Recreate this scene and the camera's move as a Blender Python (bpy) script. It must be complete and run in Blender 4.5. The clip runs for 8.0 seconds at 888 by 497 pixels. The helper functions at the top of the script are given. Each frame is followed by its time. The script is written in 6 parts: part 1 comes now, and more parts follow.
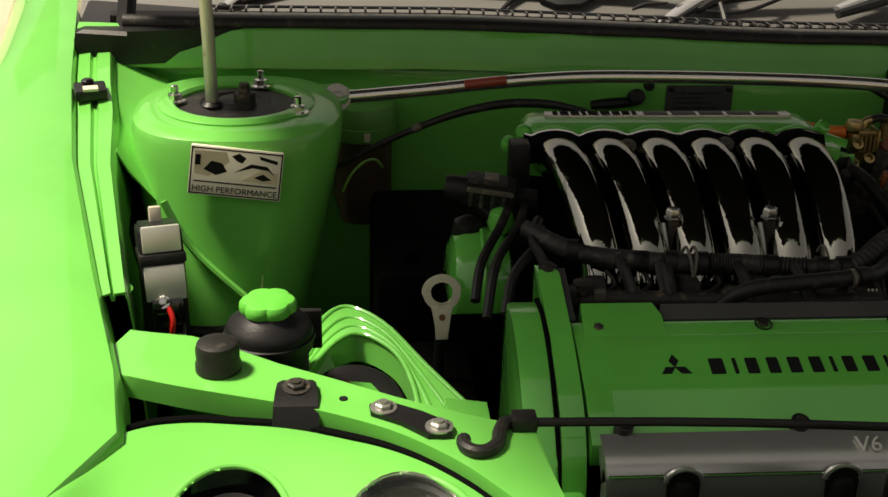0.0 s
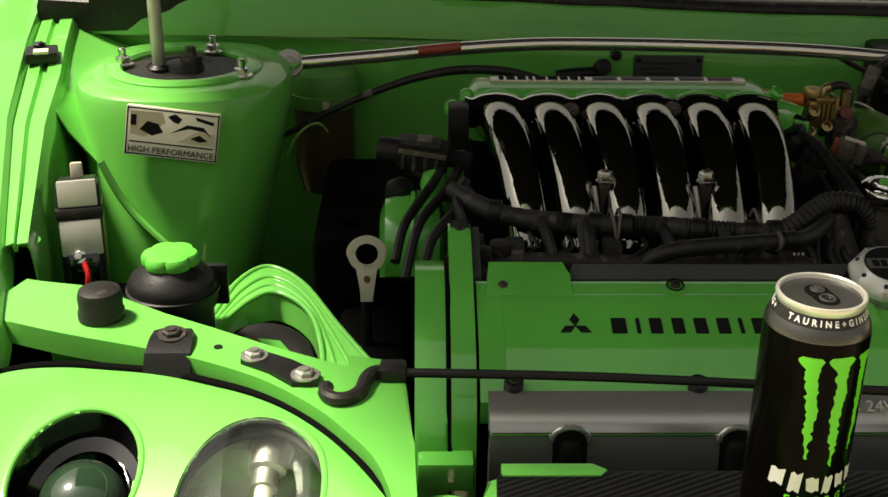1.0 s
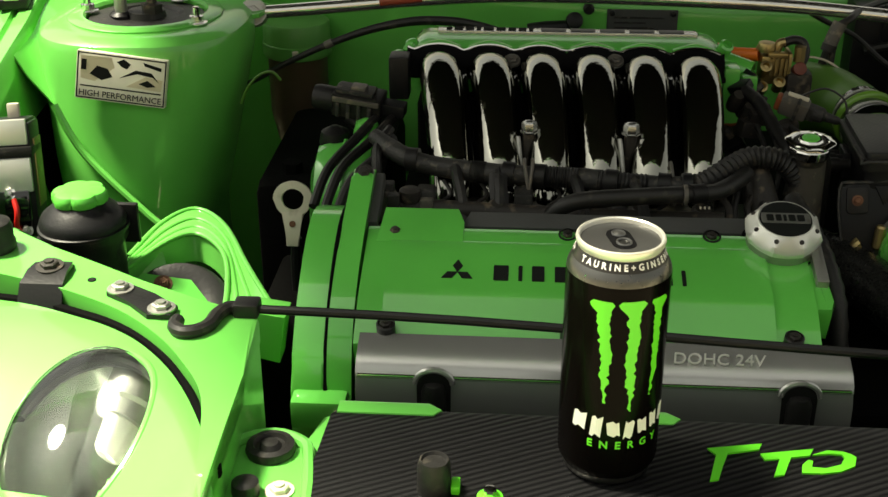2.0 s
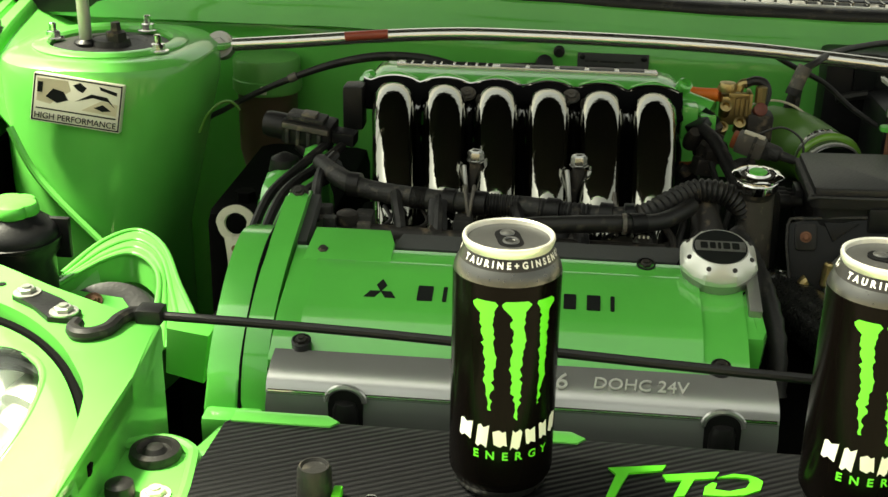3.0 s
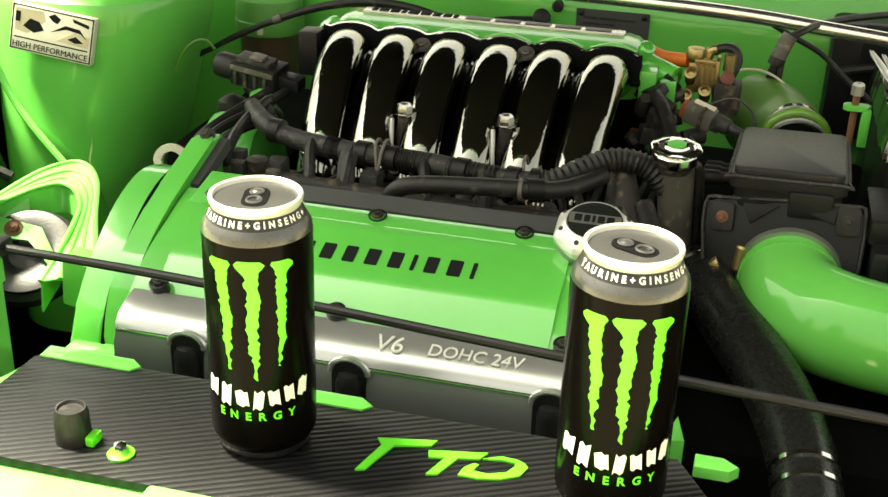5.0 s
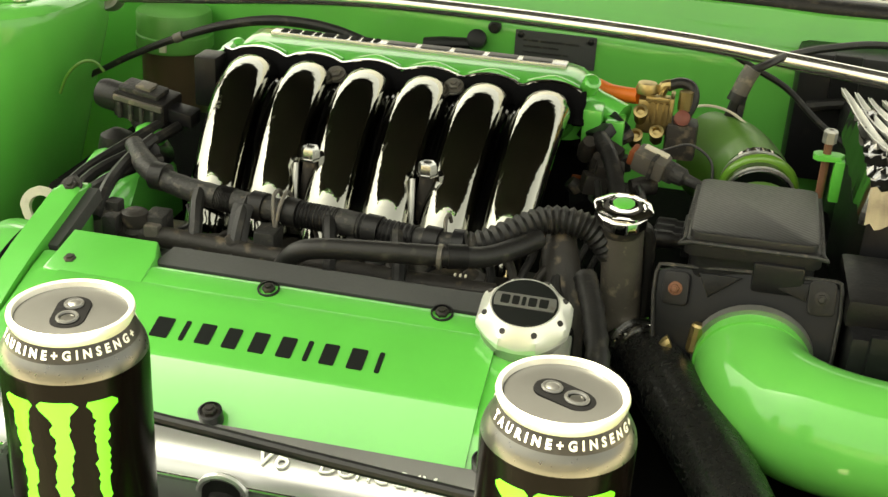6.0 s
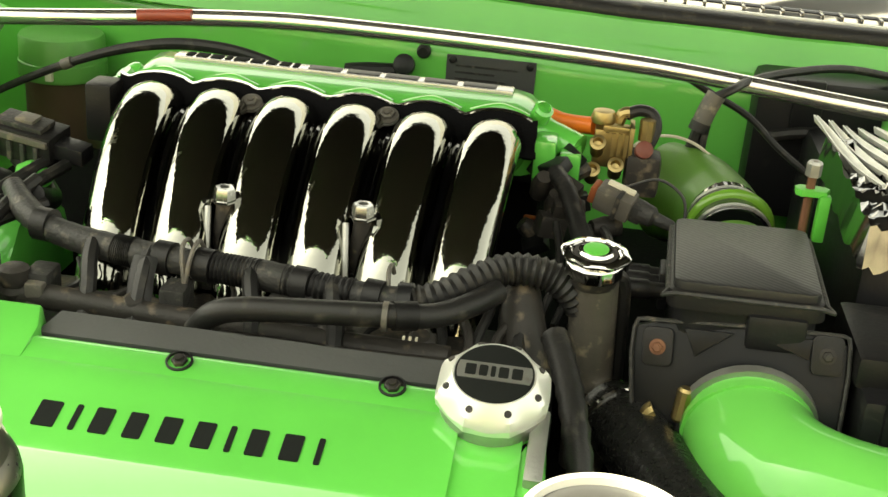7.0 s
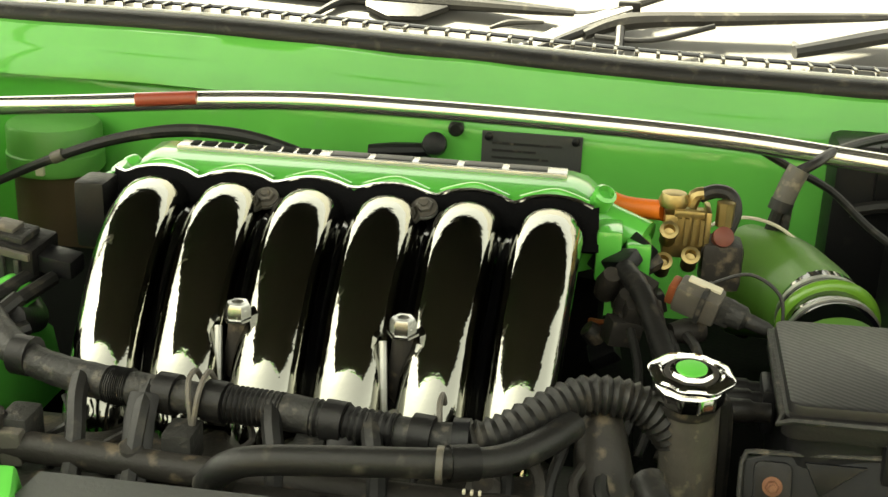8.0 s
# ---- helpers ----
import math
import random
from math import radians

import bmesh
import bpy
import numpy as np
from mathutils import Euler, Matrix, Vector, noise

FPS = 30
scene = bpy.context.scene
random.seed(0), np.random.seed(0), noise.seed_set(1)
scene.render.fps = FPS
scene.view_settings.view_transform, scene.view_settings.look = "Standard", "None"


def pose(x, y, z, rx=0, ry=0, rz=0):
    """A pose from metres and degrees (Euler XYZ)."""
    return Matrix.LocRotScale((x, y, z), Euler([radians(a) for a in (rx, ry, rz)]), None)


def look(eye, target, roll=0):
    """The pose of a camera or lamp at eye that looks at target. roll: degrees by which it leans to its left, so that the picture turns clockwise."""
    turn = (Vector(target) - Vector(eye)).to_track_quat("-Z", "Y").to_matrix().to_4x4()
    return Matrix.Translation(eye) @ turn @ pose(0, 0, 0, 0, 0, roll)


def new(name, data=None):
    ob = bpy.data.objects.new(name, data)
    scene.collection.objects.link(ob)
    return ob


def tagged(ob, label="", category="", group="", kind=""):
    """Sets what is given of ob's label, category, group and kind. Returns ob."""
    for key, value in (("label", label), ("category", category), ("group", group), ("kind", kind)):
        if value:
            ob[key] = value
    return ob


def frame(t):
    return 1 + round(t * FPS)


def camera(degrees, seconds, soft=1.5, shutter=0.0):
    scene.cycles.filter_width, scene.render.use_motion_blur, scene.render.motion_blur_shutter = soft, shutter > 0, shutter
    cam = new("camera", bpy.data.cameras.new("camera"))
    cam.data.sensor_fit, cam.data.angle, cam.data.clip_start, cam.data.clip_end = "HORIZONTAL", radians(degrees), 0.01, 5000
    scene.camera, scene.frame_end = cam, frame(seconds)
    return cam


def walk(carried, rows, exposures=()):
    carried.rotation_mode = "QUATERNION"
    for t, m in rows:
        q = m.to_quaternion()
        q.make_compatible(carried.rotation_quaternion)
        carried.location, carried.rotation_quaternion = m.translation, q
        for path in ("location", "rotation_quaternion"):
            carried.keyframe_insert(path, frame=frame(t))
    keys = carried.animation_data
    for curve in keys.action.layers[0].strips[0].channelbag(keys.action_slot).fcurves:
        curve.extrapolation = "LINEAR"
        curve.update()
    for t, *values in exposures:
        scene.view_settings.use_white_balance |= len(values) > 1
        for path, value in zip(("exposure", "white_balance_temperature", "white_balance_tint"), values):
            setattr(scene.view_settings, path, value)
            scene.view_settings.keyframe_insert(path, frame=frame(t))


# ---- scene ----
cam = camera(40.3, 8.0)
PATH = [
    (0, (-0.401, -0.662, 1.286), (-0.241, 1.158, 0.474), 1.4),
    (0.2, (-0.374, -0.653, 1.271), (-0.223, 1.201, 0.537), 2.3),
    (0.5, (-0.318, -0.663, 1.28), (-0.231, 1.193, 0.539), 1.7),
    (0.7, (-0.306, -0.665, 1.246), (-0.224, 1.192, 0.508), 1.7),
    (1, (-0.251, -0.668, 1.244), (-0.205, 1.158, 0.43), 0.7),
    (1.5, (-0.156, -0.698, 1.221), (-0.174, 1.112, 0.372), 0.5),
    (1.7, (-0.111, -0.687, 1.24), (-0.182, 1.106, 0.356), -0.1),
    (2.8, (0.007, -0.674, 1.189), (-0.185, 1.163, 0.421), 1.0),
    (3, (0.026, -0.67, 1.18), (-0.152, 1.174, 0.427), 1.0),
    (3.5, (0.061, -0.653, 1.164), (-0.075, 1.198, 0.418), 1.7),
    (4, (0.135, -0.645, 1.164), (-0.112, 1.182, 0.388), 0.2),
    (4.2, (0.171, -0.64, 1.17), (-0.131, 1.174, 0.382), -0.3),
    (5.3, (0.274, -0.566, 1.19), (-0.18, 1.18, 0.326), 2.2),
    (5.5, (0.271, -0.527, 1.189), (-0.161, 1.219, 0.315), 2.7),
    (6, (0.254, -0.429, 1.178), (-0.106, 1.346, 0.329), 3.4),
    (6.5, (0.242, -0.356, 1.148), (-0.058, 1.451, 0.346), 3.8),
    (7, (0.199, -0.303, 1.13), (-0.007, 1.524, 0.342), 4.5),
    (7.5, (0.152, -0.249, 1.126), (-0.008, 1.588, 0.354), 4.2),
    (8, (0.156, -0.165, 1.104), (-0.083, 1.696, 0.414), 2.3),
]
walk(cam, [(t, look(eye, target, roll)) for t, eye, target, roll in PATH],
     [(0, 0.4, 7600, 12), (1.5, 1.05, 7500, 5), (3.5, 2.15, 7400, -5), (5.5, 2.9, 7900, -1), (8, 3.25, 8000, -4)])

# ==== world, sun and exposure
world = bpy.data.worlds.new("sky")
scene.world = world
world.use_nodes = True
wn = world.node_tree
wn.nodes.clear()
sky = wn.nodes.new("ShaderNodeTexSky")
sky.sky_type = "NISHITA"
sky.sun_disc = False
sky.sun_elevation, sky.sun_rotation = radians(62), radians(281.3)
sky.dust_density, sky.air_density = 4.0, 1.0
grey = wn.nodes.new("ShaderNodeHueSaturation")
grey.inputs["Saturation"].default_value = 0.12
sky_back = wn.nodes.new("ShaderNodeBackground")
sky_back.inputs["Strength"].default_value = 0.066
sky_out = wn.nodes.new("ShaderNodeOutputWorld")
wn.links.new(sky.outputs[0], grey.inputs["Color"])
wn.links.new(grey.outputs[0], sky_back.inputs["Color"])
wn.links.new(sky_back.outputs[0], sky_out.inputs["Surface"])

sun_data = bpy.data.lights.new("sun", "SUN")
sun_data.energy, sun_data.angle, sun_data.color = 5.0, radians(9), (1.0, 0.95, 0.85)
sun_ob = new("sun", sun_data)
sun_ob.matrix_world = look((-4.5, 0.9, 8.6), (0, 0, 0))


# ==== materials
def mat(name, colour, rough=0.5, metal=0.0, coat=0.0, vary=0.12, scale=9.0, fine=90.0, bump=0.05, spot=None, spots=0.0, spec=0.5, grain=0.08):
    """A surface with broad and fine variation; spot: a second colour that comes through in patches."""
    m = bpy.data.materials.new(name)
    m.use_nodes = True
    nt = m.node_tree
    b = nt.nodes["Principled BSDF"]
    b.inputs["Metallic"].default_value = metal
    b.inputs["Coat Weight"].default_value = coat
    b.inputs["Coat Roughness"].default_value = 0.05
    b.inputs["Coat IOR"].default_value = 1.6
    b.inputs["Specular IOR Level"].default_value = spec
    co = nt.nodes.new("ShaderNodeTexCoord")
    broad, small = nt.nodes.new("ShaderNodeTexNoise"), nt.nodes.new("ShaderNodeTexNoise")
    broad.inputs["Scale"].default_value, small.inputs["Scale"].default_value = scale, fine * 4
    broad.inputs["Detail"].default_value = 5
    small.inputs["Detail"].default_value = 4
    for n in (broad, small):
        nt.links.new(co.outputs["Object"], n.inputs["Vector"])
    ramp = nt.nodes.new("ShaderNodeMapRange")
    ramp.inputs["From Min"].default_value, ramp.inputs["From Max"].default_value = 0.3, 0.7
    ramp.inputs["To Min"].default_value, ramp.inputs["To Max"].default_value = 1 - vary, 1 + vary
    nt.links.new(broad.outputs["Fac"], ramp.inputs["Value"])
    tint = nt.nodes.new("ShaderNodeVectorMath")
    tint.operation = "SCALE"
    tint.inputs[0].default_value = colour
    nt.links.new(ramp.outputs[0], tint.inputs["Scale"])
    last = tint.outputs[0]
    if spot:
        mask = nt.nodes.new("ShaderNodeMapRange")
        mask.inputs["From Min"].default_value = 0.62 - 0.2 * spots
        mask.inputs["From Max"].default_value = 0.74 - 0.2 * spots
        other = nt.nodes.new("ShaderNodeTexNoise")
        other.inputs["Scale"].default_value, other.inputs["Detail"].default_value = scale * 5, 8
        nt.links.new(co.outputs["Object"], other.inputs["Vector"])
        nt.links.new(other.outputs["Fac"], mask.inputs["Value"])
        mix = nt.nodes.new("ShaderNodeMix")
        mix.data_type = "RGBA"
        nt.links.new(mask.outputs[0], mix.inputs["Factor"])
        nt.links.new(last, mix.inputs["A"])
        mix.inputs["B"].default_value = (*spot, 1)
        last = mix.outputs["Result"]
    nt.links.new(last, b.inputs["Base Color"])
    gloss = nt.nodes.new("ShaderNodeMapRange")
    gloss.inputs["To Min"].default_value, gloss.inputs["To Max"].default_value = max(0.02, rough - grain), min(1.0, rough + grain)
    nt.links.new(small.outputs["Fac"], gloss.inputs["Value"])
    nt.links.new(gloss.outputs[0], b.inputs["Roughness"])
    if bump:
        bp = nt.nodes.new("ShaderNodeBump")
        bp.inputs["Strength"].default_value, bp.inputs["Distance"].default_value = bump, 0.002
        nt.links.new(small.outputs["Fac"], bp.inputs["Height"])
        nt.links.new(bp.outputs[0], b.inputs["Normal"])
    return m


GREEN = (0.14, 0.53, 0.094)
green = mat("green paint", GREEN, 0.32, coat=0.7, vary=0.08, bump=0.006, spec=0.15)
green_dull = mat("green engine paint", (0.115, 0.53, 0.08), 0.36, coat=1.0, vary=0.1, bump=0.04, spec=0.35)
green_cap = mat("green plastic", (0.10, 0.50, 0.06), 0.4, vary=0.08)
cap_faded = mat("faded green plastic", (0.13, 0.38, 0.085), 0.45, vary=0.12)
lime = mat("lime print", (0.13, 0.74, 0.035), 0.4, vary=0.05, bump=0)
black = mat("black plastic", (0.009, 0.009, 0.010), 0.42, vary=0.25, bump=0.1, spot=(0.02, 0.02, 0.018), spots=0.0, spec=0.35)
black_gloss = mat("gloss black", (0.004, 0.004, 0.005), 0.08, coat=1.0, vary=0.2, bump=0.0)
rubber = mat("rubber", (0.014, 0.0135, 0.013), 0.46, vary=0.35, scale=14, bump=0.16, spot=(0.050, 0.045, 0.037), spots=0.2, spec=0.35)
dusty = mat("dusty grey plastic", (0.026, 0.0255, 0.024), 0.55, vary=0.4, scale=24, bump=0.4, spot=(0.085, 0.076, 0.062), spots=0.25, spec=0.4)
grime = mat("oily engine metal", (0.030, 0.027, 0.024), 0.5, metal=0.0, spec=0.3, vary=0.4, scale=16, bump=0.2, spot=(0.12, 0.095, 0.066), spots=0.25)
# near-black: shade deep in the bay is put into this colour
dark = mat("near-black shade", (0.0025, 0.0025, 0.0025), 0.85, vary=0.3, bump=0.2, spec=0.05)
chrome = mat("polished steel", (0.80, 0.79, 0.76), 0.12, metal=1.0, vary=0.06, bump=0.02)
alloy = mat("brushed alloy", (0.60, 0.60, 0.58), 0.24, metal=1.0, vary=0.08, bump=0.008)
alloy_dull = mat("dull alloy", (0.45, 0.45, 0.42), 0.45, metal=0.9, vary=0.15, bump=0.2, spot=(0.22, 0.19, 0.15), spots=0.05)
brass = mat("brass", (0.44, 0.34, 0.155), 0.42, metal=1.0, vary=0.2, bump=0.1)
orange = mat("orange hose", (0.75, 0.17, 0.02), 0.45, vary=0.1)
red = mat("red wire", (0.55, 0.015, 0.012), 0.4, vary=0.1)
pale = mat("pale plastic", (0.62, 0.58, 0.46), 0.5, vary=0.12, bump=0.1, spot=(0.4, 0.36, 0.27), spots=0.0)
white = mat("white print", (0.8, 0.8, 0.78), 0.45, vary=0.04, bump=0)
ink = mat("dark print", (0.011, 0.0125, 0.0115), 0.85, vary=0.1, bump=0, spec=0.1)
tan = mat("stained reservoir plastic", (0.08, 0.055, 0.032), 0.45, vary=0.25, bump=0.05)
rust = mat("rusty steel", (0.20, 0.09, 0.05), 0.7, metal=0.3, vary=0.3, bump=0.3)
sand = mat("sandy concrete", (0.46, 0.40, 0.28), 0.9, vary=0.12, scale=1.2, fine=30, bump=0.4, spot=(0.40, 0.34, 0.235), spots=0.15)
cream = mat("cream label", (0.80, 0.78, 0.64), 0.3, metal=0.0, vary=0.1, bump=0)
# grey that stands for the sky reflected in the windscreen
screen_pale = mat("pale screen reflection", (0.115, 0.112, 0.105), 0.5, vary=0.12, scale=3, bump=0.05)
mirror_alloy = mat("mirror polished alloy", (0.31, 0.31, 0.275), 0.07, metal=1.0, vary=0.06, fine=14.0, bump=0.22, grain=0.02)
satin = mat("satin alloy", (0.82, 0.82, 0.76), 0.34, metal=0.55, vary=0.06, bump=0.0, grain=0.02)
yard = mat("pale wall render", (0.32, 0.29, 0.23), 0.9, vary=0.2, scale=0.8, bump=0.3)
wiper_dark = mat("worn black arm paint", (0.03, 0.03, 0.032), 0.4, vary=0.2, bump=0.05)
# pale grey holds the light that falls on the flat arms
wiper_lit = mat("lit arm paint", (0.20, 0.20, 0.21), 0.4, vary=0.15, bump=0.05)
tan_print = mat("tan print", (0.62, 0.55, 0.38), 0.4, vary=0.15, bump=0)
strip_pale = mat("pale film strip", (0.72, 0.72, 0.66), 0.3, vary=0.15, scale=60, bump=0.05)
satin_black = mat("satin black plastic", (0.006, 0.0065, 0.007), 0.34, vary=0.2, bump=0.04, spec=0.22)
strip_grey = mat("grey rubber gasket strip", (0.062, 0.064, 0.062), 0.65, spec=0.25, vary=0.12, bump=0.15)


def carbon_mat():
    m = mat("carbon weave film", (0.02, 0.02, 0.022), 0.34, coat=0.05, spec=0.2, vary=0.15, bump=0)
    nt = m.node_tree
    b = nt.nodes["Principled BSDF"]
    co = nt.nodes.new("ShaderNodeTexCoord")
    turn = nt.nodes.new("ShaderNodeMapping")
    turn.inputs["Rotation"].default_value = (0, 0, radians(-27))
    wave = nt.nodes.new("ShaderNodeTexWave")
    wave.wave_type, wave.bands_direction = "BANDS", "Y"
    wave.inputs["Scale"].default_value = 0.314 / 0.0052
    wave.inputs["Distortion"].default_value = 0.3
    nt.links.new(co.outputs["Object"], turn.inputs["Vector"])
    nt.links.new(turn.outputs[0], wave.inputs["Vector"])
    mix = nt.nodes.new("ShaderNodeMix")
    mix.data_type = "RGBA"
    mix.inputs["A"].default_value = (0.003, 0.003, 0.0036, 1)
    mix.inputs["B"].default_value = (0.014, 0.014, 0.015, 1)
    nt.links.new(wave.outputs["Fac"], mix.inputs["Factor"])
    nt.links.new(mix.outputs["Result"], b.inputs["Base Color"])
    bp = nt.nodes.new("ShaderNodeBump")
    bp.inputs["Strength"].default_value, bp.inputs["Distance"].default_value = 0.35, 0.0006
    nt.links.new(wave.outputs["Fac"], bp.inputs["Height"])
    nt.links.new(bp.outputs[0], b.inputs["Normal"])
    return m


carbon = carbon_mat()


def glass_mat(name, colour, rough=0.02):
    m = bpy.data.materials.new(name)
    m.use_nodes = True
    b = m.node_tree.nodes["Principled BSDF"]
    b.inputs["Base Color"].default_value = (*colour, 1)
    b.inputs["Roughness"].default_value = rough
    b.inputs["Transmission Weight"].default_value = 1.0
    b.inputs["IOR"].default_value = 1.45
    return m


bowl_metal = mat("lamp bowl metal", (0.42, 0.44, 0.40), 0.16, metal=0.9, vary=0.1, bump=0.0)
glass = glass_mat("clear glass", (0.95, 1.0, 0.95))
lens_green = mat("dark lens glass", (0.02, 0.045, 0.025), 0.08, coat=1.0, vary=0.2, bump=0.0)
sticker_red = mat("red sticker", (0.30, 0.06, 0.035), 0.35, vary=0.15, bump=0.0)
alloy_grimy = mat("stained alloy", (0.105, 0.096, 0.082), 0.5, metal=0.1, vary=0.35, scale=16, bump=0.25, spot=(0.22, 0.19, 0.14), spots=0.2)
# darker copy of the rail alloy; the lower panel's dark reflection is coloured in
rail_shaded = mat("shaded rail alloy", (0.20, 0.20, 0.195), 0.38, metal=0.5, vary=0.06, bump=0.0, grain=0.01)
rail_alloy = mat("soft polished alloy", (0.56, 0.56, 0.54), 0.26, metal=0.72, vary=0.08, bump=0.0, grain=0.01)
brace_alloy = mat("satin steel tube", (0.80, 0.79, 0.74), 0.13, metal=0.9, vary=0.05, bump=0.0, grain=0.01)
dusty_black = mat("dusty black plastic", (0.010, 0.0095, 0.0095), 0.45, vary=0.3, bump=0.15, spot=(0.034, 0.030, 0.026), spots=0.08, spec=0.3)
rubber_gloss = mat("smooth rubber", (0.012, 0.0125, 0.0115), 0.28, vary=0.25, bump=0.06, spot=(0.022, 0.022, 0.02), spots=0.0, spec=0.4)
olive = mat("olive lime plastic", (0.15, 0.34, 0.035), 0.3, coat=0.5, vary=0.1, bump=0.0)
felt = mat("black felt", (0.006, 0.006, 0.0065), 0.95, vary=0.2, bump=0.3, spec=0.05)
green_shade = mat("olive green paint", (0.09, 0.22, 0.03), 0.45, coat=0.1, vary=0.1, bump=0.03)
orange_dull = mat("dull orange plastic", (0.22, 0.06, 0.02), 0.5, vary=0.15)
rust_red = mat("red oxide", (0.16, 0.045, 0.03), 0.6, vary=0.25, bump=0.15)
foil = mat("crumpled film", (0.01, 0.01, 0.01), 0.10, vary=0.05, bump=0.0, grain=0.01)
foil.node_tree.nodes["Principled BSDF"].inputs["IOR"].default_value = 3.2


def grained(name, colour, pitch, turn, depth):
    """Plastic with fine parallel graining."""
    m = mat(name, colour, 0.42, vary=0.2, bump=0, spec=0.4)
    nt = m.node_tree
    co, spin, wave, bp = (nt.nodes.new(k) for k in ("ShaderNodeTexCoord", "ShaderNodeMapping", "ShaderNodeTexWave", "ShaderNodeBump"))
    spin.inputs["Rotation"].default_value = (0, 0, radians(turn))
    wave.wave_type, wave.bands_direction = "BANDS", "Y"
    wave.inputs["Scale"].default_value, wave.inputs["Distortion"].default_value = 0.314 / pitch, 0.6
    bp.inputs["Strength"].default_value, bp.inputs["Distance"].default_value = depth, 0.0006
    nt.links.new(co.outputs["Object"], spin.inputs["Vector"])
    nt.links.new(spin.outputs[0], wave.inputs["Vector"])
    nt.links.new(wave.outputs["Fac"], bp.inputs["Height"])
    nt.links.new(bp.outputs[0], nt.nodes["Principled BSDF"].inputs["Normal"])
    return m


weave_plastic = grained("grained black plastic", (0.017, 0.017, 0.0175), 0.004, 40, 0.16)


# ==== building helpers
DRAWN = {}


def thing(name, label, category, at=(0, 0, 0), group="", kind="", by=(0, 0, 0)):
    """An Empty at a thing's base. by: how far the thing stands from where its parts are drawn."""
    ob = new(name)
    ob.empty_display_size = 0.02
    ob.location = Vector(at) + Vector(by)
    DRAWN[ob.name] = Vector(at)
    return tagged(ob, label, category, group, kind)


def part(name, bm, material, parent, label="", smooth=35):
    """Links a bmesh, drawn in world metres, as one mesh under a thing or a part."""
    bmesh.ops.recalc_face_normals(bm, faces=bm.faces)
    me = bpy.data.meshes.new(name)
    bm.to_mesh(me)
    bm.free()
    me.materials.append(material)
    me.shade_smooth()
    if smooth:
        me.set_sharp_from_angle(angle=radians(smooth))
    ob = new(name, me)
    if parent is not None:
        ob.parent = parent
        ob.matrix_parent_inverse = Matrix.Translation(-DRAWN.get(parent.name, parent.location))
    if label:
        ob["label"] = label
    return ob


def solid(name, bm, material, label, category, kind="", group="", smooth=35):
    return tagged(part(name, bm, material, None, "", smooth), label, category, group, kind)


def add_box(bm, lo, hi, m=None, bevel=0.0):
    made = bmesh.ops.create_cube(bm, size=1.0)["verts"]
    size = [hi[n] - lo[n] for n in range(3)]
    mid = [(hi[n] + lo[n]) / 2 for n in range(3)]
    for v in made:
        v.co = Vector([v.co[n] * size[n] + mid[n] for n in range(3)])
    if bevel:
        edges = list({e for v in made for e in v.link_edges})
        got = bmesh.ops.bevel(bm, geom=edges, offset=bevel, segments=2, profile=0.6, affect="EDGES")
        made = list({v for f in got["faces"] for v in f.verts} | {v for v in made if v.is_valid})
    if m is not None:
        for v in made:
            v.co = m @ v.co
    return bm


def box(lo, hi, m=None, bevel=0.0):
    return add_box(bmesh.new(), lo, hi, m, bevel)


def add_lathe(bm, profile, m=None, seg=24, squash=None):
    """Turns a profile of (radius, height) round the z axis of m. squash(angle): factor on the radius."""
    rings = []
    for r, h in profile:
        ring = []
        for n in range(seg):
            a = 2 * math.pi * n / seg
            k = squash(a) if squash else 1.0
            co = Vector((r * k * math.cos(a), r * k * math.sin(a), h))
            ring.append(bm.verts.new(m @ co if m is not None else co))
        rings.append(ring)
    for a, b in zip(rings, rings[1:]):
        for n in range(seg):
            bm.faces.new((a[n], a[(n + 1) % seg], b[(n + 1) % seg], b[n]))
    for ring in (rings[0], rings[-1]):
        bm.faces.new(ring)
    return bm


def lathe(profile, m=None, seg=24, squash=None):
    return add_lathe(bmesh.new(), profile, m, seg, squash)


def smooth_path(pts, steps=6):
    """A Catmull-Rom curve through the points."""
    pts = [Vector(p) for p in pts]
    out = []
    for n in range(len(pts) - 1):
        p0, p1, p2, p3 = pts[max(n - 1, 0)], pts[n], pts[n + 1], pts[min(n + 2, len(pts) - 1)]
        for s in range(steps):
            t = s / steps
            out.append(0.5 * (2 * p1 + (p2 - p0) * t + (2 * p0 - 5 * p1 + 4 * p2 - p3) * t * t + (3 * p1 - p0 - 3 * p2 + p3) * t ** 3))
    return out + [pts[-1]]


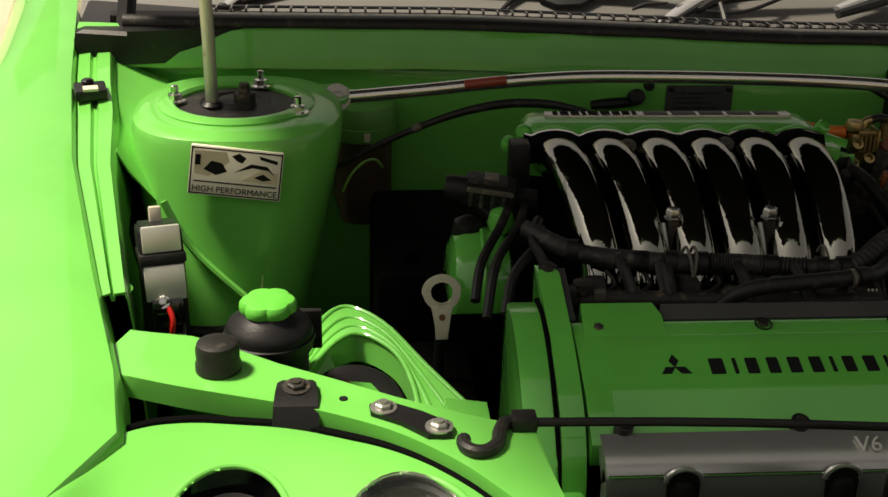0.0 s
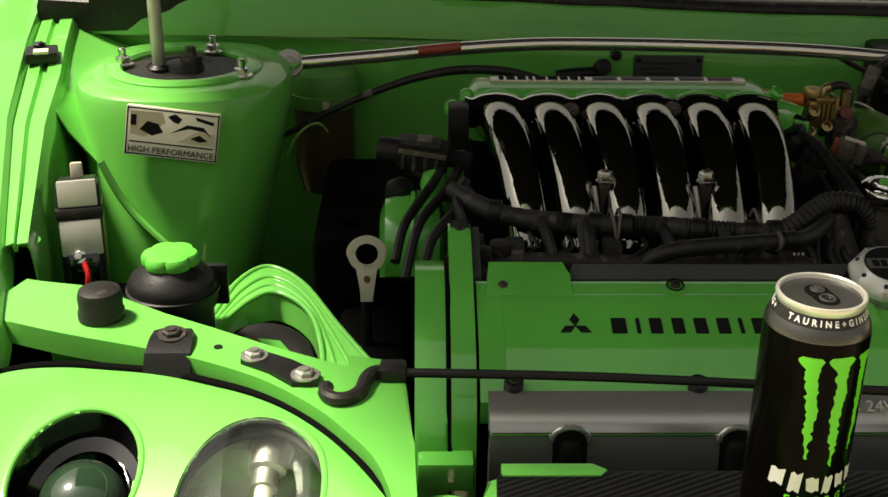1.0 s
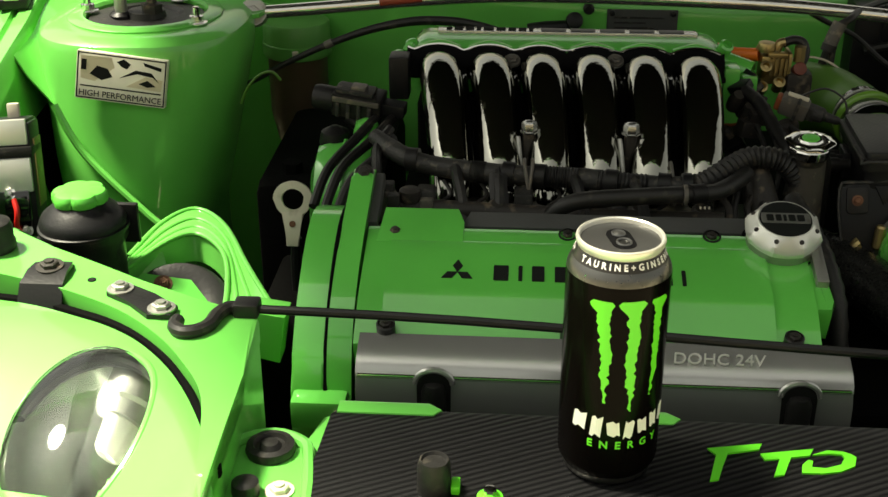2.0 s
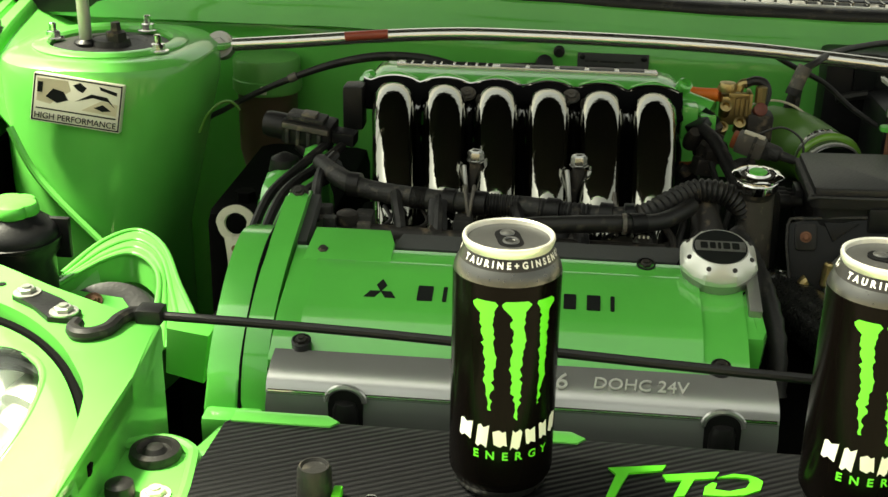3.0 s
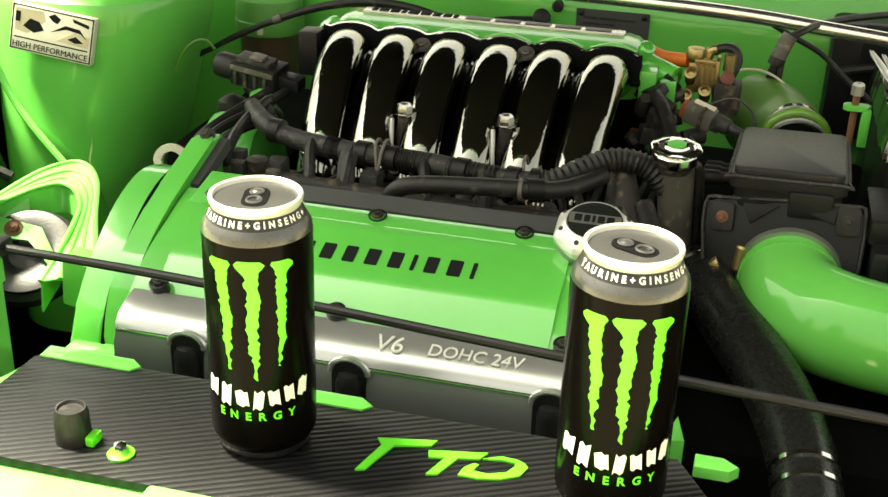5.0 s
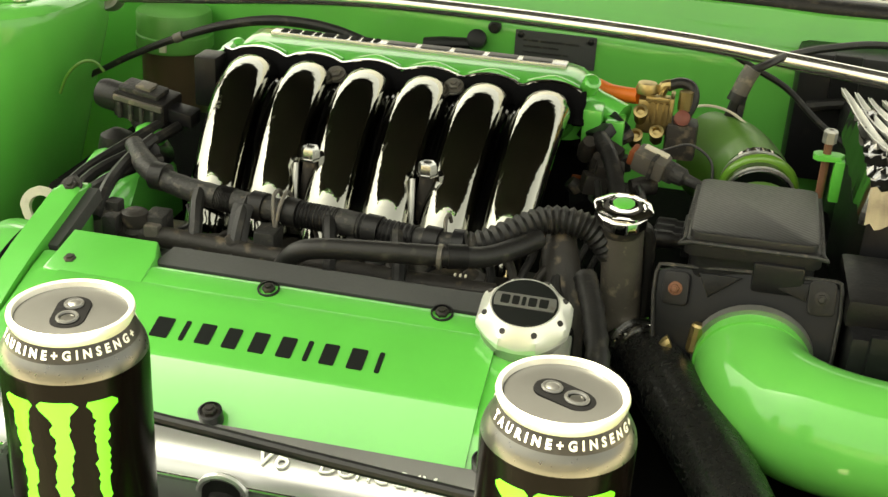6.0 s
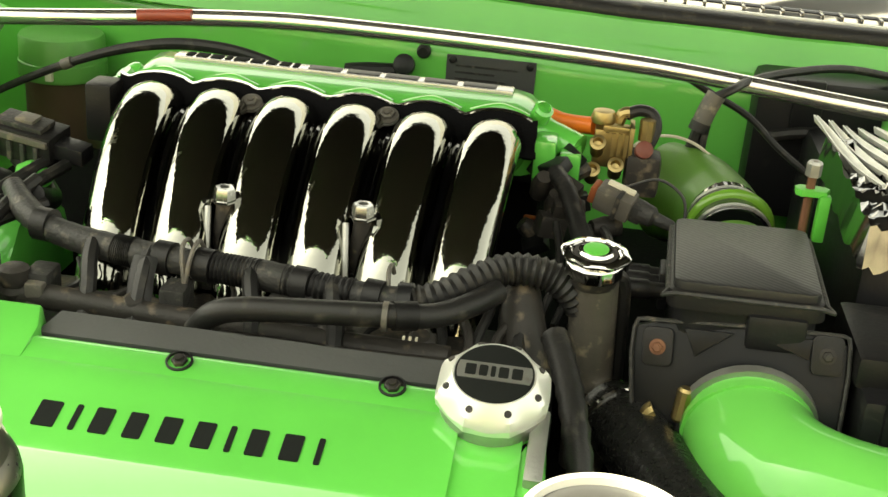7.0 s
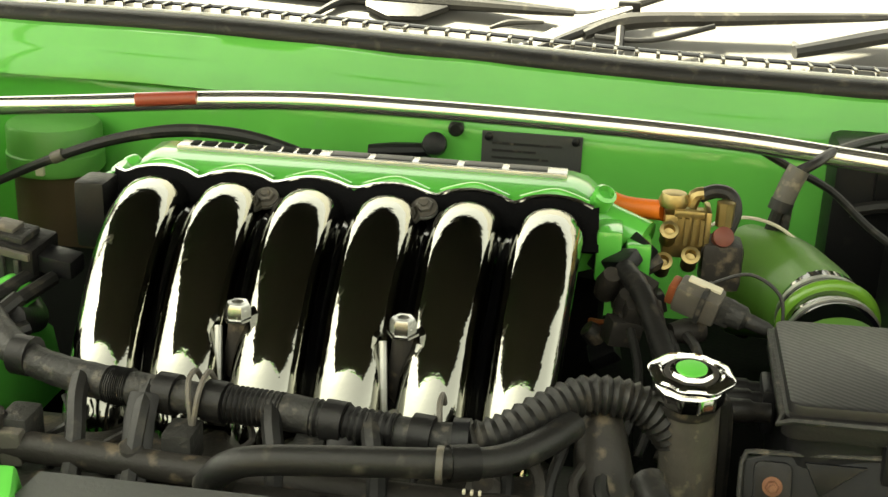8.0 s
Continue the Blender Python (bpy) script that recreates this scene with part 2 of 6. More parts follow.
def add_tube(bm, pts, r, seg=10, steps=6, ribs=0.0, flat=1.0):
    """A round hose along the points; r: radius or radii per point; ribs: depth of corrugation."""
    line = smooth_path(pts, steps)
    count = len(line)
    radii = [r] * len(pts) if isinstance(r, (int, float)) else list(r)
    rings, side = [], None
    for n, p in enumerate(line):
        ahead = (line[min(n + 1, count - 1)] - line[max(n - 1, 0)]).normalized()
        if side is None:
            side = ahead.orthogonal().normalized() if abs(ahead.z) > 0.9 else ahead.cross(Vector((0, 0, 1))).normalized()
        side = (side - ahead * side.dot(ahead)).normalized()
        up = side.cross(ahead)
        f = n / (count - 1) * (len(pts) - 1)
        k = min(int(f), len(pts) - 2)
        rad = radii[k] + (radii[k + 1] - radii[k]) * (f - k)
        if ribs and n % 2:
            rad -= ribs
        rings.append([bm.verts.new(p + rad * (math.cos(2 * math.pi * s / seg) * side + flat * math.sin(2 * math.pi * s / seg) * up)) for s in range(seg)])
    for a, b in zip(rings, rings[1:]):
        for s in range(seg):
            bm.faces.new((a[s], a[(s + 1) % seg], b[(s + 1) % seg], b[s]))
    bm.faces.new(rings[0])
    bm.faces.new(rings[-1])
    return bm


def tube(pts, r, seg=10, steps=6, ribs=0.0, flat=1.0):
    return add_tube(bmesh.new(), pts, r, seg, steps, ribs, flat)


def add_prism(bm, outline, depth, m=None, bevel=0.0, taper=1.0):
    """A plate: the 2D outline in m's xy, from z = -depth to 0."""
    low = [bm.verts.new((x, y, -depth)) for x, y in outline]
    cx = sum(x for x, _ in outline) / len(outline)
    cy = sum(y for _, y in outline) / len(outline)
    high = [bm.verts.new((cx + (x - cx) * taper, cy + (y - cy) * taper, 0)) for x, y in outline]
    top = bm.faces.new(high)
    bm.faces.new(low[::-1])
    count = len(outline)
    for n in range(count):
        bm.faces.new((low[n], low[(n + 1) % count], high[(n + 1) % count], high[n]))
    made = low + high
    if bevel:
        got = bmesh.ops.bevel(bm, geom=list(top.edges), offset=bevel, segments=2, profile=0.6, affect="EDGES")
        made = [v for v in low if v.is_valid] + list({v for f in got["faces"] for v in f.verts})
        made = list(set(made) | {v for v in high if v.is_valid})
    if m is not None:
        for v in made:
            v.co = m @ v.co
    return bm


def prism(outline, depth, m=None, bevel=0.0, taper=1.0):
    return add_prism(bmesh.new(), outline, depth, m, bevel, taper)


def add_loft(bm, rows, closed=False):
    """A sheet through rows of points, all of the same length."""
    made = [[bm.verts.new(p) for p in row] for row in rows]
    for a, b in zip(made, made[1:]):
        last = len(a) if closed else len(a) - 1
        for n in range(last):
            bm.faces.new((a[n], a[(n + 1) % len(a)], b[(n + 1) % len(a)], b[n]))
    return made


def loft(rows, closed=False, thick=0.0, cap=False):
    bm = bmesh.new()
    made = add_loft(bm, rows, closed)
    if cap:
        bm.faces.new(made[0])
        bm.faces.new(made[-1])
    if thick:
        bmesh.ops.recalc_face_normals(bm, faces=bm.faces)
        bmesh.ops.solidify(bm, geom=bm.faces[:], thickness=thick)
    return bm


def along(origin, axis, spin=0.0):
    """A pose whose z lies along the axis."""
    q = Vector(axis).to_track_quat("Z", "Y")
    return Matrix.Translation(origin) @ q.to_matrix().to_4x4() @ pose(0, 0, 0, 0, 0, spin)


def round_rect(w, h, r, n=4):
    out = []
    for cx, cy, a0 in ((w / 2 - r, h / 2 - r, 0), (-w / 2 + r, h / 2 - r, 90), (-w / 2 + r, -h / 2 + r, 180), (w / 2 - r, -h / 2 + r, 270)):
        for k in range(n + 1):
            a = radians(a0 + 90 * k / n)
            out.append((cx + r * math.cos(a), cy + r * math.sin(a)))
    return out


def text_bm(words, size, depth, m=None, shear=0.0, bold=0.0, gap=1.0):
    """Raised letters in m's xy plane, centred, in the built-in font."""
    curve = bpy.data.curves.new("words", "FONT")
    curve.body, curve.size, curve.extrude = words, size, depth
    curve.align_x, curve.align_y, curve.shear = "CENTER", "CENTER", shear
    curve.resolution_u, curve.offset, curve.space_character = 3, bold, gap
    ob = bpy.data.objects.new("words", curve)
    scene.collection.objects.link(ob)
    ev = ob.evaluated_get(bpy.context.evaluated_depsgraph_get())
    bm = bmesh.new()
    bm.from_mesh(ev.to_mesh())
    ev.to_mesh_clear()
    bpy.data.objects.remove(ob)
    bpy.data.curves.remove(curve)
    if m is not None:
        bm.transform(m)
    return bm


def bolt(parent, at, axis, r=0.006, material=None, name="bolt", h=0.005, label=""):
    """A hexagon bolt head on a washer."""
    m = along(at, axis, 15)
    bm = lathe([(r * 1.5, 0), (r * 1.5, 0.0012), (r * 1.02, 0.0014)], m, 18)
    add_lathe(bm, [(r, 0.001), (r, h * 0.85), (r * 0.82, h)], m, 6)
    add_lathe(bm, [(r * 0.55, h * 0.9), (r * 0.5, h * 1.3)], m, 10)
    return part(name, bm, material or alloy_dull, parent, label, 25)


# ==== ground and car body
ground_bm = bmesh.new()
bmesh.ops.create_grid(ground_bm, x_segments=8, y_segments=8, size=400)
solid("ground", ground_bm, sand, "pale sandy concrete ground under the car", "ground", "structure")

car = thing("car_body", "glossy lime green car body round an open engine bay", "car body", (0, 1.0, 0), kind="structure")


def edge_at(y):
    """The fender's inner edge: its x and z at a place along the car."""
    ys = [-0.30, -0.05, 0.05, 0.12, 0.20, 0.354, 0.611, 0.85, 1.5]
    return np.interp(y, ys, [-0.74, -0.665, -0.612, -0.572, -0.587, -0.630, -0.698, -0.744, -0.85]), np.interp(y, ys, [0.70, 0.76, 0.778, 0.788, 0.796, 0.806, 0.829, 0.853, 0.905])


def fender(sign):
    rows = []
    for y in (-0.30, -0.18, -0.05, 0.0, 0.05, 0.085, 0.12, 0.16, 0.2, 0.28, 0.354, 0.45, 0.53, 0.611, 0.73, 0.85, 1.0, 1.2, 1.5):
        x, z = edge_at(y)
        row = [(0.006, -0.03), (0.0, -0.004), (-0.003, 0.0), (-0.03, 0.003), (-0.07, 0.0), (-0.12, -0.014), (-0.17, -0.045), (-0.205, -0.09), (-0.225, -0.16), (-0.235, -0.4)]
        slim = float(np.interp(y, [0.5, 1.15], [1.0, 0.6]))
        rows.append([(sign * (x + u * slim) + (0.06 if sign < 0 else 0), y, z + v) for u, v in row])
    return loft(rows, thick=-0.003)


part("fender", fender(1), green, car, "sunlit glossy lime green front fender")
part("fender", fender(-1), green, car, "glossy lime green front fender")


def gutter(sign):
    rows = []
    for n in range(24):
        y = 0.335 + (1.02 - 0.335) * n / 23
        x, z = edge_at(y)
        row = [(0.007, -0.03), (0.008, -0.008), (0.02, -0.006), (0.023, -0.012), (0.029, -0.012), (0.032, -0.006), (0.046, -0.005), (0.051, -0.012), (0.056, -0.04), (0.066, -0.15), (0.075, -0.35)]
        slim = float(np.interp(y, [0.33, 0.75], [0.5, 1.0]))
        rows.append([(sign * (x + u * slim) + (0.06 if sign < 0 else 0), y, z + v) for u, v in row])
    return loft(rows, thick=-0.002)


part("fender_gutter", gutter(1), green, car, "green ribbed gutter beside the fender")
part("fender_gutter", gutter(-1), green, car, "green ribbed gutter beside the fender")


def superellipse(cx, cy, a, b, z, n=2.6, count=48):
    out = []
    for k in range(count):
        t = 2 * math.pi * k / count
        c, s = math.cos(t), math.sin(t)
        out.append((cx + a * math.copysign(abs(c) ** (2 / n), c), cy + b * math.copysign(abs(s) ** (2 / n), s), z))
    return out


def tower(dx, mirror):
    levels = [(-0.54, 0.735, 0.09, 0.135, 0.42), (-0.54, 0.735, 0.09, 0.135, 0.60), (-0.535, 0.748, 0.108, 0.135, 0.70),
              (-0.530, 0.767, 0.124, 0.133, 0.80), (-0.530, 0.768, 0.126, 0.131, 0.830), (-0.530, 0.768, 0.123, 0.128, 0.839), (-0.530, 0.768, 0.114, 0.119, 0.845),
              (-0.530, 0.768, 0.098, 0.103, 0.8455), (-0.530, 0.768, 0.088, 0.09, 0.8455), (-0.530, 0.768, 0.085, 0.087, 0.839), (-0.530, 0.768, 0.05, 0.05, 0.837)]
    rows = [superellipse(cx * mirror + dx, cy, a, b, z, 2.2 if z > 0.8452 or a < 0.09 and z > 0.8 else 2.6) for cx, cy, a, b, z in levels]
    return loft(rows, closed=True, cap=True)


part("strut_tower", tower(0, 1), green, car, "rounded green strut tower with a ringed top")
part("strut_tower", tower(0.06, -1), green, car, "rounded green strut tower")

rows = []
for y in np.linspace(0.655, 0.97, 12):
    ex, ez = edge_at(y)
    deep = float(np.interp(y, [0.60, 0.70, 0.80], [0.07, 0.03, 0.012]))
    rows.append([(ex + 0.046, y, ez - 0.012), (ex + 0.058, y, ez - 0.016 - deep * 0.4), (ex + 0.085, y, ez - 0.022 - deep), (ex + 0.12, y, ez - 0.03 - deep * 1.5), (ex + 0.135, y, ez - 0.09 - deep * 1.5)])
part("tower_gusset", loft(rows, thick=-0.002), green, car, "green gusset between tower and gutter")


def sag(x):
    """How the cowl bows back and drops across the car."""
    return 0.016 * (x / 0.75) ** 2, float(np.interp(x, [-0.75, -0.25, 0.0, 0.2, 0.4, 0.82], [0.008, 0.008, -0.001, -0.010, -0.014, -0.018]))


fw_profile = [(0.945, 0.29), (0.945, 0.806), (0.946, 0.816), (0.949, 0.824), (0.952, 0.830), (0.954, 0.838), (0.956, 0.846), (0.960, 0.852), (0.963, 0.858), (0.965, 0.866), (0.968, 0.873), (0.974, 0.876), (0.974, 0.85)]
rows = []
for x in np.linspace(-0.76, 0.82, 60):
    dent = 0.0022 * noise.noise(Vector((x * 9, 0, 5)))
    rows.append([(x, y + sag(x)[0] + dent * (1 if 0.82 < z < 0.87 else 0) + (0.04 * min(max((0.02 - x) / 0.45, 0), 1) if z < 0.83 else 0), z + sag(x)[1] * (1 if z > 0.6 else 0) + 0.0016 * noise.noise(Vector((x * 14, 3, z * 40))) * (1 if z > 0.8 else 0)) for y, z in fw_profile])
part("firewall", loft(rows, thick=-0.003), green, car, "glossy green firewall and cowl lip")
part("cowl_seal", tube([(x, 0.982 + sag(x)[0], 0.880 + sag(x)[1]) for x in np.linspace(-0.70, 0.80, 16)], 0.0125, 12, 3), rubber, car, "black rubber cowl seal")
part("seal_lip", tube([(x, 0.994 + sag(x)[0], 0.8915 + sag(x)[1]) for x in np.linspace(-0.60, 0.80, 16)], 0.0022, 8, 3), strip_pale, car, "thin pale bead along the seal")
rows = [[(x, y + sag(x)[0], z + sag(x)[1]) for y, z in ((0.992, 0.86), (0.994, 0.886), (1.008, 0.889), (1.035, 0.884), (1.055, 0.85))] for x in np.linspace(-0.72, 0.82, 30)]
cowl = part("cowl_panel", loft(rows, thick=-0.002), black, car, "black cowl panel with a row of drain cells")
ribs = bmesh.new()
for n in range(66):
    x = -0.60 + n * 0.0206
    dy, dz = sag(x)
    add_box(ribs, (x, 1.006 + dy, 0.886 + dz), (x + 0.0036, 1.030 + dy, 0.8965 + dz), None, 0.001)
add_tube(ribs, [(x, 1.031 + sag(x)[0], 0.8935 + sag(x)[1]) for x in np.linspace(-0.60, 0.78, 16)], 0.0024, 8, 3)
part("drain_cells", ribs, black_gloss, cowl, "row of black ribs")

# front ledge, left of the radiator, and the panel under the carbon sheet
ledge = [(-0.590, 0.292), (-0.535, 0.275), (-0.50, 0.258), (-0.46, 0.220), (-0.416, 0.199), (-0.364, 0.167), (-0.316, 0.137), (-0.268, 0.124), (-0.258, 0.112), (-0.252, 0.03),
         (-0.250, -0.035), (-0.246, -0.118)]
ledge += [(p.x, p.y) for p in smooth_path([(-0.256, -0.085, 0), (-0.274, 0.0, 0), (-0.301, 0.048, 0), (-0.330, 0.084, 0), (-0.370, 0.119, 0), (-0.42, 0.147, 0), (-0.462, 0.164, 0), (-0.531, 0.188, 0), (-0.588, 0.212, 0)], 4)] + [(-0.605, 0.25)]
side = [(-0.266, 0.114), (-0.258, 0.108), (-0.252, 0.03), (-0.250, -0.035), (-0.246, -0.118), (-0.255, -0.11), (-0.260, -0.035), (-0.262, 0.03)]
part("ledge_side", prism(side[::-1], 0.10, pose(0, 0, 0.784), 0.002), green, car)
part("front_ledge", prism(ledge[::-1], 0.020, pose(0, 0, 0.788), 0.004), green, car, "green pressed steel ledge behind the headlight")
slam = [(-0.262, -0.10), (-0.255, 0.012), (-0.243, 0.026), (-0.215, 0.026), (-0.205, 0.012), (-0.200, 0.05), (-0.18, 0.062), (0.252, 0.062), (0.275, 0.012), (0.30, -0.04), (0.33, -0.10)]
part("slam_panel", prism(slam, 0.03, pose(0, 0, 0.743), 0.003), green, car, "green radiator support panel")
part("front_strip", box((-0.045, -0.095, 0.735), (0.33, -0.071, 0.752), None, 0.003), green, car, "green strip in front of the carbon sheet")
for x0, x1 in ((-0.19, -0.114), (0.012, 0.056), (0.268, 0.296)):
    strip = [(x0, 0.045), (x1 - 0.006, 0.045), (x1, 0.052), (x1 - 0.01, 0.060), (x0, 0.060)]
    part("panel_tab", prism(strip, 0.008, pose(0, 0, 0.7515), 0.002), green, car)

part("panel_tab", prism([(0.246, 0.078), (0.260, 0.082), (0.2535, 0.112)], 0.02, pose(0, 0, 0.745), 0.001), green, car)

# bay floor and inner walls, their deep shade put into a near-black colour
part("bay_floor", box((-0.80, -0.22, 0.28), (0.86, 1.05, 0.33)), dark, car, "undertray, near-black for the bay's shade")
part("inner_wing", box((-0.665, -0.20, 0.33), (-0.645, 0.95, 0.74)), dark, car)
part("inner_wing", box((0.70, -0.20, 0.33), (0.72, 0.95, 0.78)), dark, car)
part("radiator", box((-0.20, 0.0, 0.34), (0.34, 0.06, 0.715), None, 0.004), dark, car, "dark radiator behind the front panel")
# unseen boxes, added to keep ground light out of the bay
part("front_blocker", box((-0.645, -0.10, 0.33), (-0.21, -0.085, 0.66)), dark, car)
part("front_blocker", box((0.35, -0.10, 0.33), (0.70, -0.085, 0.66)), dark, car)
part("bumper", loft([[(x, -0.08 - 0.12 * k + 0.10 * (abs(x - 0.03) / 0.7) ** 2, 0.735 - 0.10 * k) for k in (0, 0.5, 1, 2, 3)] for x in np.linspace(-0.68, 0.74, 20)], thick=-0.004), green, car, "green front bumper")

# bonnet, propped open over the bay
hood = bmesh.new()
rows = []
for x in np.linspace(-0.78, 0.84, 14):
    bow = 2.5 * ((x - 0.03) / 0.81) ** 4
    rows.append([(x, 1.060 - 0.955 * k, 1.125 + 0.725 * k - 0.02 * bow + 0.03 * math.sin(3.1 * k)) for k in np.linspace(0, 1, 9)])
add_loft(hood, rows)
bmesh.ops.recalc_face_normals(hood, faces=hood.faces)
bmesh.ops.solidify(hood, geom=hood.faces[:], thickness=0.012)
bonnet = tagged(part("bonnet", hood, green, None), "green bonnet propped open above the engine bay", "bonnet")
liner = loft([[(x, 1.052 - 0.930 * k, 1.114 + 0.700 * k + 0.02 * math.sin(3.1 * k) - 0.05 * ((x - 0.03) / 0.81) ** 4) for k in np.linspace(0, 1, 7)] for x in np.linspace(-0.770, 0.830, 14)], thick=0.006)
part("liner", liner, felt, bonnet, "black felt bonnet liner")
prop = thing("bonnet_prop", "plain steel prop rod holding the bonnet up", "prop rod", (-0.557, 0.84, 0.84), by=(-0.004, -0.082, 0.004))
part("rod", tube([(-0.557, 0.842, 0.835), (-0.559, 0.842, 1.0), (-0.575, 0.842, 1.33)], 0.0078, 12, 3), alloy_dull, prop)
part("foot", lathe([(0.014, 0), (0.014, 0.008), (0.009, 0.012)], pose(-0.557, 0.842, 0.834), 16), black, prop)

# windscreen as an opaque sheet, its pale sky reflection in the colour, and wipers
SCREEN_BY = (-0.005, 0.064, -0.034)
screen = thing("windscreen", "windscreen as an opaque sheet with a pale sky reflection in its colour", "windscreen", (0, 1.1, 0.9), kind="structure", by=SCREEN_BY)
rows = [[(x, 1.0 + k + sag(x)[0], 0.872 + 0.5 * k + sag(x)[1]) for k in (0, 0.25, 0.7, 0.9)] for x in np.linspace(-0.78, 0.84, 12)]
part("pale_sheet", loft(rows, thick=-0.004), screen_pale, screen, "pale screen reflection")
part("screen_edge", tube([(x, 1.0 + sag(x)[0], 0.885 + sag(x)[1]) for x in np.linspace(-0.70, 0.80, 8)], 0.006, 8, 3), black, screen)


def wiper(base, elbow, tip, tail):
    w = thing("wiper", "black windscreen wiper arm and blade resting on the glass", "wiper", base, "wipers")
    part("arm", tube([base, elbow, tip], [0.008, 0.011, 0.008], 8, 4, flat=0.4), wiper_lit, w, "flat grey arm")
    part("pivot", lathe([(0.009, -0.008), (0.009, 0.002), (0.005, 0.006)], Matrix.Translation(base), 14), black, w)
    part("blade", tube([tail, tip, tuple(2 * Vector(tip) - Vector(tail))], [0.003, 0.0045, 0.003], 6, 4), rubber, w)
    part("clip", box((-0.012, -0.005, -0.006), (0.012, 0.005, 0.006), Matrix.Translation(tip), 0.002), black, w)
    return w


def blade_on_glass(label, line, radii, at):
    w = thing("wiper", label, "wiper", at, "wipers")
    part("blade", tube(line, radii, 8, 5), rubber, w, "black rubber blade")
    return w


wiper((0.070, 1.090, 0.868), (0.117, 1.126, 0.888), (0.176, 1.160, 0.906), (0.10, 1.118, 0.884))
wiper((-0.578, 1.118, 0.882), (-0.535, 1.150, 0.900), (-0.401, 1.178, 0.914), (-0.50, 1.165, 0.905))
main_blade = blade_on_glass("long black wiper blade with a bowed bracket along the glass", [(0.130, 1.116, 0.881), (0.177, 1.140, 0.894), (0.289, 1.153, 0.901), (0.448, 1.170, 0.910)], [0.006, 0.0095, 0.0075, 0.004], (0.25, 1.14, 0.89))
part("bracket", tube([(0.142, 1.114, 0.880), (0.201, 1.114, 0.880), (0.266, 1.142, 0.894)], 0.0032, 8, 5), black, main_blade, "bowed bracket")
part("strut", tube([(0.167, 1.085, 0.864), (0.168, 1.105, 0.876), (0.168, 1.128, 0.888)], 0.0052, 8, 3), black, main_blade)
# shaded underside of the arm, drawn as a black tube
part("arm_shade", tube([(0.086, 1.092, 0.869), (0.13, 1.120, 0.884), (0.180, 1.146, 0.898)], [0.004, 0.006, 0.006], 8, 3), black, main_blade, "dark tube for the arm's shaded underside")
long_blade = blade_on_glass("long thin black wiper blade across the lower glass", [(-0.56, 1.130, 0.887), (-0.401, 1.172, 0.910), (-0.228, 1.158, 0.902), (-0.05, 1.154, 0.900), (0.118, 1.149, 0.898)], [0.004, 0.008, 0.009, 0.008, 0.004], (-0.2, 1.15, 0.89))
part("spine", tube([(-0.50, 1.166, 0.906), (-0.30, 1.186, 0.917), (-0.14, 1.188, 0.918), (0.106, 1.185, 0.916)], [0.004, 0.006, 0.006, 0.003], 8, 4), wiper_dark, long_blade, "dark spine")
blade_on_glass("short black wiper clip on the glass", [(0.031, 1.117, 0.882), (0.051, 1.126, 0.887), (0.087, 1.131, 0.889)], [0.002, 0.004, 0.002], (0.05, 1.12, 0.88))
arm2 = thing("wiper", "broad grey wiper arm with a dark blade on the glass", "wiper", (0.39, 1.13, 0.88), "wipers")
part("arm", tube([(0.348, 1.120, 0.884), (0.393, 1.140, 0.894), (0.445, 1.158, 0.903), (0.53, 1.18, 0.914)], [0.008, 0.010, 0.010, 0.009], 8, 4, flat=0.5), wiper_lit, arm2, "flat grey arm")
part("blade", tube([(0.346, 1.108, 0.878), (0.393, 1.124, 0.886), (0.445, 1.142, 0.895), (0.53, 1.166, 0.907)], [0.007, 0.008, 0.008, 0.007], 8, 4), black, arm2, "dark blade")
mirror = thing("rear_view_mirror", "dark rear-view mirror shape behind the windscreen", "mirror", (-0.06, 1.14, 0.89))
GLASS = Matrix.Translation((0, 1.064, 0.853)) @ pose(0, 0, 0, 26.6, 0, 0)
part("housing", prism([(-0.116, 0.120), (-0.108, 0.085), (-0.082, 0.069), (-0.046, 0.071), (-0.018, 0.092), (-0.012, 0.124)], 0.006, GLASS @ pose(0, 0, 0.004), 0.002), black, mirror)
part("stalk", tube([(-0.166, 1.119, 0.881), (-0.135, 1.150, 0.897), (-0.106, 1.150, 0.897)], [0.003, 0.005, 0.004], 8, 3), black, mirror)
part("arm", tube([(-0.022, 1.160, 0.903), (0.047, 1.156, 0.901), (0.116, 1.151, 0.898), (0.160, 1.160, 0.903)], [0.010, 0.009, 0.005, 0.003], 8, 4, flat=0.4), black, mirror, "dark arm")
# dark trim at the foot of the screen pillar
trim = [(-0.76, 0.955), (-0.69, 0.955), (-0.55, 0.975), (-0.42, 1.0), (-0.40, 1.03), (-0.50, 1.06), (-0.62, 1.10), (-0.78, 1.16)]
part("cowl_corner", prism(trim, 0.045, pose(0, 0, 0.886), 0.012), black, car, "black cowl corner trim")
part("hinge_cover", tube([(-0.70, 0.99, 0.87), (-0.69, 1.05, 0.98), (-0.66, 1.045, 1.125)], 0.013, 10, 4), black, car, "black bonnet hinge")
part("door_mirror", prism([(-0.86, 1.30), (-1.06, 1.34), (-1.08, 1.40), (-0.90, 1.44)], 0.12, pose(0, 0, 1.08), 0.01), black, car, "dark door mirror")
# unseen plain wall behind the camera, added to cut low sky and bounce light
solid("light_wall", box((-12, -6.3, 0), (12, -6.0, 2.6)), yard, "unseen plain pale wall added behind the camera to shape the light", "wall", "structure")


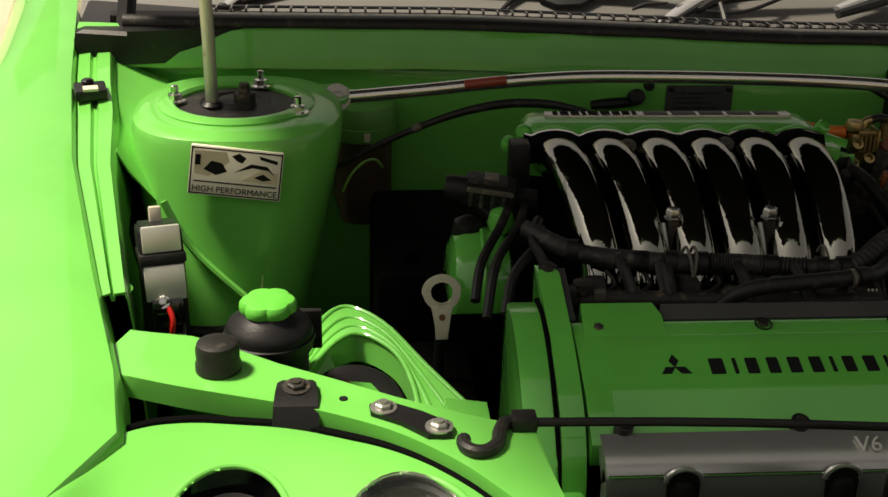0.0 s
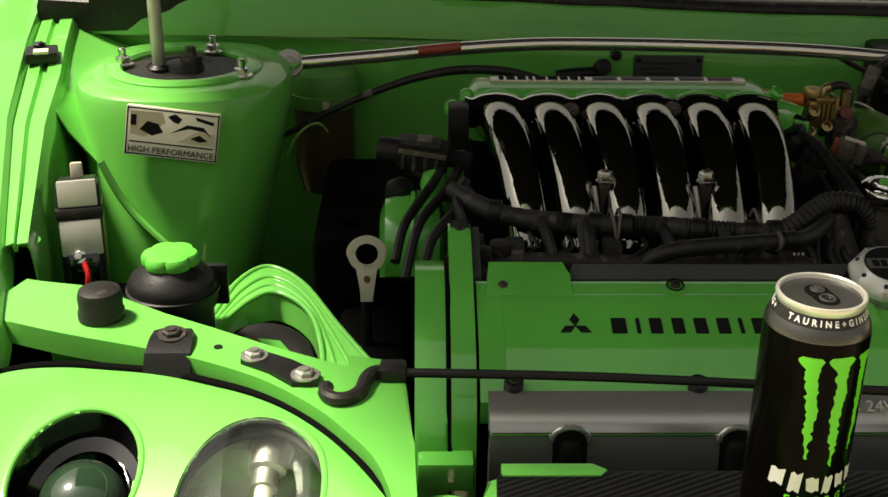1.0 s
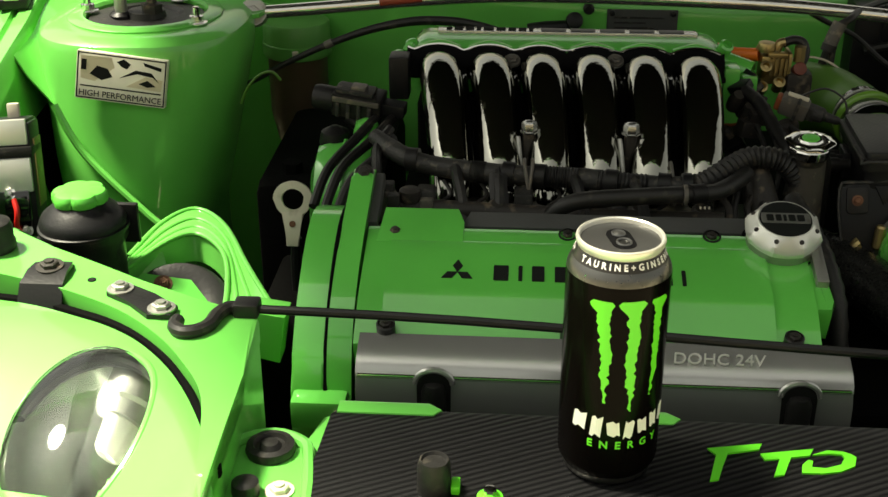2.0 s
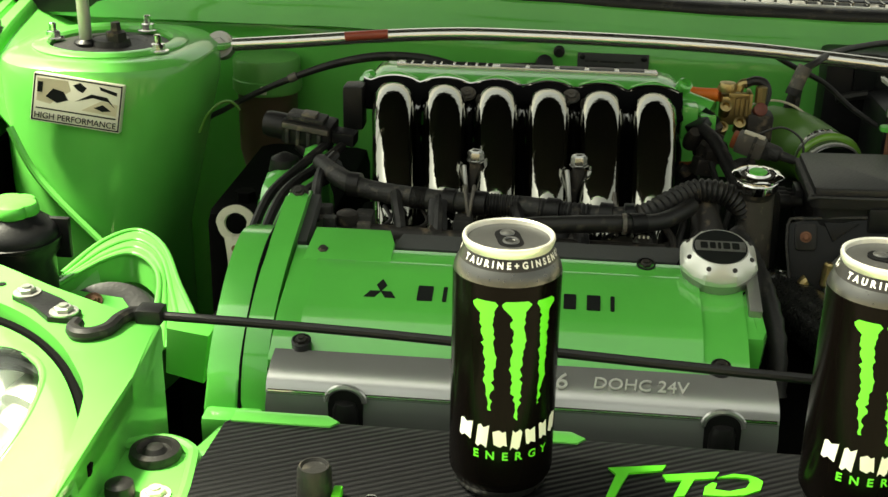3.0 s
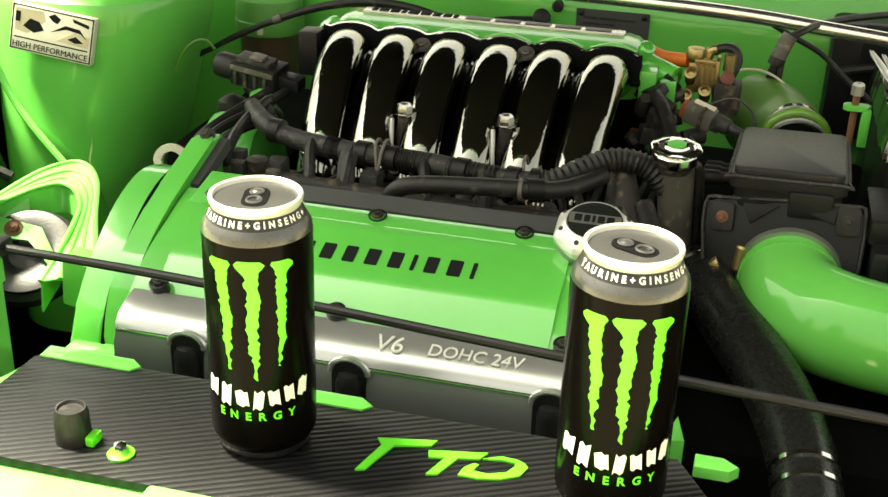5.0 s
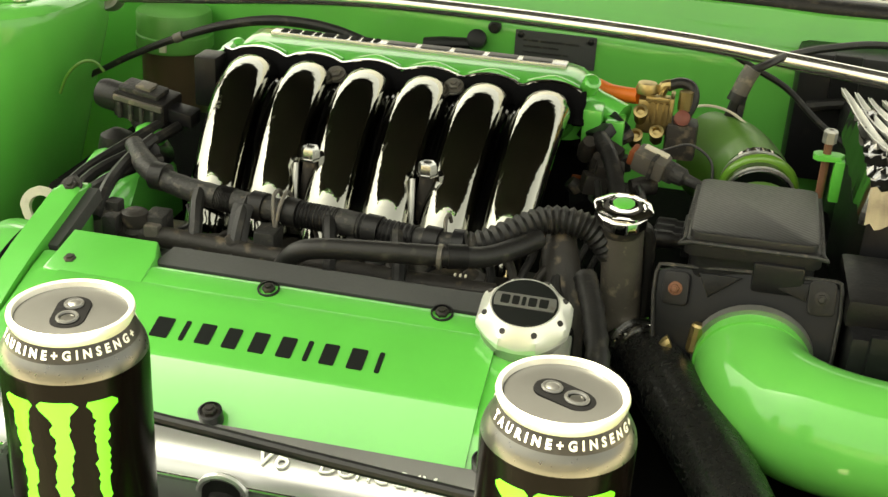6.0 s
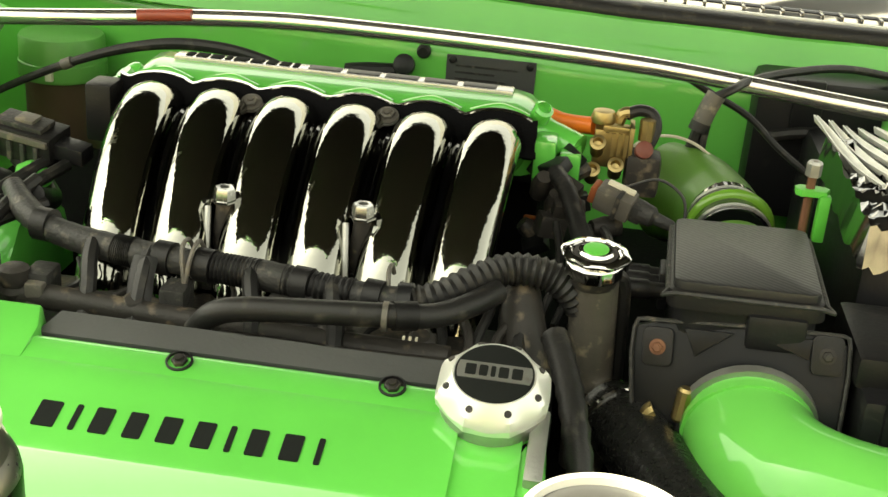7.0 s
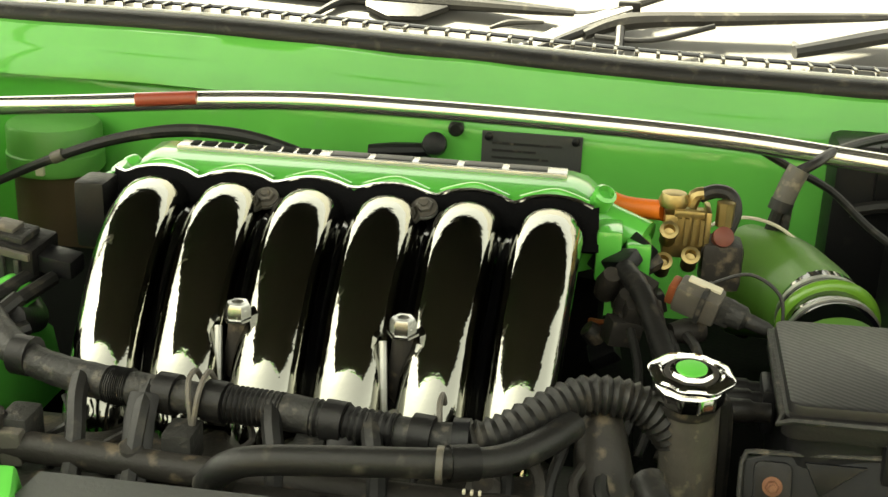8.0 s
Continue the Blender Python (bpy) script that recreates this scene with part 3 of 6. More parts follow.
# ==== engine: cover, manifold, cap
# the cover has its own axes: u along the car's width, v up its slope, w out of it
COVER = Matrix(((1, 0, 0, 0), (0, 0.956, -0.293, 0.1905), (0, 0.293, 0.956, 0.7405), (0, 0, 0, 1)))
UP = (0, -0.293, 0.956)


def on_cover(u, v, w=0.0):
    return tuple(COVER @ Vector((u, v, w)))


def profile_strip(profile, x0, x1, seg=2, end=0.0):
    """A profile in the cover's v, w drawn along u, with its ends closed."""
    rows = []
    for n in range(seg + 1):
        u = x0 + (x1 - x0) * n / seg
        rows.append([on_cover(u, v, w) for v, w in profile])
    return loft(rows, closed=True, cap=True)


cover = thing("valve_cover", "lime green painted valve cover with dark lettering and bolts", "valve cover", (0, 0.25, 0.70))
body = [(-0.012, -0.03), (-0.012, -0.009), (-0.0105, -0.0055), (-0.007, -0.0035), (0.032, 0.0075), (0.045, 0.0085), (0.10, 0.0095), (0.120, 0.0085), (0.126, 0.004), (0.128, -0.03)]
part("cover_body", profile_strip([(v, w - 0.006) for v, w in body], -0.198, 0.186, 4), green_dull, cover)
inset = [(-0.009, -0.01), (-0.0088, -0.0105), (-0.0075, -0.0090), (-0.005, -0.0076), (0.0315, 0.0043), (0.0345, 0.0052), (0.0368, 0.0059), (0.0395, 0.0062), (0.043, 0.0062), (0.085, 0.0062), (0.098, 0.0054), (0.104, 0.003), (0.106, -0.01)]
part("raised_panel", profile_strip(inset, -0.176, 0.150, 4), green_dull, cover, "raised green panel")
part("corner_pad", prism([(-0.190, 0.10), (-0.112, 0.10), (-0.112, 0.128), (-0.118, 0.146), (-0.186, 0.146)], 0.02, COVER @ pose(0, 0, 0.0045), 0.003), green_dull, cover)
end_cap = [(0.182, 0.034), (0.199, 0.034), (0.203, 0.045), (0.200, 0.09), (0.192, 0.118), (0.182, 0.126)]
part("end_cap", prism(end_cap, 0.035, COVER @ pose(0, 0, 0.001), 0.006), green_dull, cover)
gasket = [(-0.116, 0.129), (0.196, 0.129), (0.192, 0.144), (0.150, 0.150), (0.06, 0.150), (0.05, 0.147), (0.02, 0.147), (0.01, 0.150), (-0.108, 0.150)]
part("gasket_strip", prism(gasket, 0.012, COVER @ pose(0, 0, -0.002), 0.002), strip_grey, cover, "flat grey strip behind the cover")
part("gasket_strip", prism([(-0.202, 0.129), (-0.192, 0.129), (-0.192, 0.20), (-0.202, 0.20)], 0.012, COVER @ pose(0, 0, 0.0), 0.002), strip_grey, cover)
# bolt wells are black: the shade in each recess is coloured in
for x, v in ((-0.174, 0.114), (-0.020, 0.1155), (0.107, 0.1185)):
    part("bolt_well", lathe([(0.0082, -0.01), (0.0082, 0.0042), (0.0070, 0.0045), (0.0068, 0.001)], COVER @ pose(x, v, 0), 18), black, cover)
    bolt(cover, on_cover(x, v, 0.001), UP, 0.0048, grime)
for x in (-0.171, -0.019, 0.162):
    part("bolt_well", lathe([(0.0080, -0.02), (0.0080, 0.0035), (0.0068, 0.004), (0.0066, 0.001)], COVER @ pose(x, -0.001, 0), 18), black, cover)
    bolt(cover, on_cover(x, -0.001, 0.001), UP, 0.0048, grime)

# emblem and maker's letters, as plain shapes
for cx, cy, turn in ((0, 0.0068, 90), (-0.0066, -0.0046, 210), (0.0066, -0.0046, 330)):
    dia = [(0.0078, 0), (0, 0.0044), (-0.0078, 0), (0, -0.0044)]
    part("emblem_diamond", prism(dia, 0.002, COVER @ pose(-0.1150, 0.061, 0.0069) @ pose(cx, cy, 0, 0, 0, turn)), ink, cover)
widths = [0.0150, 0.0040, 0.0125, 0.0120, 0.0128, 0.0125, 0.0040, 0.0120, 0.0130, 0.0040]
u = -0.0850
for w in widths:
    bar = prism(round_rect(w * 0.86, 0.0185, 0.0010, 2), 0.002, COVER @ pose(u + w / 2, 0.0605, 0.0069))
    part("letter_bar", bar, ink, cover)
    u += w + 0.0070

# polished lower rail with its notches
rail = thing("cover_rail", "polished alloy rail below the valve cover with engraved letters", "engine trim", (0, 0.17, 0.66))
top = [(0.190, 0.728), (0.186, 0.736), (0.172, 0.7335), (0.158, 0.727), (0.152, 0.7215), (0.150, 0.715), (0.165, 0.700)]
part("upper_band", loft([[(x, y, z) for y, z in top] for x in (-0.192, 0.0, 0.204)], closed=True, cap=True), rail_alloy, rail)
notches = (-0.128, 0.006, 0.162)
low = [(0.166, 0.716), (0.1515, 0.7145), (0.147, 0.705), (0.146, 0.680), (0.148, 0.60), (0.166, 0.60)]
edges = [-0.192]
for x in notches:
    edges += [x - 0.0125, x + 0.0125]
edges.append(0.204)
for a, b in zip(edges[::2], edges[1::2]):
    part("lower_panel", loft([[(x, y, z) for y, z in low] for x in (a, (a + b) / 2, b)], closed=True, cap=True), rail_shaded, rail)
    # chrome bead added to draw the highlight along the roll
    part("roll_highlight", tube([(a + 0.002, 0.1500, 0.7175), ((a + b) / 2, 0.1500, 0.7175), (b - 0.002, 0.1500, 0.7175)], 0.0014, 8, 2), chrome, rail, "bright rolled edge")
UPRIGHT = Matrix(((1, 0, 0, 0), (0, 0, -1, 0.1462), (0, 1, 0, 0), (0, 0, 0, 1)))
for x in notches:
    crown = [(x + 0.0150 * math.cos(a), 0.7110 + 0.0125 * math.sin(a)) for a in np.linspace(math.pi, 0, 13)]
    part("notch_rim", tube([(u, 0.1470, v + 0.0022) for u, v in crown], 0.0026, 8, 3), rail_alloy, rail, "rolled rim")
    # plate set proud of the band, with the notch's shade as its colour
    part("notch_shade", prism([(x + 0.0138, 0.62), *[(x + (u - x) * 0.92, v) for u, v in crown[::-1]], (x - 0.0138, 0.62)], 0.004, UPRIGHT, 0.001), dusty_black, rail, "dark plate in place of a shaded recess")
    part("notch_boss", lathe([(0.0105, 0.60), (0.0105, 0.706), (0.008, 0.713), (0.003, 0.7145)], pose(x, 0.1475, 0), 16), dusty_black, rail, "dark rounded boss")
    bolt(rail, (x, 0.137, 0.672), (0, -1, 0.3), 0.005, grime)
FACE = Matrix.Translation((0, 0.166, 0.7315)) @ pose(0, 0, 0, 26, 0, 0)
part("engraving", text_bm("V6", 0.021, 0.0007, FACE @ pose(0.032, 0.0, 0.0014), 0.12), satin, rail, "raised letters V6")
part("engraving", text_bm("DOHC 24V", 0.0150, 0.0007, FACE @ pose(0.099, 0.0005, 0.0014), 0.12), satin, rail, "raised letters DOHC 24V")

# timing covers at the end of the engine
timing = thing("timing_cover", "two-piece curved green timing belt cover", "engine cover", (-0.22, 0.25, 0.6))


def side_plate(name, outer, x0, x1, material, base):
    line = smooth_path([(0, y, z) for y, z in outer], 4)
    ring = [(p.y, p.z) for p in line] + base
    bm = bmesh.new()
    sides = []
    for x in (x0, x1):
        sides.append([bm.verts.new((x, y, z)) for y, z in ring])
    bm.faces.new(sides[0])
    bm.faces.new(sides[1])
    count = len(ring)
    for n in range(count):
        bm.faces.new((sides[0][n], sides[0][(n + 1) % count], sides[1][(n + 1) % count], sides[1][n]))
    rim = [e for e in bm.edges if abs(e.verts[0].co.x - e.verts[1].co.x) < 1e-6]
    bmesh.ops.bevel(bm, geom=rim, offset=0.004, segments=3, profile=0.5, affect="EDGES")
    return part(name, bm, material, timing)


base = [(0.22, 0.55), (0.38, 0.55)]
side_plate("inner_plate", [(0.388, 0.799), (0.372, 0.803), (0.335, 0.793), (0.285, 0.778), (0.238, 0.758), (0.206, 0.735), (0.185, 0.70), (0.175, 0.64), (0.174, 0.58)], -0.2215, -0.2005, green_dull, base)
side_plate("outer_plate", [(0.352, 0.777), (0.316, 0.782), (0.272, 0.770), (0.228, 0.742), (0.199, 0.714), (0.179, 0.68), (0.172, 0.58)], -0.252, -0.2235, green_dull, base)
part("seam", tube([(-0.2228, 0.352, 0.779), (-0.2228, 0.316, 0.783), (-0.2228, 0.272, 0.771), (-0.2228, 0.228, 0.743), (-0.2228, 0.198, 0.714), (-0.2228, 0.181, 0.68)], 0.0028, 6, 4), dark, timing)
part("foot_block", box((-0.250, 0.160, 0.655), (-0.203, 0.19, 0.682), None, 0.004), green_dull, timing)
bolt(timing, (-0.2105, 0.372, 0.802), (0, -0.6, 0.8), 0.006, grime)

rear_cover = thing("rear_belt_cover", "rounded green belt cover behind the dipstick", "engine cover", (-0.25, 0.55, 0.6))
rows = []
for k, x in ((0.80, -0.290), (0.95, -0.284), (1.0, -0.272), (1.0, -0.236), (0.95, -0.226), (0.80, -0.221)):
    rows.append([(x, 0.552 + (y - 0.552) * k, 0.66 + (z - 0.66) * k) for y, z in ((0.490, 0.695), (0.488, 0.705), (0.495, 0.735), (0.515, 0.757), (0.545, 0.766), (0.575, 0.760), (0.598, 0.740), (0.608, 0.705), (0.608, 0.695))])
part("shell", loft(rows, closed=True, cap=True), green_dull, rear_cover)
part("rib", tube([(-0.254, 0.488, 0.70), (-0.254, 0.496, 0.737), (-0.254, 0.516, 0.759), (-0.254, 0.546, 0.768)], 0.003, 8, 4), green_dull, rear_cover)

# oil filler cap
cap = thing("oil_cap", "polished alloy oil filler cap with a black emblem disc", "oil cap", on_cover(0.166, 0.113, 0.0))
CAP = COVER @ pose(0.166, 0.113, -0.001)
# raised ring that paints the shade round the cap's neck
part("collar", lathe([(0.0345, -0.016), (0.0345, 0.0015), (0.031, 0.0025), (0.0305, -0.004)], CAP, 40), dark, cap, "near-black ring for the shaded recess round the neck")
part("neck", lathe([(0.0295, -0.016), (0.0297, 0.004), (0.0302, 0.005), (0.0302, 0.0125), (0.0285, 0.0135)], CAP, 80, lambda a: 1 + 0.004 * math.cos(40 * a)), alloy_dull, cap, "knurled grey neck")


def facets(a):
    k = math.pi / 4
    b = (a + math.pi / 8) % k - k / 2
    return 0.25 + 0.75 / math.cos(b) * 0.945


body = bmesh.new()
rings = []
for r, h, f in ((0.0300, 0.0120, 0.2), (0.0330, 0.0150, 0.9), (0.0335, 0.0200, 1.0), (0.0315, 0.0248, 1.0), (0.0255, 0.0298, 0.35), (0.0236, 0.0318, 0.0), (0.0226, 0.0318, 0.0), (0.0224, 0.0300, 0.0)):
    ring = []
    for q in range(64):
        a = 2 * math.pi * q / 64
        k = 1 + (facets(a) - 1) * f
        dip = -0.0022 * f * (0.5 + 0.5 * math.cos(8 * a)) if 0.018 < h < 0.029 else 0.0
        ring.append(body.verts.new(CAP @ Vector((r * k * math.cos(a), r * k * math.sin(a), h + dip))))
    rings.append(ring)
for a, b in zip(rings, rings[1:]):
    for q in range(64):
        body.faces.new((a[q], a[(q + 1) % 64], b[(q + 1) % 64], b[q]))
part("cap_body", body, satin, cap, "bright faceted alloy body", 22)
disc = part("emblem_disc", lathe([(0.0222, 0.030), (0.0222, 0.0322), (0.0216, 0.0326)], CAP, 48), ink, cap, "black disc with a silver band")
band = [(0.0212 * math.cos(a), 0.0212 * math.sin(a)) for a in np.linspace(-0.31, 0.31, 7)] + [(0.0212 * math.cos(a), 0.0212 * math.sin(a)) for a in np.linspace(math.pi - 0.31, math.pi + 0.31, 7)]
part("silver_band", prism(band, 0.0006, CAP @ pose(0, 0, 0.0330)), alloy_dull, disc, "silver band")
u = -0.0165
for w in (0.0060, 0.0048, 0.0026, 0.0056, 0.0060):
    part("emblem_bar", prism(round_rect(w, 0.0078, 0.0006, 1), 0.0008, CAP @ pose(u + w / 2, 0.0, 0.0336)), ink, disc)
    u += w + 0.0018
for n in range(8):
    a = radians(22.5 + 45 * n)
    part("pin_hole", lathe([(0.0021, 0), (0.0021, 0.0016)], CAP @ along((0.0272 * math.cos(a), 0.0272 * math.sin(a), 0.0272), (0.5 * math.cos(a), 0.5 * math.sin(a), 0.85)), 12), grime, cap)
part("edge_block", box((0.189, 0.060, -0.004), (0.1995, 0.112, 0.008), COVER, 0.0015), alloy_dull, cover, "small grey bracket beside the cap")

# intake manifold
manifold = thing("intake_manifold", "mirror polished six-runner intake manifold under a green plenum", "intake manifold", (0, 0.6, 0.70))
line = [(0.676, 0.802), (0.658, 0.8155), (0.634, 0.826), (0.604, 0.8285), (0.568, 0.8215), (0.530, 0.8040), (0.501, 0.7840), (0.480, 0.7665), (0.465, 0.746), (0.458, 0.72), (0.456, 0.70)]


def runner(n):
    bm = bmesh.new()
    path = smooth_path([(0, y, z) for y, z in line], 6)
    rings = []
    count = len(path)
    for k, p in enumerate(path):
        s = min(max((p.y - 0.47) / 0.17, 0), 1)
        x = (-0.007 + (n - 2.5) * 0.0512) * (1 - s) + (-0.016 + (n - 2.5) * 0.0577) * s
        ahead = (path[min(k + 1, count - 1)] - path[max(k - 1, 0)]).normalized()
        up = Vector((1, 0, 0)).cross(ahead)
        if up.z < 0:
            up = -up
        half = 0.0225 + 0.0022 * s
        ring = []
        for q in range(28):
            a = 2 * math.pi * q / 28
            c, d = math.cos(a), math.sin(a)
            e = 2 / 2.05
            ring.append(bm.verts.new(Vector((x + half * math.copysign(abs(c) ** e, c), 0, 0)) + Vector((0, p.y, p.z)) + up * (0.0215 * math.copysign(abs(d) ** e, d) - 0.003)))
        rings.append(ring)
    for a, b in zip(rings, rings[1:]):
        for q in range(28):
            bm.faces.new((a[q], a[(q + 1) % 28], b[(q + 1) % 28], b[q]))
    bm.faces.new(rings[0])
    bm.faces.new(rings[-1])
    return bm


for n in range(6):
    part("runner", runner(n), mirror_alloy, manifold, "mirror polished curved intake runner")
for n in range(5):
    x = -0.016 + (n - 2) * 0.0577
    part("runner_web", tube([(x, 0.655, 0.818), (x, 0.61, 0.818), (x * 0.96 + 0.003, 0.55, 0.797), (x * 0.9 + 0.006, 0.50, 0.762), (x * 0.885 + 0.007, 0.475, 0.73)], 0.0065, 8, 4), black_gloss, manifold)

# flange: a wavy edged plate between runners and plenum
FL = Matrix.Translation((-0.016, 0.652, 0.8395)) @ pose(0, 0, 0, 62, 0, 0)


def wave(x, low, rise):
    k = (x / 0.0577) % 1.0
    return low + rise * abs(math.sin(math.pi * k)) ** 0.7


xs = np.linspace(-0.180, 0.176, 90)
plate = [(x, wave(x, 0.000, 0.0075)) for x in xs] + [(0.178, -0.03), (-0.182, -0.03)]
part("flange", prism(plate[::-1], 0.010, FL), felt, manifold, "black flange with a polished wavy edge")
part("flange_edge", tube([tuple(FL @ Vector((x, wave(x, 0.0002, 0.0075), 0.0002))) for x in xs[::2]], 0.0014, 6, 2), chrome, manifold, "polished edge")
for x, y, z in ((-0.077, 0.638, 0.832), (0.038, 0.638, 0.834)):
    part("washer", lathe([(0.0095, 0), (0.0095, 0.002), (0.008, 0.0026)], along((x, y, z), (0, -0.5, 0.85)), 20), alloy_dull, manifold)
    bolt(manifold, (x, y - 0.0012, z + 0.002), (0, -0.5, 0.85), 0.0062, alloy_grimy)
section = [(0.655, 0.790), (0.655, 0.834), (0.662, 0.8405), (0.678, 0.8445), (0.690, 0.8465), (0.718, 0.8475), (0.727, 0.843), (0.732, 0.79)]
rows = [[(x, 0.69 + (y - 0.69) * k, 0.80 + (z - 0.80) * k) for y, z in section] for x, k in ((-0.190, 0.86), (-0.184, 0.97), (-0.176, 1.0), (0.10, 1.0), (0.138, 1.0), (0.150, 0.95), (0.160, 0.8))]
plenum = part("plenum", loft(rows, closed=True, cap=True), green_dull, manifold, "green painted plenum")
for n in range(6):
    x = -0.016 + (n - 2.5) * 0.0577
    part("scallop", tube([(x - 0.024, 0.6610, 0.8395), (x - 0.013, 0.6625, 0.8432), (x, 0.665, 0.8455), (x + 0.013, 0.6625, 0.8432), (x + 0.024, 0.6610, 0.8395)], 0.0036, 10, 5), green_dull, plenum)
part("label_rib", box((-0.165, 0.697, 0.8460), (0.135, 0.715, 0.8505), None, 0.0015), rail_alloy, plenum, "raised grey lettering strip")
u = -0.155
for w in (0.006, 0.010, 0.010, 0.005, 0.012, 0.011, 0.009, 0.009, 0.005):
    part("letter_bar", box((u, 0.7, 0.8495), (u + w, 0.712, 0.8515), None, 0.0005), ink, plenum)
    u += w + 0.003
for k in range(5):
    part("rib_cell", box((-0.045 + k * 0.034, 0.6995, 0.8495), (-0.016 + k * 0.034, 0.7125, 0.8514), None, 0.001), black, plenum)
# studs between the runners
for x, y, z in ((-0.056, 0.500, 0.800), (0.048, 0.497, 0.801)):
    part("stud_boss", lathe([(0.010, -0.075), (0.0085, -0.02), (0.0065, -0.004), (0.0065, 0)], Matrix.Translation((x, y, z)), 16), grime, manifold)
    part("stud_bolt", lathe([(0.0098, 0), (0.0098, 0.0015), (0.0082, 0.002), (0.0082, 0.0085), (0.007, 0.011), (0.004, 0.0112), (0.004, 0.007)], Matrix.Translation((x, y, z)), 6), alloy, manifold, "bright hexagon bolt", 25)
    for k in (-1, 1):
        part("stay", tube([(x + k * 0.0115, y - 0.004, z - 0.004), (x + k * 0.009, y - 0.014, z - 0.022), (x + k * 0.0065, y - 0.024, z - 0.045)], 0.0026, 8, 3), alloy_dull, manifold, "thin bright stay")
    part("stay_nut", lathe([(0.009, 0), (0.009, 0.006), (0.0065, 0.008), (0.0065, 0.013)], along((x + 0.002, y - 0.028, z - 0.050), (0, -0.5, 0.85)), 10), alloy_grimy, manifold, "", 25)
    part("stay_nut", box((-0.012, -0.008, -0.005), (0.010, 0.006, 0.002), Matrix.Translation((x + 0.002, y - 0.028, z - 0.052)), 0.002), grime, manifold)
# throttle side
part("side_port", tube([(0.150, 0.685, 0.822), (0.170, 0.682, 0.818), (0.195, 0.672, 0.812)], [0.022, 0.016, 0.0155], 18, 4), green_dull, manifold, "green outlet neck")
part("port_block", box((0.160, 0.640, 0.79), (0.178, 0.672, 0.828), pose(0, 0, 0), 0.003), green_dull, manifold)
part("port_block", box((0.181, 0.645, 0.785), (0.199, 0.675, 0.818), pose(0, 0, 0), 0.003), green_dull, manifold)
part("port_stub", lathe([(0.0085, 0), (0.0085, 0.012), (0.006, 0.014), (0.006, 0.008)], along((0.160, 0.672, 0.838), (0.3, -0.5, 0.8)), 16), green_dull, manifold)
part("side_port", lathe([(0.012, 0), (0.012, 0.008), (0.010, 0.016), (0.010, 0.02)], along((-0.190, 0.664, 0.830), (-0.3, -0.2, 0.6)) @ Matrix.Scale(0.7, 4), 16), green_dull, manifold)
for x, y, z, r in ((-0.193, 0.68, 0.836, 0.009), (-0.209, 0.678, 0.822, 0.0105)):
    part("knob", lathe([(r * 0.8, -0.012), (r, -0.008), (r, 0.002), (r * 0.8, 0.006), (r * 0.4, 0.0075)], along((x, y, z), (-0.2, -0.4, 0.9)), 18), green_dull, manifold, "rounded green knob")
# block, gearbox and rear bank carry the bay's shade in their colour
engine = thing("engine_block", "near-black shaded engine block with an oily head under the manifold", "engine", (0, 0.4, 0.36))
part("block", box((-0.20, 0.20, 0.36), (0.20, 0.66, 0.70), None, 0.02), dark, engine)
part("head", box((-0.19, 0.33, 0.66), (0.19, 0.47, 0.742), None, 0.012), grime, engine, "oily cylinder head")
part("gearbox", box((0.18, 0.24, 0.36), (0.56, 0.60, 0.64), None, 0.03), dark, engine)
# made-up block, added to fill the black space behind the filler neck
part("shade_fill", box((0.165, 0.50, 0.36), (0.42, 0.84, 0.69), None, 0.02), dark, engine)
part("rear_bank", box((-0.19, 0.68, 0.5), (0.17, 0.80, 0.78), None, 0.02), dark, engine)


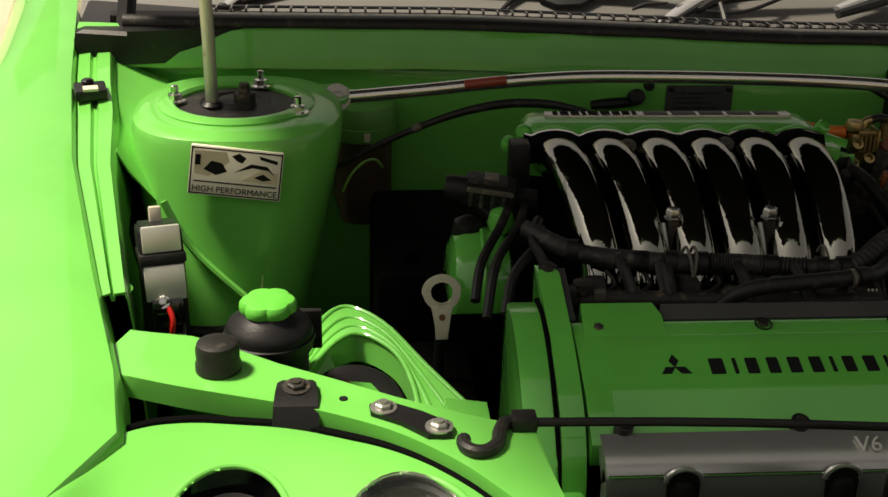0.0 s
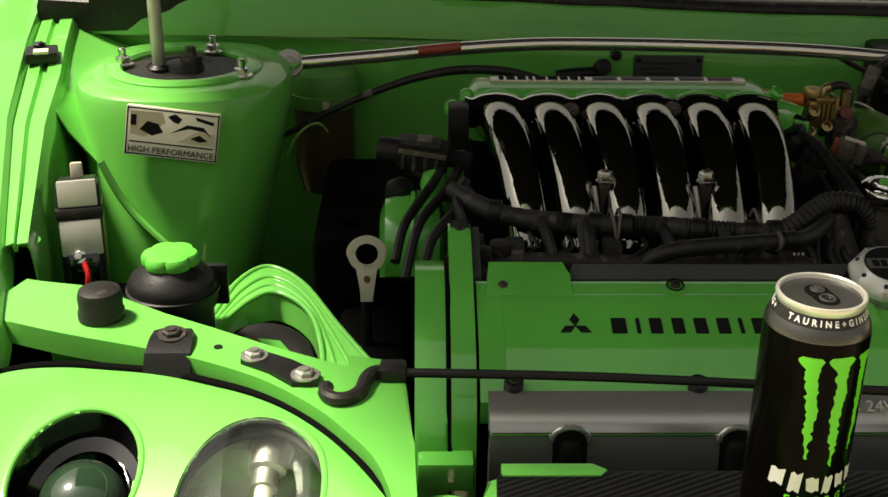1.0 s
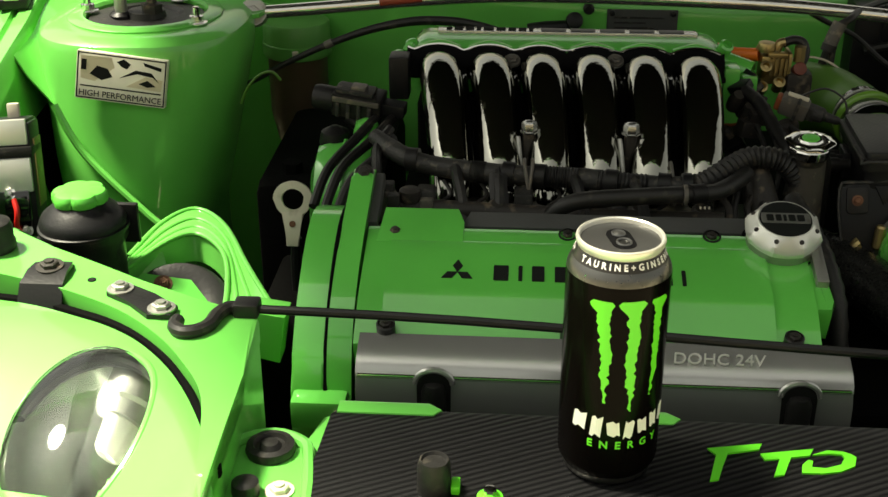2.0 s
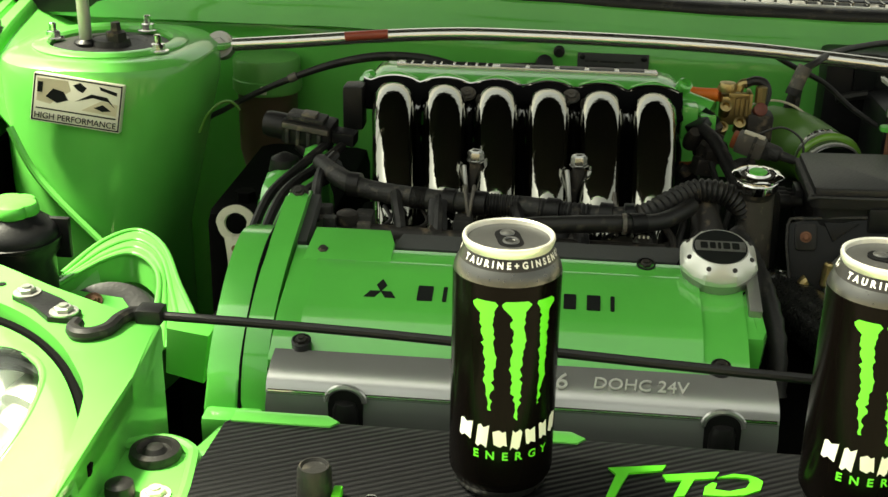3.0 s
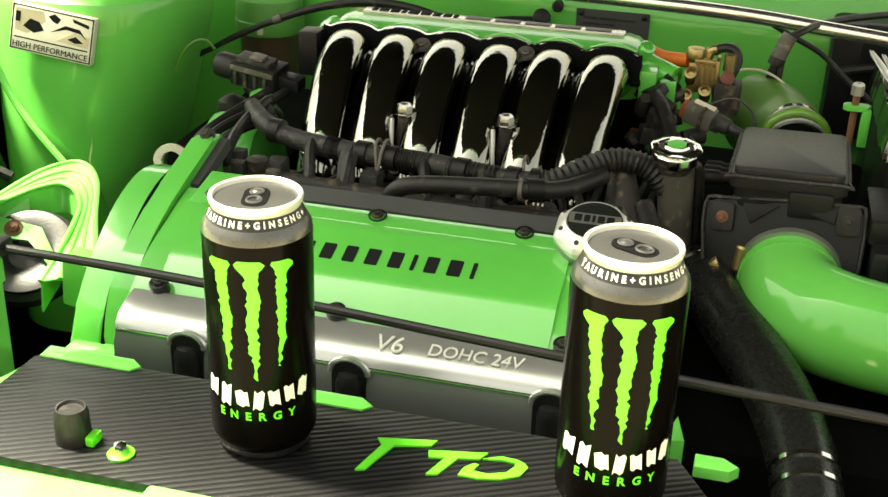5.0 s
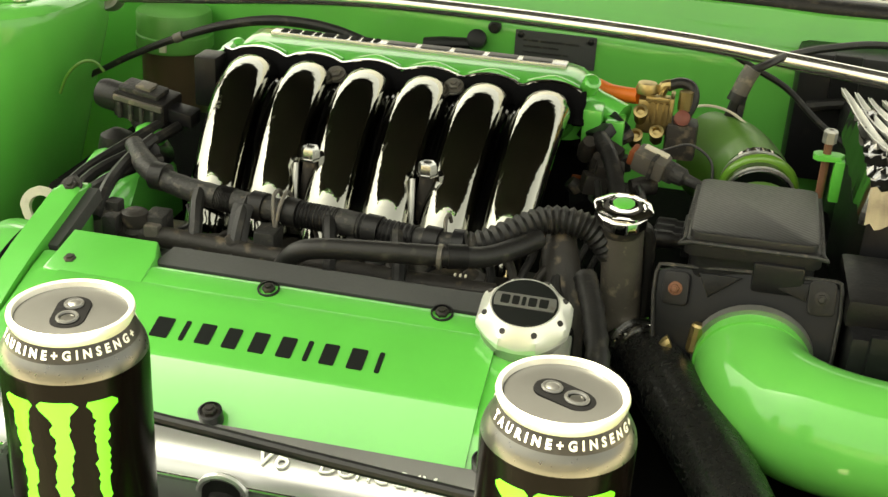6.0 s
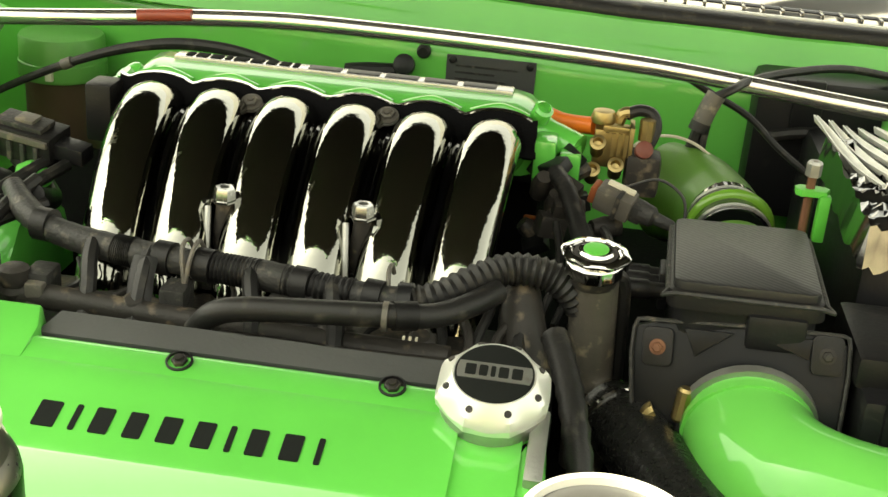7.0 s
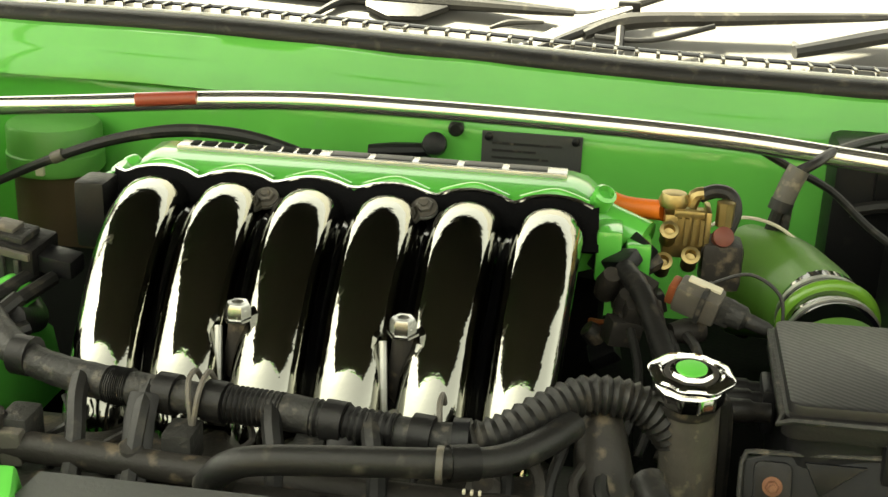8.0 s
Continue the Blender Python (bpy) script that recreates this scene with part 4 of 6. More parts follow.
# ==== drinks cans on the carbon sheet
def can(at, turn, tab_turn):
    c = thing("drinks_can", "tall black drinks can with lime claw marks on a carbon sheet", "drinks can", at, "cans on the panel")
    M = Matrix.Translation(at) @ pose(0, 0, 0, 0, 0, turn)
    R = 0.033
    part("can_body", lathe([(0.0303, 0.0068), (0.0325, 0.011), (R, 0.014), (R, 0.1455), (0.0328, 0.1470)], M, 64), can_black, c, "gloss black printed body")
    part("base_ring", lathe([(0.020, 0.004), (0.024, 0.001), (0.0270, 0.0), (0.0290, 0.0022), (0.0305, 0.0068)], M, 64), can_silver, c, "bare metal base ring")
    part("shoulder", lathe([(0.0328, 0.1470), (0.0322, 0.1500), (0.0308, 0.1530), (0.0294, 0.1552)], M, 64), can_silver, c, "bare silver shoulder")
    part("neck_band", lathe([(0.0294, 0.1552), (0.0278, 0.159), (0.0264, 0.1618), (0.0258, 0.1618)], M, 64), can_neck, c, "dark printed neck band")
    lid = part("lid", lathe([(0.0250, 0.1650), (0.0246, 0.1640), (0.0238, 0.1632), (0.0228, 0.1630), (0.0218, 0.1640), (0.0206, 0.1643)], M, 64), can_lid, c, "dull alloy lid")
    part("rim", lathe([(0.0262, 0.1618), (0.0273, 0.1640), (0.0279, 0.1662), (0.0274, 0.1679), (0.0263, 0.1683), (0.0253, 0.1675), (0.0247, 0.1645)], M, 64), can_rim, lid, "bright rolled rim")
    T = M @ pose(0, 0, 0.1658, 2, 0, tab_turn - turn)
    part("tab", prism(round_rect(0.0150, 0.0275, 0.0070, 6), 0.0014, T @ pose(0, -0.001, 0), 0.0004), felt, lid, "dark pull tab")
    for dy, rx, ry in ((-0.0068, 0.0042, 0.0046), (0.0052, 0.0036, 0.0038)):
        pts = [tuple(T @ Vector((rx * math.cos(a), dy + ry * math.sin(a), 0.0006))) for a in np.linspace(0, 2 * math.pi, 15)]
        part("tab_ring", tube(pts, 0.0009, 6, 2), can_lid, lid, "bright rolled edge")
    part("rivet", lathe([(0.0030, 0.0), (0.0030, 0.0012), (0.0018, 0.0018)], T @ pose(0, 0.0052, 0), 14), can_lid, lid)
    part("finger_hole", lathe([(0.0030, -0.0004), (0.0030, 0.0004), (0.002, 0.0005)], T @ pose(0, -0.0068, 0), 14), can_silver, lid)
    score = [(0.0095 * math.cos(a), -0.008 + 0.0115 * math.sin(a), -0.0014) for a in np.linspace(math.pi * 0.95, math.pi * 2.05, 17)]
    part("score_line", tube([tuple(T @ Vector(p)) for p in score], 0.0004, 6, 2), can_silver, lid, "scored pour opening")

    def wrap(bm, radius, mid):
        """Bends a flat drawing (x across, y up, z out) round the can, facing the front."""
        for v in bm.verts:
            a = -math.pi / 2 + v.co.x / radius
            r = radius + v.co.z
            v.co = M @ Vector((r * math.cos(a), r * math.sin(a), mid + v.co.y))
        return bm

    def claw(x0, top, bottom, width, lean, seed):
        rnd = random.Random(seed)
        bm = bmesh.new()
        rows = []
        count = 34
        for k in range(count + 1):
            f = k / count
            y = top + (bottom - top) * f
            w = width * (1 - 0.50 * f) * (1 if f < 0.72 else max(0.04, 1 - (f - 0.72) / 0.28))
            x = x0 + lean * f + rnd.uniform(-0.0006, 0.0006) + 0.0006 * math.sin(9 * f + seed)
            w *= 0.86
            left, right = x - w / 2 - rnd.uniform(-0.0004, 0.0013), x + w / 2 + rnd.uniform(-0.0004, 0.0013)
            if k < 5:
                left -= (0.0024, 0.0052, 0.0036, 0.0014, 0.0004)[k]
                right += (0.0010, 0.0032, 0.0024, 0.0009, 0.0003)[k]
            rows.append([(left, y, 0.0)] + [(left + (right - left) * q / 6, y, 0.00026) for q in range(7)] + [(right, y, 0.0)])
        add_loft(bm, rows)
        return part("claw_mark", wrap(bm, R, 0), lime, c, "ragged lime stripe")

    claw(-0.0175, 0.1378, 0.0660, 0.0085, 0.0035, 3)
    claw(0.0012, 0.1384, 0.0600, 0.0092, 0.0010, 5)
    claw(0.0200, 0.1378, 0.0690, 0.0070, -0.003, 8)
    u = -0.0355
    for w, h, d in ((0.0118, 0.0130, 0.0022), (0.0090, 0.0160, 0.0004), (0.0100, 0.0120, -0.0004), (0.0075, 0.0140, -0.0012), (0.0085, 0.0112, 0.0), (0.0080, 0.0118, 0.0012), (0.0090, 0.0135, 0.0026)):
        bm = bmesh.new()
        tilt = 0.0007 if h > 0.0125 else -0.0005
        add_loft(bm, [[(u + (0.08 + q * 0.2) * w + tilt * k, d + k * h * (0.36 + 0.07 * ((q + int(h * 1e4)) % 3)), 0.0003) for q in range(5)] for k in (-1, -0.3, 0.3, 1)])
        part("letter_bar", wrap(bm, R, 0.0475), white, c)
        u += w + 0.0014
    bm = text_bm("E  N  E  R  G  Y", 0.0076, 0.0001, bold=0.0002)
    bmesh.ops.transform(bm, matrix=pose(0.001, 0, 0.0002), verts=bm.verts)
    part("lettering", wrap(bm, R, 0.0345), lime, c, "green word ENERGY")
    for k in range(2):
        bm = text_bm("TAURINE+GINSENG+", 0.0049, 0.0001, bold=0.00016, gap=1.7)
        for v in bm.verts:
            a = -math.pi / 2 + (k + 0.03) * math.pi + v.co.x / 0.0272
            h = 0.1587 + v.co.y * 1.05
            r = float(np.interp(h, [0.153, 0.155, 0.159, 0.1622], [0.0304, 0.0294, 0.0278, 0.0264])) + 0.0004 + v.co.z
            v.co = M @ Vector((r * math.cos(a), r * math.sin(a), h))
        part("lettering", bm, white, c, "white words TAURINE + GINSENG on the neck")
    return c


can_black = mat("can black", (0.0025, 0.0018, 0.0016), 0.2, coat=0.0, spec=0.045, vary=0.1, bump=0.0)
can_neck = mat("can neck print", (0.016, 0.015, 0.014), 0.35, metal=0.0, vary=0.1, bump=0.0)
can_silver = mat("can silver", (0.13, 0.13, 0.125), 0.3, metal=0.9, vary=0.1, bump=0.0)
can_rim = mat("can rim", (0.78, 0.77, 0.70), 0.34, metal=0.5, vary=0.05, bump=0.0)
can_lid = mat("can lid", (0.14, 0.14, 0.138), 0.32, metal=0.7, vary=0.05, bump=0.0)
can((0.0, 0.0, 0.7502), 13, 14)
can((0.2205, -0.001, 0.7502), 7, 66)


# ==== carbon sheet over the radiator
sheet = thing("cooling_panel", "carbon weave cooling panel with lime emblem strokes", "radiator panel", (0, 0, 0.744))
outline = [(-0.200, -0.070), (0.327, -0.070), (0.285, 0.005), (0.258, 0.052), (-0.188, 0.052), (-0.194, 0.044)]
part("carbon_sheet", prism(outline, 0.0055, pose(0, 0, 0.75), 0.0012), carbon, sheet)


def stroke(pts):
    part("emblem_stroke", prism(pts, 0.0015, pose(0, 0, 0.7513)), lime, sheet)


stroke([(0.070, 0.017), (0.075, 0.010), (0.072, -0.001), (0.067, -0.020), (0.073, -0.018), (0.078, -0.002), (0.083, 0.012), (0.105, 0.018), (0.108, 0.025)])
stroke([(0.105, 0.013), (0.107, 0.006), (0.117, 0.008), (0.110, -0.012), (0.117, -0.010), (0.125, 0.010), (0.138, 0.013), (0.142, 0.021)])
stroke([(0.129, -0.007), (0.142, -0.007), (0.155, -0.004), (0.166, 0.003), (0.169, 0.013), (0.166, 0.017), (0.160, 0.016), (0.161, 0.012), (0.157, 0.004), (0.146, -0.001), (0.137, 0.000), (0.139, 0.007), (0.136, 0.008), (0.131, 0.002)])
stroke([(0.140, 0.014), (0.152, 0.0162), (0.160, 0.0155), (0.1655, 0.0172), (0.161, 0.0192), (0.151, 0.020)])


# ==== strut tower and the side of the bay with the headlight
def basis(origin, ax, ay):
    """A pose from a corner-free origin and two directions in its plane."""
    x = Vector(ax).normalized()
    z = x.cross(Vector(ay)).normalized()
    y = z.cross(x)
    m = Matrix((x, y, z)).transposed().to_4x4()
    m.translation = Vector(origin)
    return m


PL = basis((-0.524, 0.6255, 0.8065), (0.0985, 0.0060, -0.0135), (0.0045, 0.0100, 0.0555))
plaque = thing("tower_plaque", "cream metal plaque with dark drawing on the green strut tower", "plaque", (-0.524, 0.64, 0.78))
part("plate", prism(round_rect(0.103, 0.0555, 0.0015, 2), 0.010, PL, 0.0004), cream, plaque)
for pts in ([(-0.0505, 0.0265), (-0.049, 0.0265), (-0.049, -0.0265), (-0.0505, -0.0265)], [(0.049, 0.0265), (0.0505, 0.0265), (0.0505, -0.0265), (0.049, -0.0265)], [(-0.049, -0.0252), (0.049, -0.0252), (0.049, -0.0265), (-0.049, -0.0265)],
            [(-0.049, 0.026), (0.049, 0.026), (0.049, 0.0245), (-0.049, 0.0245)], [(-0.046, -0.0115), (0.046, -0.0115), (0.046, -0.013), (-0.046, -0.013)],
            [(-0.036, 0.002), (-0.028, 0.012), (-0.016, 0.010), (-0.010, 0.001), (-0.022, -0.004)], [(-0.006, 0.019), (0.002, 0.023), (0.010, 0.018), (0.006, 0.012), (0.0, 0.014)],
            [(-0.002, 0.001), (0.016, 0.012), (0.034, 0.011), (0.044, 0.0), (0.036, 0.006), (0.018, 0.008)], [(-0.046, 0.018), (-0.040, 0.018), (-0.040, 0.006), (-0.046, 0.006)],
            [(0.020, -0.003), (0.030, 0.002), (0.040, -0.004), (0.030, -0.006)], [(0.024, 0.022), (0.045, 0.018), (0.045, 0.014), (0.026, 0.018)]):
    part("drawing", prism(pts, 0.0012, PL @ pose(0, 0, 0.0006)), ink, plaque)
for pts in ([(-0.047, 0.022), (-0.012, 0.023), (-0.008, 0.012), (-0.03, -0.006), (-0.046, -0.004)], [(0.006, -0.008), (0.046, -0.009), (0.047, 0.004), (0.028, 0.006)]):
    part("drawing", prism(pts, 0.0006, PL @ pose(0, 0, 0.0004)), tan_print, plaque, "tan printed patch")
part("lettering", text_bm("HIGH PERFORMANCE", 0.0098, 0.0003, PL @ pose(0, -0.0205, 0.0012)), ink, plaque, "words HIGH PERFORMANCE")

mount = thing("strut_mount", "black strut top mount with studs inside the tower ring", "strut mount", (-0.53, 0.83, 0.833), by=(0, -0.062, 0.004))
part("ring", lathe([(0.087, 0.828), (0.094, 0.838), (0.094, 0.8435), (0.090, 0.846), (0.076, 0.846), (0.073, 0.842), (0.073, 0.834)], pose(-0.532, 0.830, 0), 48), green, mount, "raised green ring")
part("mount_rubber", lathe([(0.072, 0.832), (0.070, 0.839), (0.045, 0.842), (0.040, 0.838), (0.024, 0.838), (0.022, 0.846), (0.012, 0.847)], pose(-0.532, 0.830, 0), 40), rubber, mount)
part("top_nut", lathe([(0.013, 0.845), (0.013, 0.856), (0.007, 0.858), (0.006, 0.868)], pose(-0.522, 0.822, 0), 6), grime, mount, "", 25)
for x, y in ((-0.606, 0.831), (-0.457, 0.785), (-0.507, 0.895)):
    part("stud_nut", lathe([(0.013, 0.843), (0.013, 0.8445), (0.0085, 0.845), (0.0085, 0.852), (0.0045, 0.853), (0.0045, 0.862), (0.003, 0.863)], pose(x, y, 0), 12), chrome, mount, "bright stud nut", 25)

stopper = thing("bonnet_stop", "black slotted rubber bonnet stop on the gutter", "rubber stop", (-0.712, 0.88, 0.845), by=(0.0, -0.08, -0.002))
part("pad", box((-0.019, -0.022, 0.0), (0.019, 0.022, 0.013), pose(-0.712, 0.88, 0.846, 0, 0, 14), 0.003), black, stopper)
part("slot", box((-0.009, -0.0235, 0.012), (0.009, -0.006, 0.0155), pose(-0.712, 0.88, 0.846, 0, 0, 14), 0.001), pale, stopper)
part("knob", lathe([(0.007, 0.012), (0.008, 0.018), (0.005, 0.02)], pose(-0.716, 0.887, 0.846), 14), black_gloss, stopper)
fb = thing("fender_fixing", "green painted bolt at the end of the gutter", "bolt", (-0.605, 0.353, 0.79), by=(-0.012, 0.012, -0.004))
bolt(fb, (-0.598, 0.353, 0.7935), (0, -0.1, 1), 0.0075, green)

# ballast box with its wiring
box_thing = thing("ballast_box", "silver and black electrical box with a red wire", "electrical box", (-0.575, 0.43, 0.70))
BX = Matrix.Translation((-0.5785, 0.425, 0.70)) @ pose(0, 0, 0, -14, 0, 14)
part("case", box((-0.021, -0.012, 0.0), (0.021, 0.05, 0.118), BX, 0.004), black, box_thing)
part("face_plate", box((-0.0185, -0.0165, 0.096), (0.0185, -0.010, 0.122), BX, 0.0015), satin, box_thing, "silver cover")
part("face_plate", box((-0.0195, -0.018, 0.048), (0.0195, -0.011, 0.083), BX, 0.0015), satin, box_thing, "silver cover")
part("top_plate", box((-0.018, -0.012, 0.1165), (0.018, 0.045, 0.1205), BX, 0.001), black, box_thing)
part("side_label", box((0.0205, 0.002, 0.03), (0.0225, 0.042, 0.10), BX, 0.0005), brass, box_thing, "brown side label")
part("strap", box((-0.0225, -0.0185, 0.0845), (0.0225, 0.045, 0.0945), BX, 0.002), rubber, box_thing)
part("socket", box((-0.016, -0.021, 0.012), (0.016, -0.010, 0.050), BX, 0.003), black_gloss, box_thing)
bolt(box_thing, tuple(BX @ Vector((-0.004, -0.018, 0.047))), (0, -0.8, 0.6), 0.0045, chrome)
bolt(box_thing, tuple(BX @ Vector((0.010, -0.020, 0.008))), (0, -0.8, 0.6), 0.004, alloy_dull)
part("red_wire", tube([tuple(BX @ Vector(p)) for p in ((0.0, -0.022, 0.042), (0.003, -0.027, 0.030), (0.001, -0.026, 0.016), (0.004, -0.022, 0.006))], 0.0028, 8, 4), red, box_thing, "red wire")
part("grey_wire", tube([tuple(BX @ Vector(p)) for p in ((0.022, 0.0, 0.01), (0.05, 0.0, 0.006), (0.08, -0.02, 0.012), (0.11, -0.02, 0.0))], 0.006, 8, 4), rubber, box_thing)
part("clip", box((-0.006, 0.03, 0.118), (0.006, 0.04, 0.135), BX, 0.002), pale, box_thing, "pale clip")

part("seam_ridge", tube([(-0.606, 0.622, 0.775), (-0.590, 0.617, 0.742), (-0.572, 0.612, 0.716), (-0.545, 0.604, 0.690), (-0.515, 0.597, 0.664), (-0.485, 0.590, 0.640), (-0.46, 0.588, 0.63)], 0.0045, 8, 5), green, car)

tank = thing("fluid_reservoir", "black fluid reservoir with a lobed green cap", "reservoir", (-0.472, 0.33, 0.66))
TK = pose(-0.473, 0.332, 0)
part("tank_body", lathe([(0.034, 0.655), (0.036, 0.74), (0.0405, 0.748), (0.0405, 0.765), (0.037, 0.772), (0.028, 0.779), (0.024, 0.783)], TK, 32), black, tank)
part("tank_seam", lathe([(0.0405, 0.756), (0.0425, 0.757), (0.0425, 0.760), (0.0405, 0.761)], TK, 32), black, tank)
part("cap", lathe([(0.022, 0.782), (0.0245, 0.784), (0.0250, 0.787), (0.0245, 0.7915), (0.0225, 0.7942), (0.018, 0.7955), (0.010, 0.7960)], TK, 72, lambda a: 0.93 + 0.13 * abs(math.cos(3 * a)) ** 0.7), green_cap, tank, "lobed green cap")
part("side_bracket", box((-0.448, 0.345, 0.735), (-0.425, 0.352, 0.775), None, 0.002), black, tank)
part("outlet", tube([(-0.50, 0.35, 0.70), (-0.53, 0.38, 0.715), (-0.55, 0.40, 0.70)], 0.009, 10, 4), rubber, tank)

stop2 = thing("rubber_buffer", "black rubber bonnet buffer on the green ledge", "rubber buffer", (-0.507, 0.216, 0.788))
part("buffer", lathe([(0.0165, 0.787), (0.0188, 0.789), (0.0188, 0.795), (0.0176, 0.797), (0.0180, 0.808), (0.0165, 0.813), (0.011, 0.815)], pose(-0.507, 0.216, 0), 28), rubber, stop2)

lamp_bracket = thing("lamp_bracket", "black folded lamp bracket bolted to the green ledge", "bracket", (-0.442, 0.17, 0.788))
part("strap", loft([[(-0.442 + s * w, y, z) for s in (-1, -0.5, 0.5, 1)] for w, y, z in ((0.012, 0.192, 0.7905), (0.0155, 0.182, 0.794), (0.0165, 0.168, 0.7945), (0.0175, 0.152, 0.790), (0.0185, 0.140, 0.772), (0.0185, 0.135, 0.757))], thick=0.003), black, lamp_bracket)
bolt(lamp_bracket, (-0.442, 0.174, 0.7945), (0, -0.1, 1), 0.0075, grime)
lever = thing("latch_plate", "black latch plate with two bolts on the ledge", "latch plate", (-0.345, 0.125, 0.788))
part("plate", prism([(-0.385, 0.150), (-0.372, 0.155), (-0.345, 0.138), (-0.322, 0.120), (-0.324, 0.104), (-0.342, 0.104), (-0.362, 0.124), (-0.384, 0.138)], 0.004, pose(0, 0, 0.7925), 0.001), black, lever)
bolt(lever, (-0.374, 0.143, 0.7925), (0, 0, 1), 0.007, alloy_dull)
bolt(lever, (-0.333, 0.114, 0.7925), (0, 0, 1), 0.0072, alloy_dull)
hole = thing("ledge_hole", "small dark drain hole plug in the ledge", "plug", (-0.405, 0.165, 0.788))
part("plug", lathe([(0.0035, 0.787), (0.0035, 0.7888), (0.002, 0.789)], pose(-0.405, 0.165, 0), 12), ink, hole)

# long rod across the bay and its hook
rod = thing("stay_rod", "long thin black rod with a hooked end across the bay", "rod", (-0.28, 0.11, 0.788))
part("rod_bar", tube([(-0.275, 0.119, 0.792), (-0.10, 0.1135, 0.7905), (0.16, 0.0885, 0.790), (0.39, 0.071, 0.790), (0.62, 0.06, 0.79)], 0.0036, 10, 4), black, rod)
part("hook", tube([(-0.270, 0.119, 0.792), (-0.282, 0.117, 0.793), (-0.288, 0.106, 0.793), (-0.291, 0.092, 0.792), (-0.299, 0.082, 0.792), (-0.309, 0.081, 0.792), (-0.316, 0.088, 0.792), (-0.316, 0.098, 0.792)], 0.0055, 10, 5), rubber, rod)
part("clip", box((-0.278, 0.110, 0.787), (-0.258, 0.128, 0.799), None, 0.003), black, rod)

# dipstick
dip = thing("dipstick", "pale plastic dipstick ring handle", "dipstick", (-0.30, 0.505, 0.60))
DP = Matrix.Translation((-0.302, 0.478, 0.727)) @ pose(0, 0, 0, 74, 0, 0)
ring = bmesh.new()
loops = []
for r, h in ((0.0115, 0.0), (0.0115, 0.004), (0.0195, 0.004), (0.0200, 0.002), (0.0195, 0.0)):
    loops.append([ring.verts.new(DP @ Vector((r * (1 + (0.07 if h and abs(math.sin(a)) < 0.9 and math.sin(a) > 0 else 0)) * math.cos(a), r * math.sin(a) * 0.98, h))) for a in np.linspace(0, 2 * math.pi, 29)[:-1]])
loops.append(loops[0])
for a, b in zip(loops, loops[1:]):
    for q in range(28):
        ring.faces.new((a[q], a[(q + 1) % 28], b[(q + 1) % 28], b[q]))
part("ring", ring, pale, dip)
part("stem", prism([(-0.012, -0.014), (0.012, -0.014), (0.0075, -0.030), (0.0065, -0.050), (-0.0065, -0.050), (-0.0075, -0.030)], 0.004, DP @ pose(0, 0, 0.0045), 0.001), pale, dip)
part("stem_hole", lathe([(0.0035, 0), (0.0035, 0.0012)], DP @ pose(0, -0.026, 0.0042), 12), rust, dip)
part("tube", tube([(-0.302, 0.482, 0.680), (-0.303, 0.478, 0.62), (-0.29, 0.46, 0.52)], 0.006, 10, 4), black, dip)

# green arched guard and the pulley inside
guard = thing("belt_guard", "green painted arched belt guard with raised ridges", "belt guard", (-0.38, 0.36, 0.6))
outer = [(-0.448, 0.370, 0.708), (-0.430, 0.430, 0.718), (-0.403, 0.462, 0.720), (-0.365, 0.430, 0.717), (-0.325, 0.355, 0.708), (-0.282, 0.280, 0.698)]
inner = [(-0.444, 0.345, 0.706), (-0.415, 0.395, 0.714), (-0.388, 0.412, 0.715), (-0.354, 0.376, 0.712), (-0.338, 0.320, 0.700), (-0.336, 0.270, 0.680)]
mid = [tuple((Vector(a) * 0.5 + Vector(b) * 0.5) + Vector((0, 0, -0.003))) for a, b in zip(outer, inner)]
drop = [tuple(Vector(a) + Vector((0.004, 0.01, -0.035))) for a in outer]
drop_in = [tuple(Vector(a) + Vector((0.0, -0.004, -0.03))) for a in inner]
rows = [smooth_path(p, 5) for p in (drop, outer, mid, inner, drop_in)]
part("guard_shell", loft(rows, thick=0.002), green, guard)
for f in (0.0, 0.33, 0.66, 1.0):
    line = [tuple(Vector(a) * (1 - f) + Vector(b) * f + Vector((0, 0, -0.0005 - 0.010 * f * (1 - f)))) for a, b in zip(outer, inner)]
    part("ridge", tube(line, 0.0027, 10, 6), green, guard)
part("guard_foot", prism([(-0.316, 0.66), (-0.281, 0.651), (-0.273, 0.700), (-0.312, 0.706)], 0.03, Matrix(((1, 0, 0, 0), (0, 0, -1, 0.27), (0, 1, 0, 0), (0, 0, 0, 1))), 0.003), green, guard)
part("inner_plate", loft([[(-0.46, 0.33, 0.70), (-0.44, 0.37, 0.706), (-0.42, 0.39, 0.708)], [(-0.455, 0.30, 0.66), (-0.43, 0.33, 0.662), (-0.40, 0.36, 0.664)]], thick=0.002), green, guard)
wheel = thing("pulley", "black pulley wheel with a green bracket inside the guard", "pulley", (-0.392, 0.34, 0.6))
PU = along((-0.392, 0.335, 0.672), (0.15, -0.55, 0.8))
part("rim", lathe([(0.040, -0.03), (0.052, -0.018), (0.052, -0.006), (0.046, -0.002), (0.046, 0.004), (0.030, 0.006), (0.018, 0.0), (0.008, 0.002)], PU, 32), black, wheel)
part("bracket", prism([(-0.05, 0.02), (-0.03, 0.032), (0.015, 0.02), (0.035, -0.015), (0.03, -0.025), (0.005, 0.006), (-0.045, 0.008)], 0.004, PU @ pose(0, 0, 0.016), 0.001), green_dull, wheel, "green bracket")
